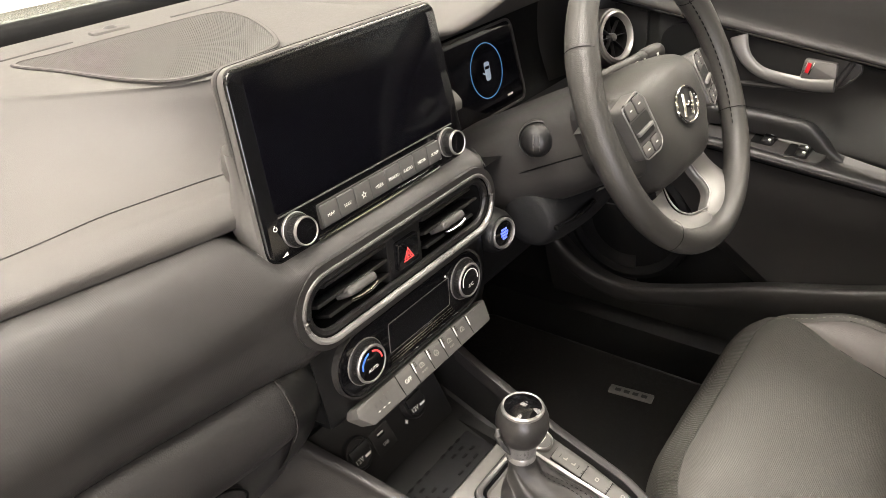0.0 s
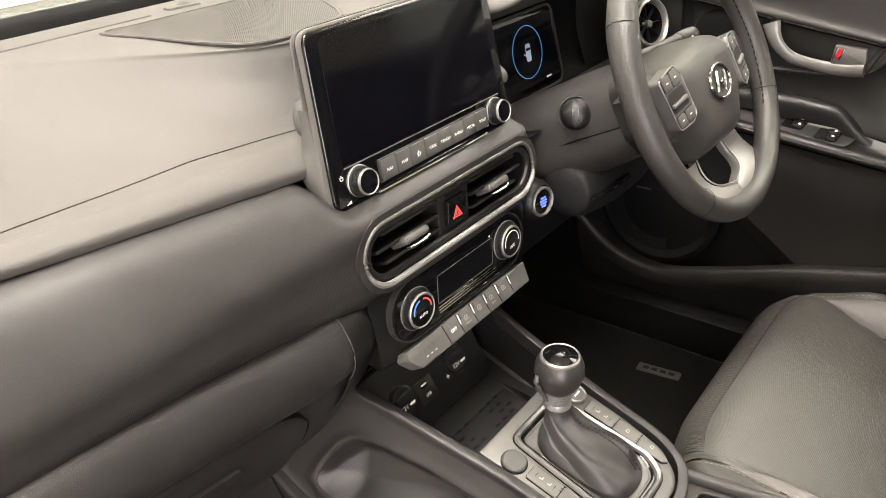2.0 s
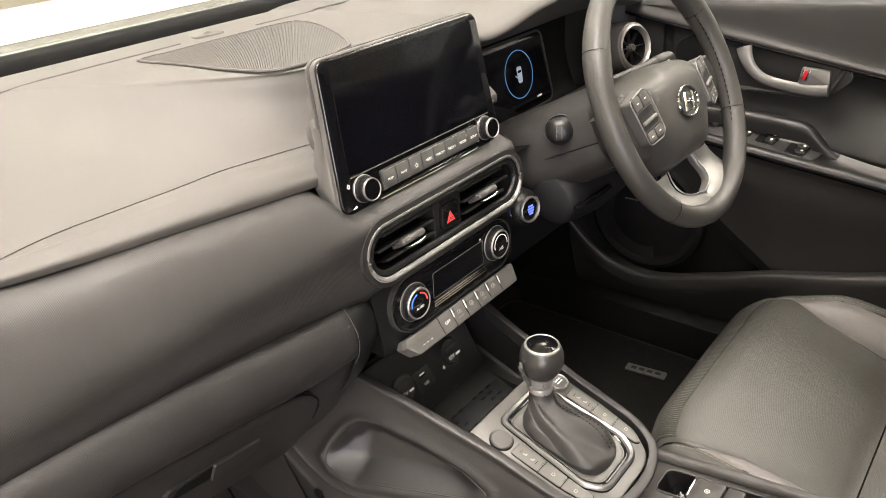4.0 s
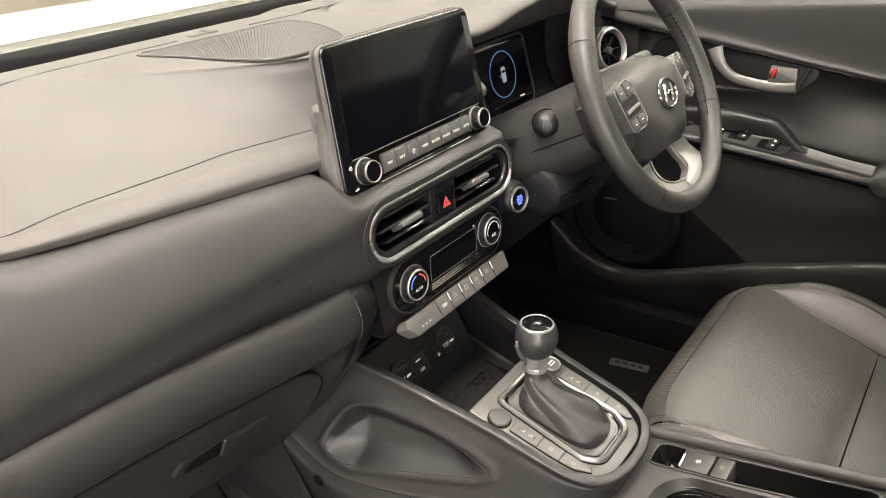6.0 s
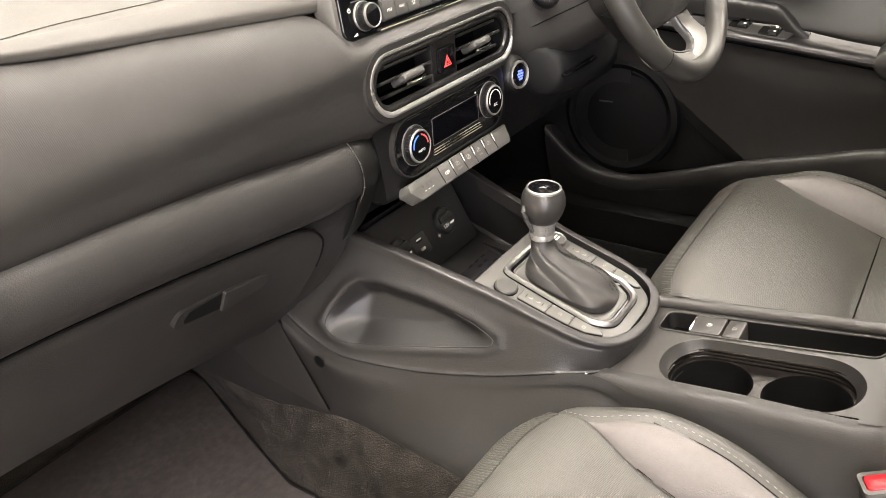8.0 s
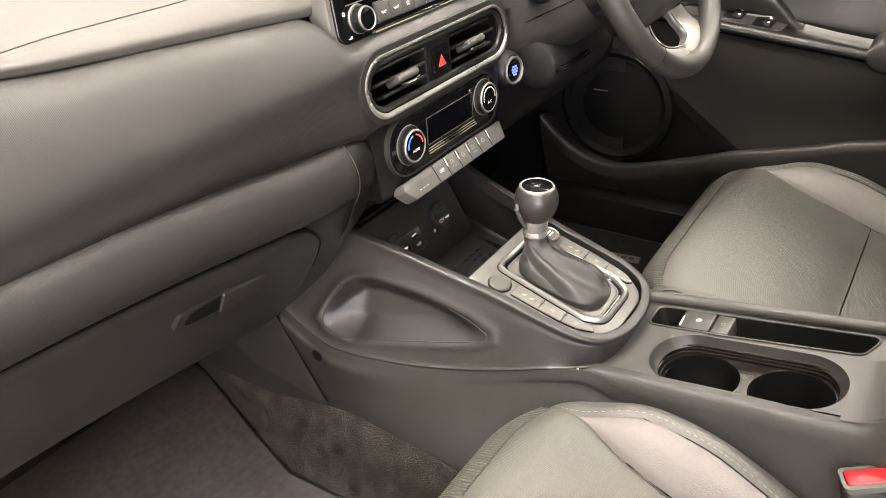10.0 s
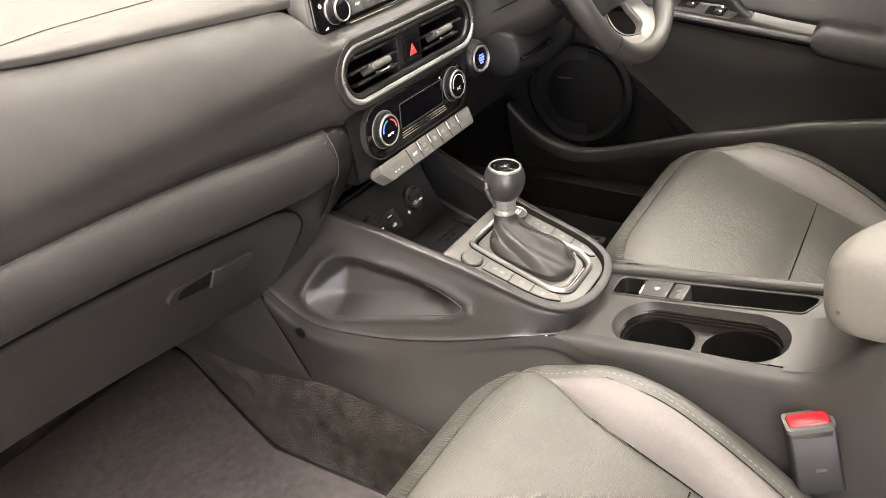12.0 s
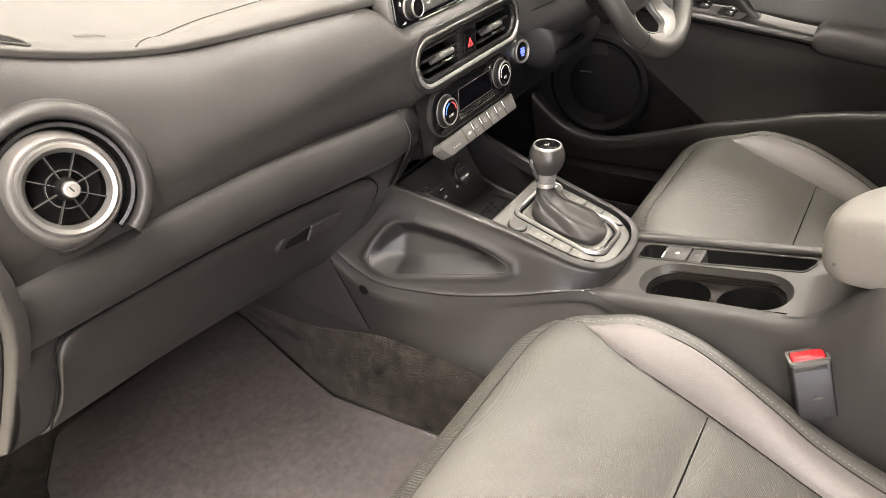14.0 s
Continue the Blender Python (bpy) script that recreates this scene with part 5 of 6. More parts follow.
ux = UF @ Matrix.Translation((-0.016, -0.002, 0)) @ Matrix.Diagonal((0.85, 0.85, 1, 1))
usb = part("usb_port", prism(roundrect(0.036, 0.034, 0.003, 3, 0, 0), ux, -0.002, 0.0012, 0.001), M_dark, sock)
part("usb_mouth", prism(roundrect(0.013, 0.0065, 0.0008, 2, -0.001, 0.008), ux, 0.0, 0.0018), M_void, usb)
part("usb_tongue", block(ux @ Matrix.Translation((-0.001, 0.009, 0.0019)), 0.011, 0.0022, 0.0005), M_white, usb)
letters("word", "USB", ux @ Matrix.Translation((0.0, -0.0075, 0.0012)), 0.0062, M_white, usb)
letters("phone_mark", "+", UF @ Matrix.Translation((0.022, -0.008, 0.0003)), 0.012, M_white, panel)

# ---- shifter ----
part("surround", prism(rounded([(-0.079, 0.096), (-0.076, 0.0), (-0.070, -0.05), (-0.045, -0.084), (0.045, -0.084), (0.070, -0.05), (0.076, 0.0), (0.079, 0.096)], [0.004, 0.03, 0.03, 0.04, 0.04, 0.03, 0.03, 0.004], 6), SF, -0.02, -0.001, 0.003), M_silverpaint, console, "silver-grey shifter surround")
lever = thing("gear_lever", (0, 0.36, 0.62), "automatic gear lever with a leather gaiter and silver collar", "gear lever")
fr_o = rounded([(-0.044, 0.080), (0.044, 0.080), (0.050, -0.045), (0.036, -0.070), (-0.036, -0.070), (-0.050, -0.045)], [0.014, 0.014, 0.022, 0.03, 0.03, 0.022], 6)
fr_i = [(x * 0.86, (y - 0.005) * 0.90 + 0.005) for x, y in fr_o]
bm = bmesh.new()
rr = [[bm.verts.new((*p, z)) for p in o] for o, z in ((fr_o, -0.002), ([(x * 0.985, (y - 0.005) * 0.99 + 0.005) for x, y in fr_o], 0.0035), ([(x * 0.95, (y - 0.005) * 0.965 + 0.005) for x, y in fr_o], 0.0055), ([(x * 0.89, (y - 0.005) * 0.925 + 0.005) for x, y in fr_o], 0.004), (fr_i, -0.003))]
for a, b in zip(rr, rr[1:]):
    for i in range(len(a)):
        bm.faces.new((a[i - 1], a[i], b[i], b[i - 1]))
bm.transform(SF)
part("frame", bm, M_satin, lever, "satin chrome frame")
part("frame_lip", tube([SF @ Vector((x * 0.985, (y - 0.005) * 0.985 + 0.005, -0.0015)) for x, y in fr_i], 0.0026, True, 8), M_gloss, lever)
part("frame_edge", tube([SF @ Vector((x * 1.0, (y - 0.005) * 1.0 + 0.005, 0.0)) for x, y in fr_o], 0.0008, True, 6), M_void, lever)
part("inner_frame", tube([SF @ Vector((x * 0.93, (y - 0.005) * 0.945 + 0.005, -0.0025)) for x, y in fr_i], 0.0026, True, 8), M_shell, lever)
part("frame_floor", prism([(x * 0.99, (y - 0.005) * 0.99 + 0.005) for x, y in fr_i], SF, -0.02, -0.0035), M_void, lever)
# gaiter: rings from the frame up to the stick
ax = [(0.0, 0.005, 0.0, 0.036, 0.058), (0.0, 0.005, 0.005, 0.0365, 0.058), (0.0, 0.008, 0.011, 0.034, 0.055), (0.0, 0.018, 0.018, 0.029, 0.045), (0.0, 0.034, 0.025, 0.0230, 0.031), (0.001, 0.047, 0.030, 0.0172, 0.0192), (0.002, 0.055, 0.036, 0.0148, 0.0152), (0.002, 0.0585, 0.0425, 0.0136, 0.0138), (0.002, 0.060, 0.048, 0.0120, 0.0120)]
rows = []
for k, (cx, cy, cz, rx, ry) in enumerate(ax):
    ring = []
    for i in range(28):
        a = 2 * math.pi * i / 28
        sq = (abs(math.cos(a)) ** 4 + abs(math.sin(a)) ** 4) ** -0.25 if k < 5 else 1.0
        wob = 1 + (0.05 * math.sin(3 * a + k * 1.3) + 0.03 * math.sin(5 * a - k * 2.1)) * (1 if 1 < k < 6 else 0)
        z = cz + (0.003 * math.sin(4 * a + k * 1.7) if 1 < k < 6 else 0)
        ring.append(tuple(SF @ Vector((cx + rx * sq * wob * math.cos(a), cy + ry * (0.5 * sq + 0.5) * wob * math.sin(a), z))))
    rows.append(ring)
gaiter_bm = loft(rows, 5, 3, True)
gaiter_tree = tree_of(gaiter_bm)
part("gaiter", gaiter_bm, M_boot, lever, "folded black leather gaiter", 80)
for off in (-0.0035, 0.0035):
    pts = []
    for x, y in ((0.006, 0.034), (0.010, 0.022), (0.014, 0.008), (0.017, -0.008), (0.018, -0.024), (0.017, -0.038), (0.015, -0.048)):
        hit = gaiter_tree.ray_cast(SF @ Vector((x + off, y, 0.2)), SF.to_3x3() @ Vector((0, 0, -1)))[0]
        if hit:
            pts.append(hit + SF.to_3x3() @ Vector((0, 0, 0.0004)))
    part("stitching", stitches(pts, 0.0026, 0.0022, 0.00045), M_void, lever)
KM = Matrix.Translation((0.006, 0.374, 0.680)) @ pose(0, 0, 0, 3, 2, 0)
part("collar", lathe([(0.0140, -0.0085), (0.0152, -0.0070), (0.0150, -0.0015), (0.0144, -0.0005), (0.0150, 0.0005), (0.0153, 0.008), (0.0166, 0.016), (0.0192, 0.0215)], KM, 36), M_collar, lever, "satin silver collar")
bm = lathe([(0.0158, 0.0140), (0.0202, 0.0190), (0.0238, 0.0265), (0.0262, 0.036), (0.0260, 0.044), (0.0238, 0.0510), (0.0205, 0.0555)], KM, 36)
part("knob", bm, M_knob, lever, "dark satin rounded knob")
part("knob_ring", lathe([(0.0212, 0.0540), (0.0210, 0.0570), (0.0194, 0.0584), (0.0178, 0.0576)], KM, 36), M_satin, lever, "satin ring round the cap")
part("knob_cap", lathe([(0.0182, 0.0578), (0.013, 0.0600), (0.008, 0.0613), (0, 0.0617)], KM, 32), M_gloss, lever, "glossy black cap")
part("trigger", tube([KM @ Vector(p) for p in ((-0.0250, 0.012, 0.041), (-0.0272, 0.011, 0.035), (-0.0256, 0.009, 0.026), (-0.0190, 0.006, 0.013), (-0.0150, 0.004, 0.004))], [0.0020, 0.0032, 0.0032, 0.0024, 0.0012], seg=10), M_btn, lever, "grey release trigger")

# keys either side of the gaiter
def keybank(side, name):
    th = thing(name, SF @ Vector((side * 0.06, 0, 0)), "row of grey seat heating and camera keys by the shifter", "key row")

    def turned(o):
        o = [(side * x, y) for x, y in o]
        return o[::-1] if side > 0 else o
    bank = [(0.0508, 0.041), (0.0698, 0.041), (0.0690, -0.020), (0.0655, -0.046), (0.056, -0.0645), (0.0505, -0.058)]
    part("bank_well", prism(rounded(turned([(x + (0.0007 if x > 0.06 else -0.0007), y + (0.0007 if y > 0 else -0.0007)) for x, y in bank]), 0.004, 4), SF, -0.004, 0.0002), M_void, th)
    cuts = [0.041, 0.004, -0.026, -0.0645]
    for i in range(3):
        y0, y1 = cuts[i] - (0.0004 if i else 0), cuts[i + 1] + (0.0004 if i < 2 else 0)
        if i < 2:
            o = [(0.0508, y0), (0.0698 - 0.0003 * i, y0), (0.0696 - 0.0010 * i, y1), (0.0508, y1)]
        else:
            o = [(0.0508, y0), (0.0685, y0), (0.0655, -0.046), (0.056, -0.0640), (0.0505, -0.058)]
        key = part("key", prism(rounded(turned(o), 0.002, 3), SF, -0.004, 0.0014, 0.0006), M_key, th)
        m = SF @ Matrix.Translation((side * 0.0602, (y0 + y1) / 2 + (0.004 if i == 2 else 0), 0.0015))
        if i == 0:
            for q in (-0.005, 0.005):
                part("seat_mark", prism(rounded([(-0.0015, -0.0022), (0.0022, -0.0022), (0.0022, -0.0008), (0.0, -0.0008), (-0.0006, 0.0022), (-0.0020, 0.0022)], 0.0004, 2), m @ Matrix.Translation((0, q, 0)), -0.0002, 0.0003), M_thread, key)
            for q in (-0.011, 0.011):
                for e in (-0.002, 0.0, 0.002):
                    part("lamp_dot", block(m @ Matrix.Translation((e, q, 0)), 0.0009, 0.0009, 0.0003), M_void, key)
        else:
            part("key_mark", frame_ring(roundrect(0.0045, 0.0040, 0.001, 2), roundrect(0.0030, 0.0026, 0.0006, 2), m, -0.0002, 0.0003), M_thread, key)
        if i < 2:
            for q in (0.0025, 0.0060):
                part("lamp_bar", block(SF @ Matrix.Translation((side * (0.0530 + q), y1, 0.0015)), 0.0006, 0.0044, 0.0004), M_seam, key)


keybank(-1, "key_bank")
keybank(1, "key_bank")
rb = thing("round_button", SF @ Vector((-0.064, 0.060, 0)), "blank round grey button beside the shifter", "button")
part("cap", lathe([(0.0135, -0.004), (0.0135, 0.002), (0.012, 0.0035), (0.0, 0.0042)], SF @ Matrix.Translation((-0.063, 0.060, 0)), 32), M_btn, rb)
part("gap", lathe([(0.0148, -0.003), (0.0148, 0.0002), (0.0134, 0.0002)], SF @ Matrix.Translation((-0.063, 0.060, 0)), 32), M_void, rb)
db = thing("drive_mode_button", SF @ Vector((0.062, 0.060, 0)), "round drive mode button with a satin rim", "button")
dm = SF @ Matrix.Translation((0.062, 0.060, 0))
part("rim", lathe([(0.0135, -0.003), (0.0135, 0.004), (0.0122, 0.0052), (0.011, 0.004)], dm, 30), M_satin, db)
dcap = part("cap", lathe([(0.0112, 0.0035), (0.0, 0.0048)], dm, 28), M_btn, db)
part("word_bar", block(dm @ Matrix.Translation((0, 0.002, 0.0046)), 0.010, 0.0018, 0.0005), M_white, dcap)
part("word_bar", block(dm @ Matrix.Translation((0, -0.002, 0.0046)), 0.010, 0.0018, 0.0005), M_white, dcap)

# ---- steering wheel and column ----
WT = 24.4
WC = Vector((0.3315, 0.3685, 0.9447))
WF = face(WC, WT)
wheel = thing("steering_wheel", WC, "leather steering wheel with silver lower spoke trim", "steering wheel")
R = 0.1653
bm = bmesh.new()
ringpts = []
for i in range(96):
    a = 2 * math.pi * i / 96
    ringpts.append(WF @ Vector((R * math.cos(a), R * math.sin(a), 0)))
radii = []
for i in range(96):
    a = math.degrees(2 * math.pi * i / 96)
    thick = 0.0143
    for g in (30, 150):
        d = abs((a - g + 180) % 360 - 180)
        thick += 0.0016 * max(0, 1 - d / 18)
    radii.append(thick)
rim = part("rim", tube(ringpts, radii, True, 16, 1.12, up=WF.to_3x3() @ Vector((0, 0, 1))), M_wheel, wheel, "dark leather rim", 80)
for g in (32, 148, 228, 336):
    a = radians(g)
    m = WF @ Matrix.Rotation(a, 4, "Z") @ Matrix.Translation((R, 0, 0)) @ pose(0, 0, 0, 90, 0, 0)
    part("rim_seam", lathe([(0.0170, -0.0005), (0.0174, 0.0), (0.0170, 0.0005)], m, 24), M_void, rim)
for g0, g1 in ((-32, 35), (145, 212)):
    pts = [WF @ Vector(((R - 0.0155) * math.cos(radians(g0 + (g1 - g0) * k / 24)), (R - 0.0155) * math.sin(radians(g0 + (g1 - g0) * k / 24)), 0.004)) for k in range(25)]
    part("rim_stitching", stitches(pts, 0.005, 0.003, 0.0008), M_void, rim)
# airbag pad: domed plate
def dome(outline, m, z0, z1, steps=7):
    bm = bmesh.new()
    cx = sum(p[0] for p in outline) / len(outline)
    cy = sum(p[1] for p in outline) / len(outline)
    rings = []
    for s in range(steps + 1):
        a = math.pi / 2 * s / steps
        k, z = math.cos(a) ** 0.42 if s < steps else 0.0, z0 + (z1 - z0) * math.sin(a)
        if s == steps:
            break
        rings.append([bm.verts.new((cx + (x - cx) * k, cy + (y - cy) * k, z)) for x, y in outline])
    for a, b in zip(rings, rings[1:]):
        for i in range(len(a)):
            bm.faces.new((a[i - 1], a[i], b[i], b[i - 1]))
    bm.faces.new(rings[-1])
    bm.transform(m)
    return bm


pad_o = rounded([(-0.100, 0.036), (0.0, 0.048), (0.100, 0.036), (0.100, -0.034), (0.058, -0.094), (-0.058, -0.094), (-0.100, -0.034)], [0.03, 0.3, 0.03, 0.03, 0.035, 0.035, 0.03], 7)
part("airbag_pad", dome(pad_o, WF, -0.048, 0.013, 16), M_wheel, wheel, "dark domed airbag pad", 80)
part("hub_back", prism([(x * 0.97, y * 0.97) for x, y in pad_o], WF, -0.07, -0.026, 0.004), M_dark, wheel)
EM = WF @ Matrix.Translation((0.002, -0.016, 0.0128)) @ Matrix.Diagonal((1.15, 1.2, 1.2, 1))
part("badge_ring", tube([EM @ Vector((0.0235 * math.cos(2 * math.pi * k / 40), 0.0165 * math.sin(2 * math.pi * k / 40), 0.002)) for k in range(40)], 0.0018, True, 8), M_chrome, wheel, "chrome oval badge")
part("badge_plate", prism([(0.0225 * math.cos(2 * math.pi * k / 40), 0.0155 * math.sin(2 * math.pi * k / 40)) for k in range(40)], EM, -0.003, 0.001), M_wheel, wheel)
for pts in (((-0.0125, -0.0085, 0.002), (-0.0095, 0.0, 0.0028), (-0.0035, 0.0105, 0.002)), ((0.0035, -0.0105, 0.002), (0.0095, 0.0, 0.0028), (0.0125, 0.0085, 0.002)), ((-0.0085, 0.002, 0.002), (-0.002, -0.001, 0.0028), (0.002, 0.001, 0.0028), (0.0085, -0.002, 0.002))):
    part("badge_bar", tube([EM @ Vector(p) for p in spline(pts, 5)], 0.0021, seg=8), M_chrome, wheel)
part("pad_mark", block(WF @ Matrix.Translation((0.030, -0.060, 0.0066)), 0.012, 0.0025, 0.001), M_trim, wheel)
# side spokes with keys
for s in (-1, 1):
    rows = []
    for x, yt, yb, z in ((0.085, 0.030, -0.062, -0.008), (0.105, 0.027, -0.058, -0.012), (0.130, 0.022, -0.050, -0.014), (0.150, 0.020, -0.044, -0.010), (0.166, 0.020, -0.042, -0.004)):
        rows.append([tuple(WF @ Vector((s * x, y, zz))) for y, zz in ((yt, z - 0.022), (yt - 0.003, z - 0.008), (yt - 0.014, z - 0.001), ((yt + yb) / 2, z), (yb + 0.014, z - 0.001), (yb + 0.003, z - 0.008), (yb, z - 0.022))])
    spoke = part("side_spoke", loft(rows, 4, 4), M_wheel, wheel, "", 70)
    m = WF @ pose(s * 0.0920, -0.006, 0.0055, 0, 9 * s, 9) @ Matrix.Diagonal((1.12, 1.08, 1, 1))
    pod_o = rounded([(-0.017, 0.027), (0.012, 0.031), (0.019, 0.020), (0.019, -0.026), (0.010, -0.032), (-0.015, -0.030)] if s < 0 else [(-0.012, 0.031), (0.017, 0.027), (0.015, -0.030), (-0.010, -0.032), (-0.019, -0.026), (-0.019, 0.020)], 0.006)
    podk = part("key_pod", prism(pod_o, m, -0.016, 0.001, 0.002), M_shell, spoke, "silver-grey key pod")
    part("pod_edge", tube([m @ Vector((x, y, 0.0006)) for x, y in pod_o], 0.0009, True, 6), M_satin, podk)
    for y, h in ((0.020, 0.016), (-0.022, 0.013)):
        for x in (-0.0075, 0.0075):
            key = part("key", prism(roundrect(0.0135, h, 0.002, 2, x, y), m, 0.0, 0.0026, 0.0010), M_shell, podk)
            part("key_mark", block(m @ Matrix.Translation((x, y, 0.0027)), 0.0036, 0.0011, 0.0003), M_white, key)
            part("key_gap", frame_ring(roundrect(0.0147, h + 0.0012, 0.002, 2, x, y), roundrect(0.0135, h, 0.002, 2, x, y), m, 0.0, 0.0013), M_void, podk)
    part("roller_well", prism(roundrect(0.029, 0.022, 0.003, 3, 0.0, -0.001), m, 0.0, 0.0014), M_dark, podk)
    part("roller", block(m @ Matrix.Translation((0.0, -0.004, 0.0025)), 0.026, 0.004, 0.004, 0.0012), M_satin, podk, "satin toggle bar")
# forked lower spoke
for s in (-1, 1):
    rows = []
    for y, x0, x1, z in ((-0.092, 0.040, 0.088, -0.024), (-0.108, 0.043, 0.094, -0.022), (-0.122, 0.042, 0.098, -0.016), (-0.133, 0.030, 0.098, -0.009), (-0.142, 0.0, 0.094, -0.004), (-0.154, 0.0, 0.082, 0.001), (-0.168, 0.0, 0.060, 0.003)):
        rows.append([tuple(WF @ Vector((s * x, y, zz))) for x, zz in ((x0, z - 0.012), (x0 + 0.002, z - 0.001), ((x0 + x1) / 2, z + 0.003), (x1 - 0.003, z - 0.001), (x1, z - 0.012))])
    part("lower_spoke", loft(rows, 5, 4), M_grip, wheel, "satin silver lower spoke", 70)
    edge = [WF @ Vector((s * x, y, z)) for x, y, z in ((0.040, -0.092, -0.024), (0.043, -0.108, -0.021), (0.042, -0.122, -0.015), (0.030, -0.132, -0.009), (0.0, -0.139, -0.004))]
    part("spoke_edge", tube(spline(edge, 5), 0.0010, seg=6), M_satin, wheel)

col = thing("steering_column", (0.348, 0.5, 0.85), "dark grey plastic steering column shroud", "steering column")
rows = []
for d, w, hh, lift in ((0.040, 0.056, 0.046, 0.006), (0.055, 0.068, 0.054, 0.006), (0.10, 0.078, 0.060, 0.004), (0.16, 0.084, 0.063, 0.002), (0.24, 0.088, 0.064, 0.0), (0.32, 0.088, 0.064, 0.0)):
    ring = []
    for i in range(20):
        a = 2 * math.pi * i / 20
        sq = (abs(math.cos(a)) ** 3.2 + abs(math.sin(a)) ** 3.2) ** (-1 / 3.2)
        ring.append(tuple(WF @ Vector((w * sq * math.cos(a), -0.018 + lift + hh * sq * math.sin(a), -d))))
    rows.append(ring)
part("shroud", capped(loft(rows, 4, 2, True)), M_trim, col, "", 60)
part("shell_seam", tube(spline([tuple(WF @ Vector((-0.084, -0.020, -d))) for d in (0.05, 0.09, 0.14, 0.2)], 4), 0.0009, seg=6), M_void, col)
# lower cover with the release lever
rows = []
for x, r0 in ((0.234, 0.012), (0.237, 0.032), (0.247, 0.048), (0.29, 0.058), (0.35, 0.063), (0.42, 0.054), (0.46, 0.02)):
    rows.append([(x + 0.010, 0.508 + 0.80 * r0 * math.cos(2 * math.pi * i / 18), 0.792 + 0.80 * r0 * math.sin(2 * math.pi * i / 18)) for i in range(18)])
part("lower_cover", capped(loft(rows, 4, 2, True)), M_rubber, col, "black lower column cover", 70)
part("lever_slot", tube(spline([(0.252, 0.4720, 0.789), (0.275, 0.4635, 0.791), (0.305, 0.4595, 0.793), (0.33, 0.4590, 0.795)], 5), 0.006, seg=8, flat=0.5), M_void, col)
part("release_lever", tube(spline([(0.254, 0.4690, 0.792), (0.277, 0.4595, 0.795), (0.303, 0.4560, 0.7975), (0.325, 0.4565, 0.799)], 5), [0.003] * 6 + [0.0045] * 6 + [0.003] * 4, seg=8, flat=0.6), M_gloss, col, "glossy release lever")
# stalks
stalk = thing("wiper_stalk", (0.24, 0.49, 0.90), "black wiper stalk with a ribbed round end", "stalk")
a, b = Vector((0.33, 0.532, 0.888)), Vector((0.2435, 0.4885, 0.902))
sm = look(a, b) @ pose(0, 0, 0, 180, 0, 0)
L = (b - a).length
part("arm", lathe([(0.009, 0.0), (0.010, L - 0.045), (0.016, L - 0.034), (0.0205, L - 0.024)], sm, 24), M_dark, stalk)
part("dial_ring", lathe([(0.0200, L - 0.026), (0.0225, L - 0.022), (0.0228, L - 0.014), (0.0215, L - 0.011), (0.0198, L - 0.012)], sm, 36), M_dark, stalk, "black outer ring")
part("ring_edge", lathe([(0.0226, L - 0.013), (0.0219, L - 0.0105), (0.0212, L - 0.0112)], sm, 36), M_btn, stalk)
part("end_dial", lathe([(0.0200, L - 0.015), (0.0196, L - 0.007), (0.0178, L - 0.0005), (0.0135, L + 0.0045), (0.007, L + 0.0068), (0.0, L + 0.0074)], sm, 32), M_dark, stalk, "black ribbed end")
for k in range(4):
    x = -0.0105 + 0.007 * k
    arc = []
    for i in range(13):
        q = radians(-75 + 150 * i / 12)
        w = math.sqrt(max(0.0196 ** 2 - x * x, 0))
        arc.append(sm @ Vector((x, w * math.sin(q), L - 0.0125 + math.sqrt(max(0, 1 - (x * x + (w * math.sin(q)) ** 2) / 0.0201 ** 2)) * 0.0202)))
    part("rib", tube(arc, 0.0009, seg=6), M_btn, stalk)
st2 = thing("light_stalk", (0.52, 0.47, 0.98), "grey light stalk with white printed marks", "stalk")
a, b = Vector((0.36, 0.475, 0.940)), Vector((0.522, 0.458, 0.938))
mm = look(a, b) @ pose(0, 0, 0, 180, 0, 0) @ Matrix.Diagonal((1, 1.15, 1, 1))
part("arm", lathe([(0.008, 0), (0.0085, 0.06), (0.0092, 0.118)], mm, 24), M_trim, st2)
part("band", lathe([(0.0095, 0.100), (0.0099, 0.102), (0.0099, 0.116), (0.0095, 0.118)], mm, 24), M_dark, st2)
part("end_grip", lathe([(0.0092, 0.118), (0.0112, 0.121), (0.0118, 0.150), (0.0110, 0.160), (0.0085, 0.1655), (0.0, 0.167)], mm, 28), M_trim, st2)
for d, w in ((0.072, 0.006), (0.088, 0.008), (0.108, 0.004), (0.140, 0.006)):
    p = a.lerp(b, d / 0.164)
    part("print_mark", block(Matrix.Translation(p + Vector((-0.0025, -0.0105 - (0.0015 if d > 0.12 else 0), 0.004))) @ pose(0, 0, 0, 70, 0, 6), w, 0.0035, 0.0012), M_white, st2)

# pedals in the dark
for x, w in ((0.25, 0.09), (0.40, 0.06)):
    ped = thing("pedal", (x, 0.85, 0.45), "black rubber pedal in the dark footwell", "pedal", "pedals")
    part("pad", block(Matrix.Translation((x, 0.84, 0.44)) @ pose(0, 0, 0, 55), w, 0.07, 0.012, 0.004), M_rubber, ped)
    part("arm", tube([(x, 0.85, 0.45), (x, 0.90, 0.55), (x, 0.92, 0.72)], 0.008), M_dark, ped)

# ---- driver's door ----
door = thing("driver_door", (0.72, 0.2, 0.4), "closed dark grey driver's door trim with a satin pull handle", "door")


def belt_z(y):
    """Crease that runs along the door, falling towards the rear."""
    return 0.945 - (0.485 - y) * 0.19


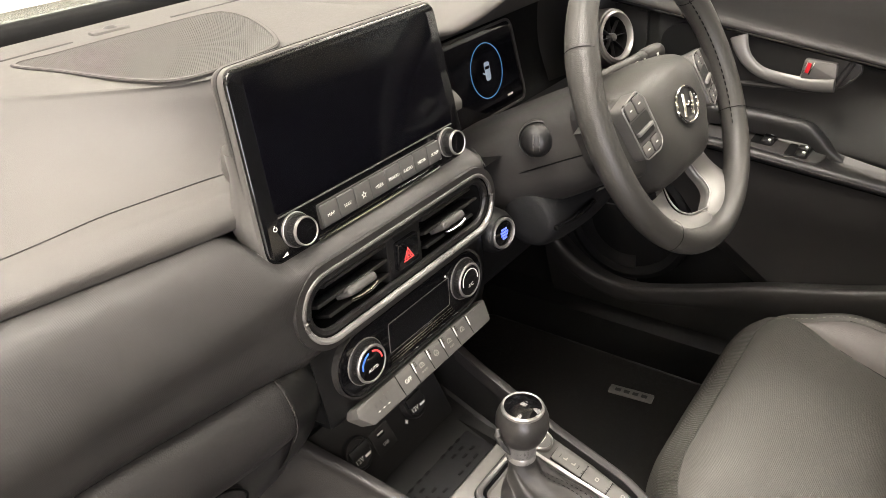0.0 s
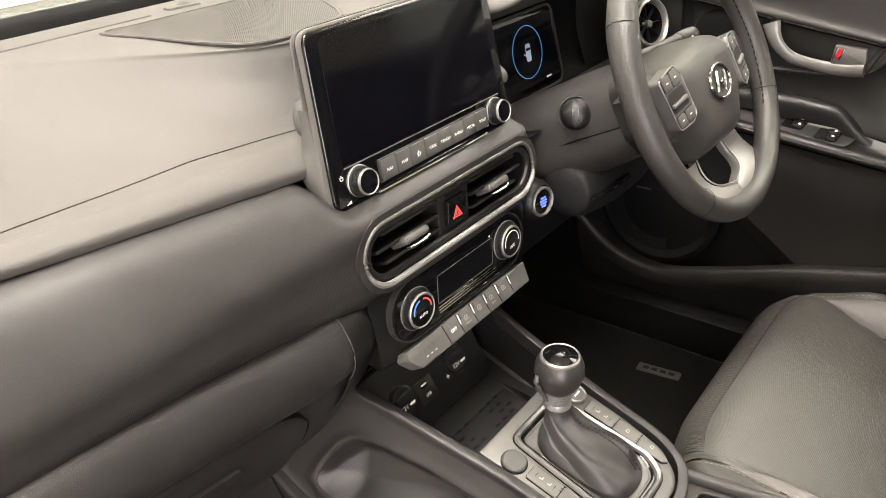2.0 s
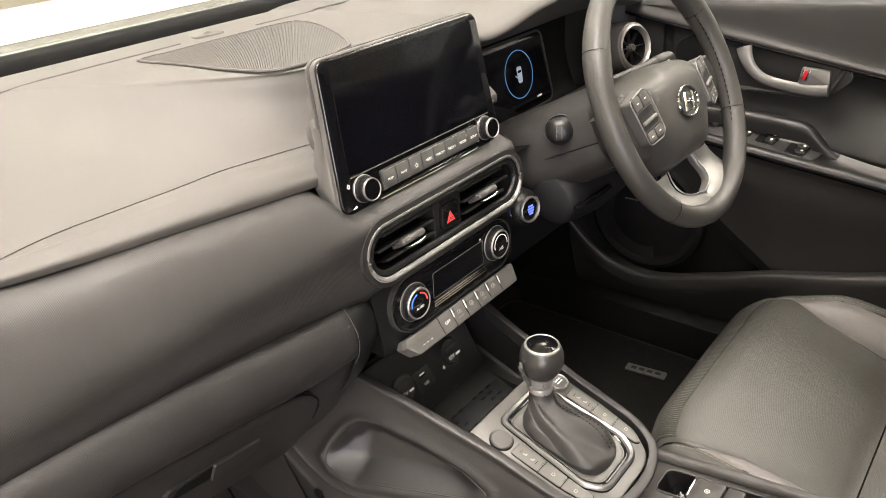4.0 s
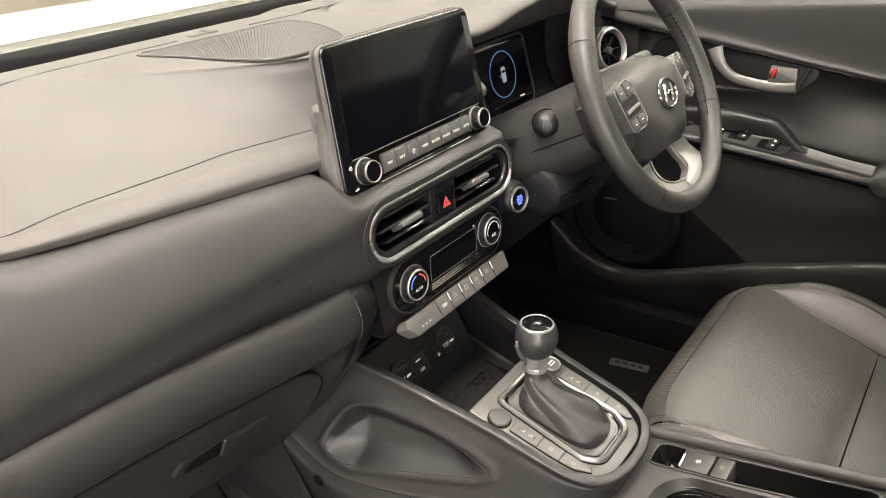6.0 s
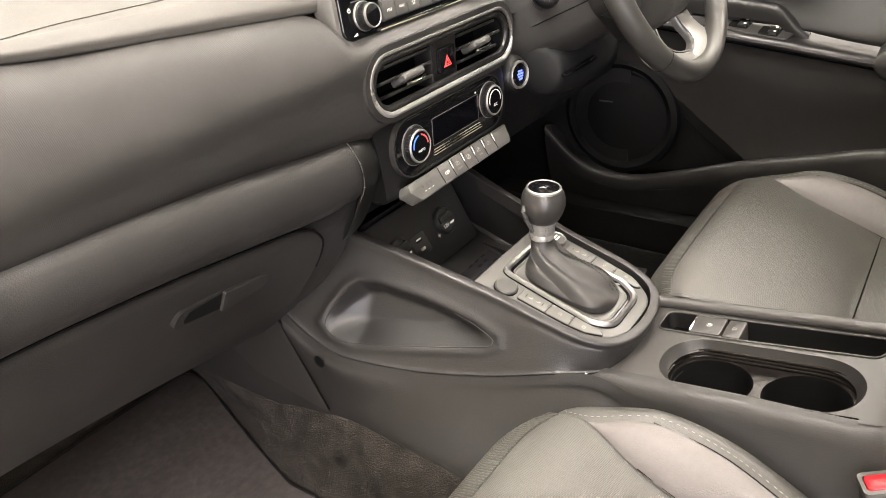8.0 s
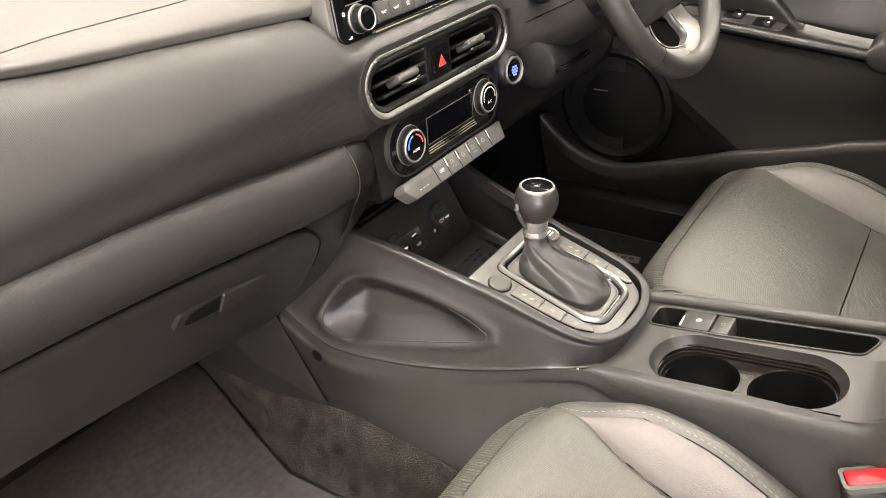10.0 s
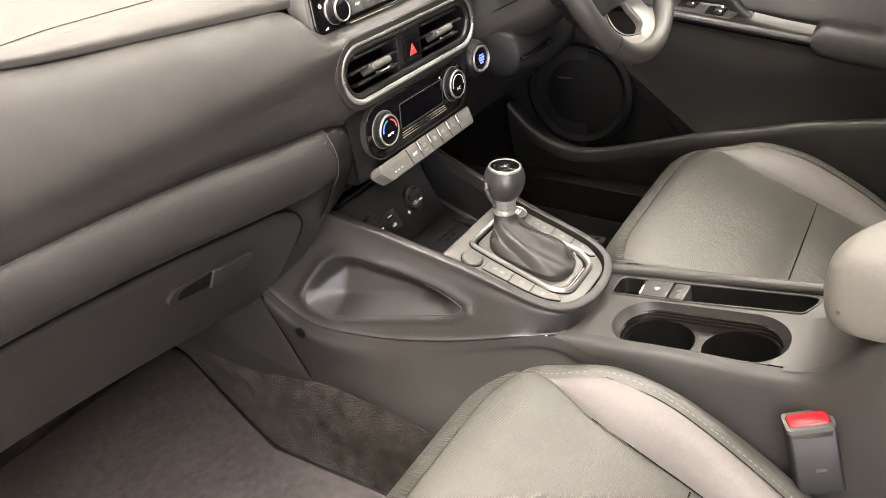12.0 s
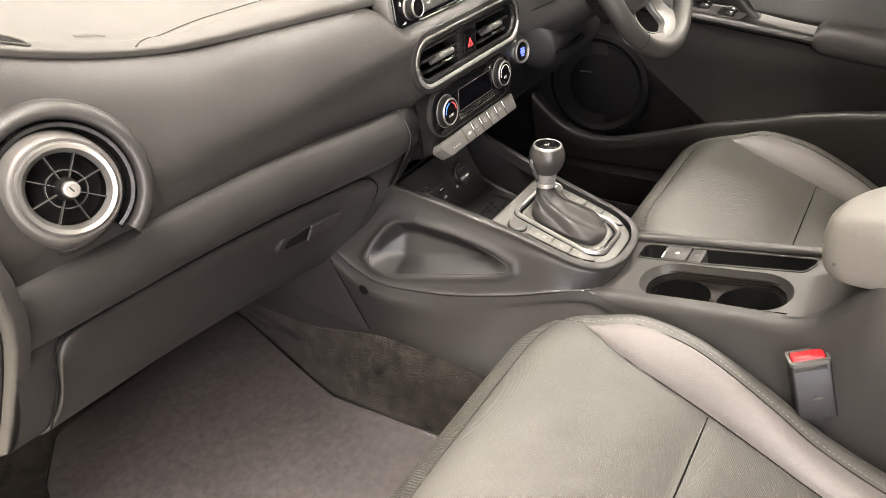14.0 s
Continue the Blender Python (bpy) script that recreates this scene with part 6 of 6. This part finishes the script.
def ledge_z(y):
    return 0.771 - (0.34 - y) * 0.13


def bulge(y):
    """The middle panel swells out behind the switches."""
    k = min(1, max(0, (0.27 - y) / 0.10))
    return 0.022 * k * k * (3 - 2 * k)


Y = (0.66, 0.56, 0.46, 0.36, 0.30, 0.26, 0.22, 0.16, 0.06, -0.1, -0.3, -0.6)
rows = [[(0.735, y, 1.003), (0.722, y, 1.006), (0.705, y, 1.0), (0.697, y, 0.985), (0.698, y, belt_z(y) + 0.02), (0.693, y, belt_z(y) + 0.004), (0.700, y, belt_z(y) - 0.004)] for y in Y]
part("upper_trim", loft(rows, 4, 5), M_band, door, "smooth dark upper door trim", 60)
rows = [[(0.700, y, belt_z(y) - 0.002), (0.712, y, belt_z(y) - 0.02), (0.716, y, 0.84 - 0.02 * (0.4 - y)), (0.712 - bulge(y) * 0.8, y, 0.80 - 0.03 * (0.4 - y)), (0.700 - bulge(y), y, 0.775 - 0.06 * (0.4 - y)), (0.700 - bulge(y), y, ledge_z(y) + 0.002)] for y in Y]
part("middle_panel", loft(rows, 4, 5), M_dark, door, "grained dark middle panel", 60)
part("belt_strip", tube([(0.694, y, belt_z(y) - 0.001) for y in Y], 0.003, seg=8), M_gloss, door, "gloss black strip")

rows = [[(0.712, y, ledge_z(y) - 0.004), (0.69, y, ledge_z(y) - 0.009), (0.668, y, ledge_z(y) - 0.010), (0.656, y, ledge_z(y) - 0.014), (0.653, y, ledge_z(y) - 0.024), (0.662, y, ledge_z(y) - 0.030)] for y in Y]
part("arm_ledge", loft(rows, 4, 5), M_dark, door, "dark ledge that carries the window switches", 60)
part("ledge_strip", tube([(0.6535, y, ledge_z(y) - 0.020) for y in Y], 0.0016, seg=8), M_trim, door)
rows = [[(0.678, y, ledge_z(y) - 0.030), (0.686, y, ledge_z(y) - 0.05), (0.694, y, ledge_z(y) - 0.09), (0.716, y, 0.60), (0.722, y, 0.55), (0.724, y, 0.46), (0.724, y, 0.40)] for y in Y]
# Near-black colour paints the shade low on the door.
part("lower_panel", loft(rows, 4, 5), M_void, door, "recessed lower door panel, its shade put into the colour", 60)
rows = []
for y, zb in ((0.60, 0.668), (0.54, 0.655), (0.48, 0.632), (0.44, 0.605), (0.40, 0.573), (0.35, 0.535), (0.308, 0.503), (0.29, 0.500), (0.20, 0.515), (0.06, 0.56), (-0.1, 0.59), (-0.3, 0.60), (-0.6, 0.61)):
    zt = ledge_z(y) - 0.036
    rows.append([(0.664, y, zt + 0.003), (0.668, y, zt - 0.01), (0.674, y, zt * 0.75 + zb * 0.25), (0.690, y, zt * 0.45 + zb * 0.55), (0.700, y, zt * 0.2 + zb * 0.8), (0.7035, y, zb + 0.006), (0.706, y + 0.003, zb), (0.724, y + 0.035, zb - 0.012)])
part("panel_wing", loft(rows, 4, 4), M_trim, door, "dark grey panel with a slanting front edge", 60)
part("panel_seam", tube([(0.671, y, ledge_z(y) - 0.049 - 0.01 * max(0, 0.4 - y)) for y in Y[2:]], 0.0011, seg=6), M_bolster, door)


def lip(y):
    pts = [(0.72, 0.54), (0.66, 0.485), (0.60, 0.456), (0.53, 0.453), (0.42, 0.484), (0.31, 0.521), (0.07, 0.583), (-0.2, 0.62), (-0.6, 0.64)]
    for (a, za), (b, zb) in zip(pts, pts[1:]):
        if b <= y <= a:
            return za + (zb - za) * (a - y) / (a - b)
    return pts[-1][1]


Y2 = (0.72, 0.66, 0.60, 0.53, 0.42, 0.31, 0.19, 0.07, -0.2, -0.6)
rows = [[(0.70, y, lip(y) - 0.012), (0.672, y, lip(y) - 0.002), (0.660, y, lip(y) + 0.001), (0.652, y, lip(y) - 0.006), (0.652, y, lip(y) - 0.03), (0.665, y, 0.42 + 0.3 * (lip(y) - 0.45)), (0.69, y, 0.36)] for y in Y2]
part("pocket", loft(rows, 5, 5), M_trim, door, "dark lower pocket with a sweeping lip", 60)
# loudspeaker
sp = Matrix.Translation((0.712, 0.57, 0.565)) @ pose(0, 0, 0, 0, -90, 0)
# Ring and mesh are near-black too, with the same shade painted in.
spk = part("speaker_ring", lathe([(0.125, 0.0), (0.122, 0.012), (0.112, 0.018), (0.104, 0.014), (0.098, 0.004)], sp, 48), M_void, door, "round speaker surround, near-black with the footwell's shade")
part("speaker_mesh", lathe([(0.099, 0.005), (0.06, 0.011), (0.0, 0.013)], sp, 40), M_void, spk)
part("speaker_badge", block(sp @ Matrix.Translation((0.03, 0.03, 0.0125)), 0.003, 0.03, 0.001), M_btn, spk)
# armrest pad behind
rows = []
for y, k in ((0.122, 0.5), (0.112, 0.85), (0.09, 1.0), (0.0, 1.0), (-0.2, 1.0), (-0.4, 1.0)):
    z = ledge_z(y) - 0.014
    rows.append([(0.70, y, z + 0.03 * k), (0.67, y, z + 0.034 * k), (0.640, y, z + 0.026 * k), (0.632, y, z + 0.004), (0.638, y, z - 0.022 * k), (0.66, y, z - 0.027 * k), (0.70, y, z - 0.022 * k)])
part("armrest_pad", loft(rows, 5, 5), M_trim, door, "padded dark armrest", 70)
# window switches in their dished pod
lm = Matrix.Translation((0.690, 0.335, ledge_z(0.335) - 0.006)) @ pose(0, 0, 0, 7, -10, 0)
pod = part("switch_pod", prism(rounded([(-0.030, -0.075), (0.016, -0.085), (0.022, 0.15), (-0.024, 0.15)], 0.014, 5), lm, -0.012, 0.002, 0.002), M_trim, door, "grey pod round the window switches")
rows = [[(0.712, y, z - 0.012), (0.706, y, z - 0.001), (0.700, y, z + 0.001), (0.692, y, z - 0.003), (0.689, y, z - 0.012), (0.690, y, z - 0.03)] for y, z in ((0.50, 0.812), (0.42, 0.812), (0.36, 0.809), (0.312, 0.804), (0.285, 0.799), (0.268, 0.786), (0.250, 0.768), (0.232, 0.755))]
part("pod_rim", loft(rows, 4, 4), M_dark, door, "raised rim behind the switches", 70)
for x, y, big in ((0.006, 0.108, False), (0.0, 0.050, False), (0.002, 0.010, True), (-0.010, -0.043, True)):
    w, h = (0.034, 0.036) if big else (0.022, 0.020)
    sw = part("switch_well", prism(rounded([(x - w / 2, y - h / 2 + 0.004), (x + w / 2, y - h / 2), (x + w / 2, y + h / 2 - 0.002), (x - w / 2, y + h / 2)], 0.004, 3), lm, 0.0015, 0.0026), M_void, pod, "black dished switch well")
    for q in ((-0.008, 0.008) if big else (0.0,)):
        s = part("switch", prism(roundrect(0.013, 0.017 if big else 0.012, 0.003, 3, x + q, y - 0.005), lm, 0.002, 0.0075, 0.003), M_dark, sw)
        part("switch_mark", lathe([(0.0026, 0.0), (0.0022, 0.0008), (0.0, 0.0010)], lm @ Matrix.Translation((x + q, y - 0.008, 0.0074)), 12), M_white, s)
# pull handle
hm = Matrix.Translation((0.704, 0.34, 0.895)) @ Matrix(((0, 0, -1, 0), (-1, 0, 0, 0), (0, 1, 0, 0), (0, 0, 0, 1)))
bowl = rounded([(-0.075, 0.040), (0.10, 0.005), (0.112, -0.015), (0.085, -0.042), (0.0, -0.038), (-0.05, -0.02)], 0.016, 6)
part("handle_bowl", prism(bowl, hm, -0.004, 0.0020, 0.001), M_dark, door)
part("bowl_edge", tube([hm @ Vector((x * 0.98, y * 0.98, 0.001)) for x, y in bowl], 0.0015, True, 8), M_trim, door)
path = [(-0.061, 0.028), (-0.055, 0.012), (-0.044, -0.006), (-0.025, -0.022), (0.005, -0.031), (0.045, -0.036), (0.078, -0.034)]
hp = spline([(*p, 0.014 + 0.004 * math.sin(i)) for i, p in enumerate(path)], 5)
wid = [0.0135 - 0.0065 * math.sin(math.pi / 2 * min(1, i / (len(hp) - 1) * 1.6)) + 0.003 * i / (len(hp) - 1) for i in range(len(hp))]
hnd = part("pull_handle", tube([hm @ Vector(p) for p in hp], wid, seg=14, flat=0.5, up=(1, 0, 0)), M_grip, door, "satin silver pull handle")
part("lock_lever", prism(rounded([(0.034, 0.001), (0.077, -0.003), (0.079, -0.026), (0.030, -0.028)], 0.004), hm, 0.004, 0.014, 0.003), M_grip, door, "satin lock lever")
part("lock_red", block(hm @ pose(0.0405, -0.011, 0.0145, 0, 0, -16), 0.0052, 0.015, 0.002, 0.0006), M_red, hnd, "red unlocked mark")
for x in (0.0360, 0.0450):
    part("lock_edge", block(hm @ pose(x, -0.011, 0.0148, 0, 0, -16), 0.0022, 0.019, 0.003, 0.0008), M_chrome, hnd)
lipb = [(-0.19, -0.047), (-0.12, -0.046), (-0.063, -0.0455), (0.002, -0.046), (0.055, -0.046), (0.076, -0.037), (0.089, -0.014), (0.099, 0.006)]
part("bezel_lip", tube([hm @ Vector((*p, 0.003)) for p in spline(lipb, 6)], 0.0042, seg=8), M_trim, door)
part("bezel", prism(rounded(lipb + [(0.10, 0.018), (-0.19, 0.062)], 0.006, 3), hm, -0.006, 0.0006), M_dark, door, "black plastic handle bezel")
part("tweeter_grille", lathe([(0.034, 0.0), (0.033, 0.003), (0.0, 0.006)], hm @ Matrix.Translation((-0.145, 0.010, 0)) @ Matrix.Diagonal((1.2, 0.9, 1, 1)), 28), M_void, door, "black perforated tweeter cover")

# mirror and side glass beyond
bm = loft([[(0.725, 0.62, 1.0), (0.705, 0.45, 1.22), (0.66, 0.2, 1.5)], [(0.725, 0.2, 1.0), (0.705, 0.1, 1.22), (0.66, 0.0, 1.5)], [(0.725, -0.6, 1.0), (0.705, -0.6, 1.22), (0.66, -0.6, 1.5)]], 4, 4, thick=0.003)
sg = single("side_window", bm, M_glass, "clear side window of the driver's door", "window", "structure")
sg.visible_shadow = False
mirror = thing("door_mirror", (0.86, 0.56, 1.02), "white shell of the outside door mirror", "mirror")
rows = [[(x, y0 + 0.075 * math.cos(2 * math.pi * k / 14), z0 + r * math.sin(2 * math.pi * k / 14)) for k in range(14)] for x, y0, z0, r in ((0.79, 0.58, 1.06, 0.01), (0.80, 0.58, 1.063, 0.045), (0.86, 0.585, 1.075, 0.068), (0.95, 0.60, 1.085, 0.072), (1.0, 0.62, 1.085, 0.06), (1.03, 0.63, 1.085, 0.01))]
part("shell", capped(loft(rows, 4, 2, True)), M_paintw, mirror)
part("foot", block(Matrix.Translation((0.775, 0.58, 1.035)), 0.08, 0.05, 0.02, 0.006), M_dark, mirror)

# ---- seats ----
def seat(s, c, dy, dz, name, label):
    """A seat cushion about x = c; s is +1 where the console lies to its right."""
    st = thing(name, (c, 0.0, 0.30), label, "seat", "front seats")

    def P(o, y, z):
        # rounded front corners
        if y > 0.2:
            y -= 0.034 * (max(0, (abs(o) - 0.13) / 0.1)) ** 2 * min(1, (y - 0.2) / 0.1)
        return (c + s * o, y + dy, z + dz)
    Y = (0.322, 0.322, 0.312, 0.292, 0.25, 0.18, 0.12, 0.069, 0.0, -0.05, -0.12, -0.20)
    zc = (0.470, 0.505, 0.536, 0.554, 0.561, 0.544, 0.524, 0.506, 0.484, 0.468, 0.450, 0.436)
    sa = (0.205, 0.206, 0.206, 0.206, 0.204, 0.184, 0.178, 0.174, 0.163, 0.154, 0.142, 0.13)
    sb = (0.206, 0.207, 0.207, 0.207, 0.206, 0.224, 0.222, 0.214, 0.204, 0.196, 0.186, 0.176)
    zb = (0.470, 0.504, 0.535, 0.552, 0.560, 0.572, 0.566, 0.552, 0.520, 0.493, 0.470, 0.455)
    ed = (0.228, 0.234, 0.240, 0.246, 0.254, 0.258, 0.258, 0.254, 0.250, 0.246, 0.240, 0.232)
    ze = (0.455, 0.490, 0.520, 0.536, 0.548, 0.556, 0.552, 0.536, 0.500, 0.470, 0.445, 0.43)
    rows = []
    for y, z, w in zip(Y, zc, sa):
        rows.append([P(-w, y, z), P(-w * 0.93, y, z + 0.006), P(-w * 0.6, y, z + 0.010), P(0, y, z + 0.011), P(w * 0.6, y, z + 0.010), P(w * 0.93, y, z + 0.006), P(w, y, z)])
    bm = loft(rows, 6, 6)
    for v in bm.verts:
        d = v.co.y - dy - 0.066
        edge = max(0.0, 1 - (abs(v.co.x - c) / 0.172) ** 6)
        if 0 <= d < 0.10:
            v.co.z -= 0.016 * edge * (1 - d / 0.10) ** 3
        elif -0.014 < d < 0:
            v.co.z -= 0.016 * edge * (1 + d / 0.014)
    part("cushion", bm, M_perf, st, "finely perforated dark leather cushion", 70)
    rows = [[P(o, 0.322, 0.472), P(o, 0.316, 0.43), P(o, 0.29, 0.37), P(o, 0.22, 0.32)] for o in (-0.235, -0.2, -0.1, 0, 0.1, 0.2, 0.235)]
    part("front_face", loft(rows, 4, 4), M_leather, st, "", 70)
    ribs = bmesh.new()
    for i in range(110):
        o = -0.200 + i * 0.400 / 109
        k = 0.010 * (1 - (abs(o) / 0.206) ** 3)
        join(ribs, tube([P(o, 0.3250, 0.472 + k), P(o, 0.3265, 0.49 + k), P(o, 0.3258, 0.507 + k), P(o, 0.3215, 0.5284 + k), P(o, 0.3125, 0.5455 + k), P(o, 0.302, 0.5552 + k), P(o, 0.288, 0.5595 + k)], 0.0014, seg=5))
    tagged(part("ribbed_edge", ribs, M_perf, st, "fine ribs on the rolled front edge"), kind="stuff")
    for q in (-1, 1):
        ins, wrap, seamb, seama = [], [], [], []
        for i, (y, a, za, b, zz, e, z3) in enumerate(zip(Y, sa, zc, sb, zb, ed, ze)):
            up = 0.012 if i > 4 else 0.0
            if i >= 3:
                ins.append([P(q * a, y, za), P(q * (a + (b - a) * 0.15), y, za + (zz - za) * 0.30 + up * 0.3), P(q * (a + (b - a) * 0.5), y, za + (zz - za) * 0.70 + up * 0.45), P(q * (a + (b - a) * 0.85), y, za + (zz - za) * 0.97 + up * 0.15), P(q * b, y, zz)])
                seamb.append(P(q * b, y, zz + 0.0008))
                seama.append(P(q * a, y, za + 0.0012))
            wrap.append([P(q * b, y, zz), P(q * (b + (e - b) * 0.35), y, zz + 0.004), P(q * (b + (e - b) * 0.75), y, zz * 0.55 + z3 * 0.45 + 0.002), P(q * e, y, z3 - 0.012), P(q * (e + 0.002), y, z3 - 0.045), P(q * (e - 0.004), y, 0.40), P(q * (e - 0.02), y, 0.33)])
        part("bolster_insert", loft(ins, 6, 5), M_bolster, st, "grey leather insert in the side bolster", 70)
        part("bolster", loft(wrap, 6, 5), M_leather, st, "dark leather outer bolster", 70)
        part("piping", tube(spline([(p[0], p[1], p[2] - 0.0002) for p in seamb[2:]], 6), 0.0006, seg=6), M_void, st)
        part("seam", tube(spline(seama[2:], 6), 0.0006, seg=6), M_void, st)
        line = [(p[0] + q * s * 0.006, p[1], p[2] + 0.0022) for p in seamb]
        part("stitching", stitches(line, 0.0032, 0.0026, 0.0004), M_thread, st, "pale grey stitching")
    pts = [P(o, 0.066, 0.5085 + 0.004 * (1 - (o / 0.17) ** 2) - 0.0085 * max(0, 1 - (abs(o) / 0.172) ** 6)) for o in (-0.168, -0.16, -0.14, -0.08, 0, 0.08, 0.14, 0.16, 0.168)]
    part("cross_seam", tube(pts, 0.0012, seg=6), M_void, st)
    part("base", block(Matrix.Translation((c, 0.0, 0.335)), 0.40, 0.44, 0.06, 0.01), M_dark, st)
    return st


seat(1, -0.350, 0.0, 0.0, "front_seat", "grey and black leather passenger seat cushion with ribbed front edge")
seat(-1, 0.355, -0.012, -0.02, "front_seat", "grey and black leather driver's seat cushion beside the door")

# buckle
bk = thing("seat_belt_buckle", (-0.1, -0.02, 0.45), "seat belt buckle with a red release button", "seat belt buckle")
bz = Vector((0.02, 0.28, 0.95)).normalized()
bx = Vector((0.39, -0.92, 0.0))
bx = (bx - bz * bx.dot(bz)).normalized()
by = bz.cross(bx)
bm_ = Matrix.Translation((-0.106, -0.020, 0.581)) @ Matrix((bx, by, bz)).transposed().to_4x4() @ Matrix.Diagonal((0.84, 0.9, 0.84, 1))
body = part("body", prism(rounded([(-0.027, -0.016), (0.027, -0.016), (0.027, 0.016), (-0.027, 0.016)], 0.005), bm_, -0.095, -0.002, 0.003), M_dark, bk)
part("collar", frame_ring(roundrect(0.054, 0.032, 0.006), roundrect(0.046, 0.022, 0.004), bm_, -0.012, 0.002), M_silverpaint, bk)
rd = part("release_button", prism(roundrect(0.045, 0.021, 0.005), bm_, -0.012, 0.004, 0.003), M_red, bk, "bright red release button")
letters("word", "PRESS", bm_ @ Matrix.Translation((0, -0.002, 0.0042)), 0.009, M_red, rd)
part("code_bar", block(bm_ @ Matrix.Translation((0.003, -0.0163, -0.06)), 0.012, 0.001, 0.005), M_btn, body)
part("strap", prism(roundrect(0.032, 0.012, 0.003), bm_, -0.20, -0.09), M_dark, bk)

# ---- floor mats ----
def floor_mat(name, outline, label, z, mat):
    m = thing(name, (outline[0][0], outline[0][1], z), label, "floor mat", "floor mats")
    o = rounded(outline, 0.04, 6)
    part("mat_top", prism(o, Matrix.Translation((0, 0, z)), -0.012, 0.0, 0.004), mat, m)
    part("edging", tube([(x, y, z - 0.002) for x, y in o], 0.0026, True, 8), M_dark, m, "stitched black edging")
    return m


floor_mat("floor_mat", [(-0.69, 0.10), (-0.215, 0.10), (-0.219, 0.47), (-0.229, 0.667), (-0.196, 0.79), (-0.142, 0.97), (-0.14, 1.03), (-0.525, 1.035), (-0.60, 0.945), (-0.66, 0.80)], "grey velour floor mat with stitched edge", 0.312, M_mat)
dmat = floor_mat("floor_mat", [(0.20, 0.18), (0.62, 0.18), (0.62, 0.86), (0.22, 0.86)], "floor mat with a small metal badge, footwell shade in its colour", 0.309, M_matshade)
kp = Matrix.Translation((0.532, 0.476, 0.3105)) @ pose(0, 0, 0, 0, 0, -83)
plate = part("badge_plate", prism(roundrect(0.080, 0.022, 0.003), kp, -0.002, 0.0016, 0.0006), M_grip, dmat, "satin metal badge plate")
for k in range(4):
    part("badge_bar", block(kp @ Matrix.Translation((-0.024 + 0.016 * k, 0, 0.0018)), 0.0105, 0.008, 0.0006), M_dark, plate)
part("mat_clip", lathe([(0.012, 0.0), (0.011, 0.004), (0.0, 0.005)], Matrix.Translation((0.47, 0.36, 0.311)), 20), M_rubber, dmat)
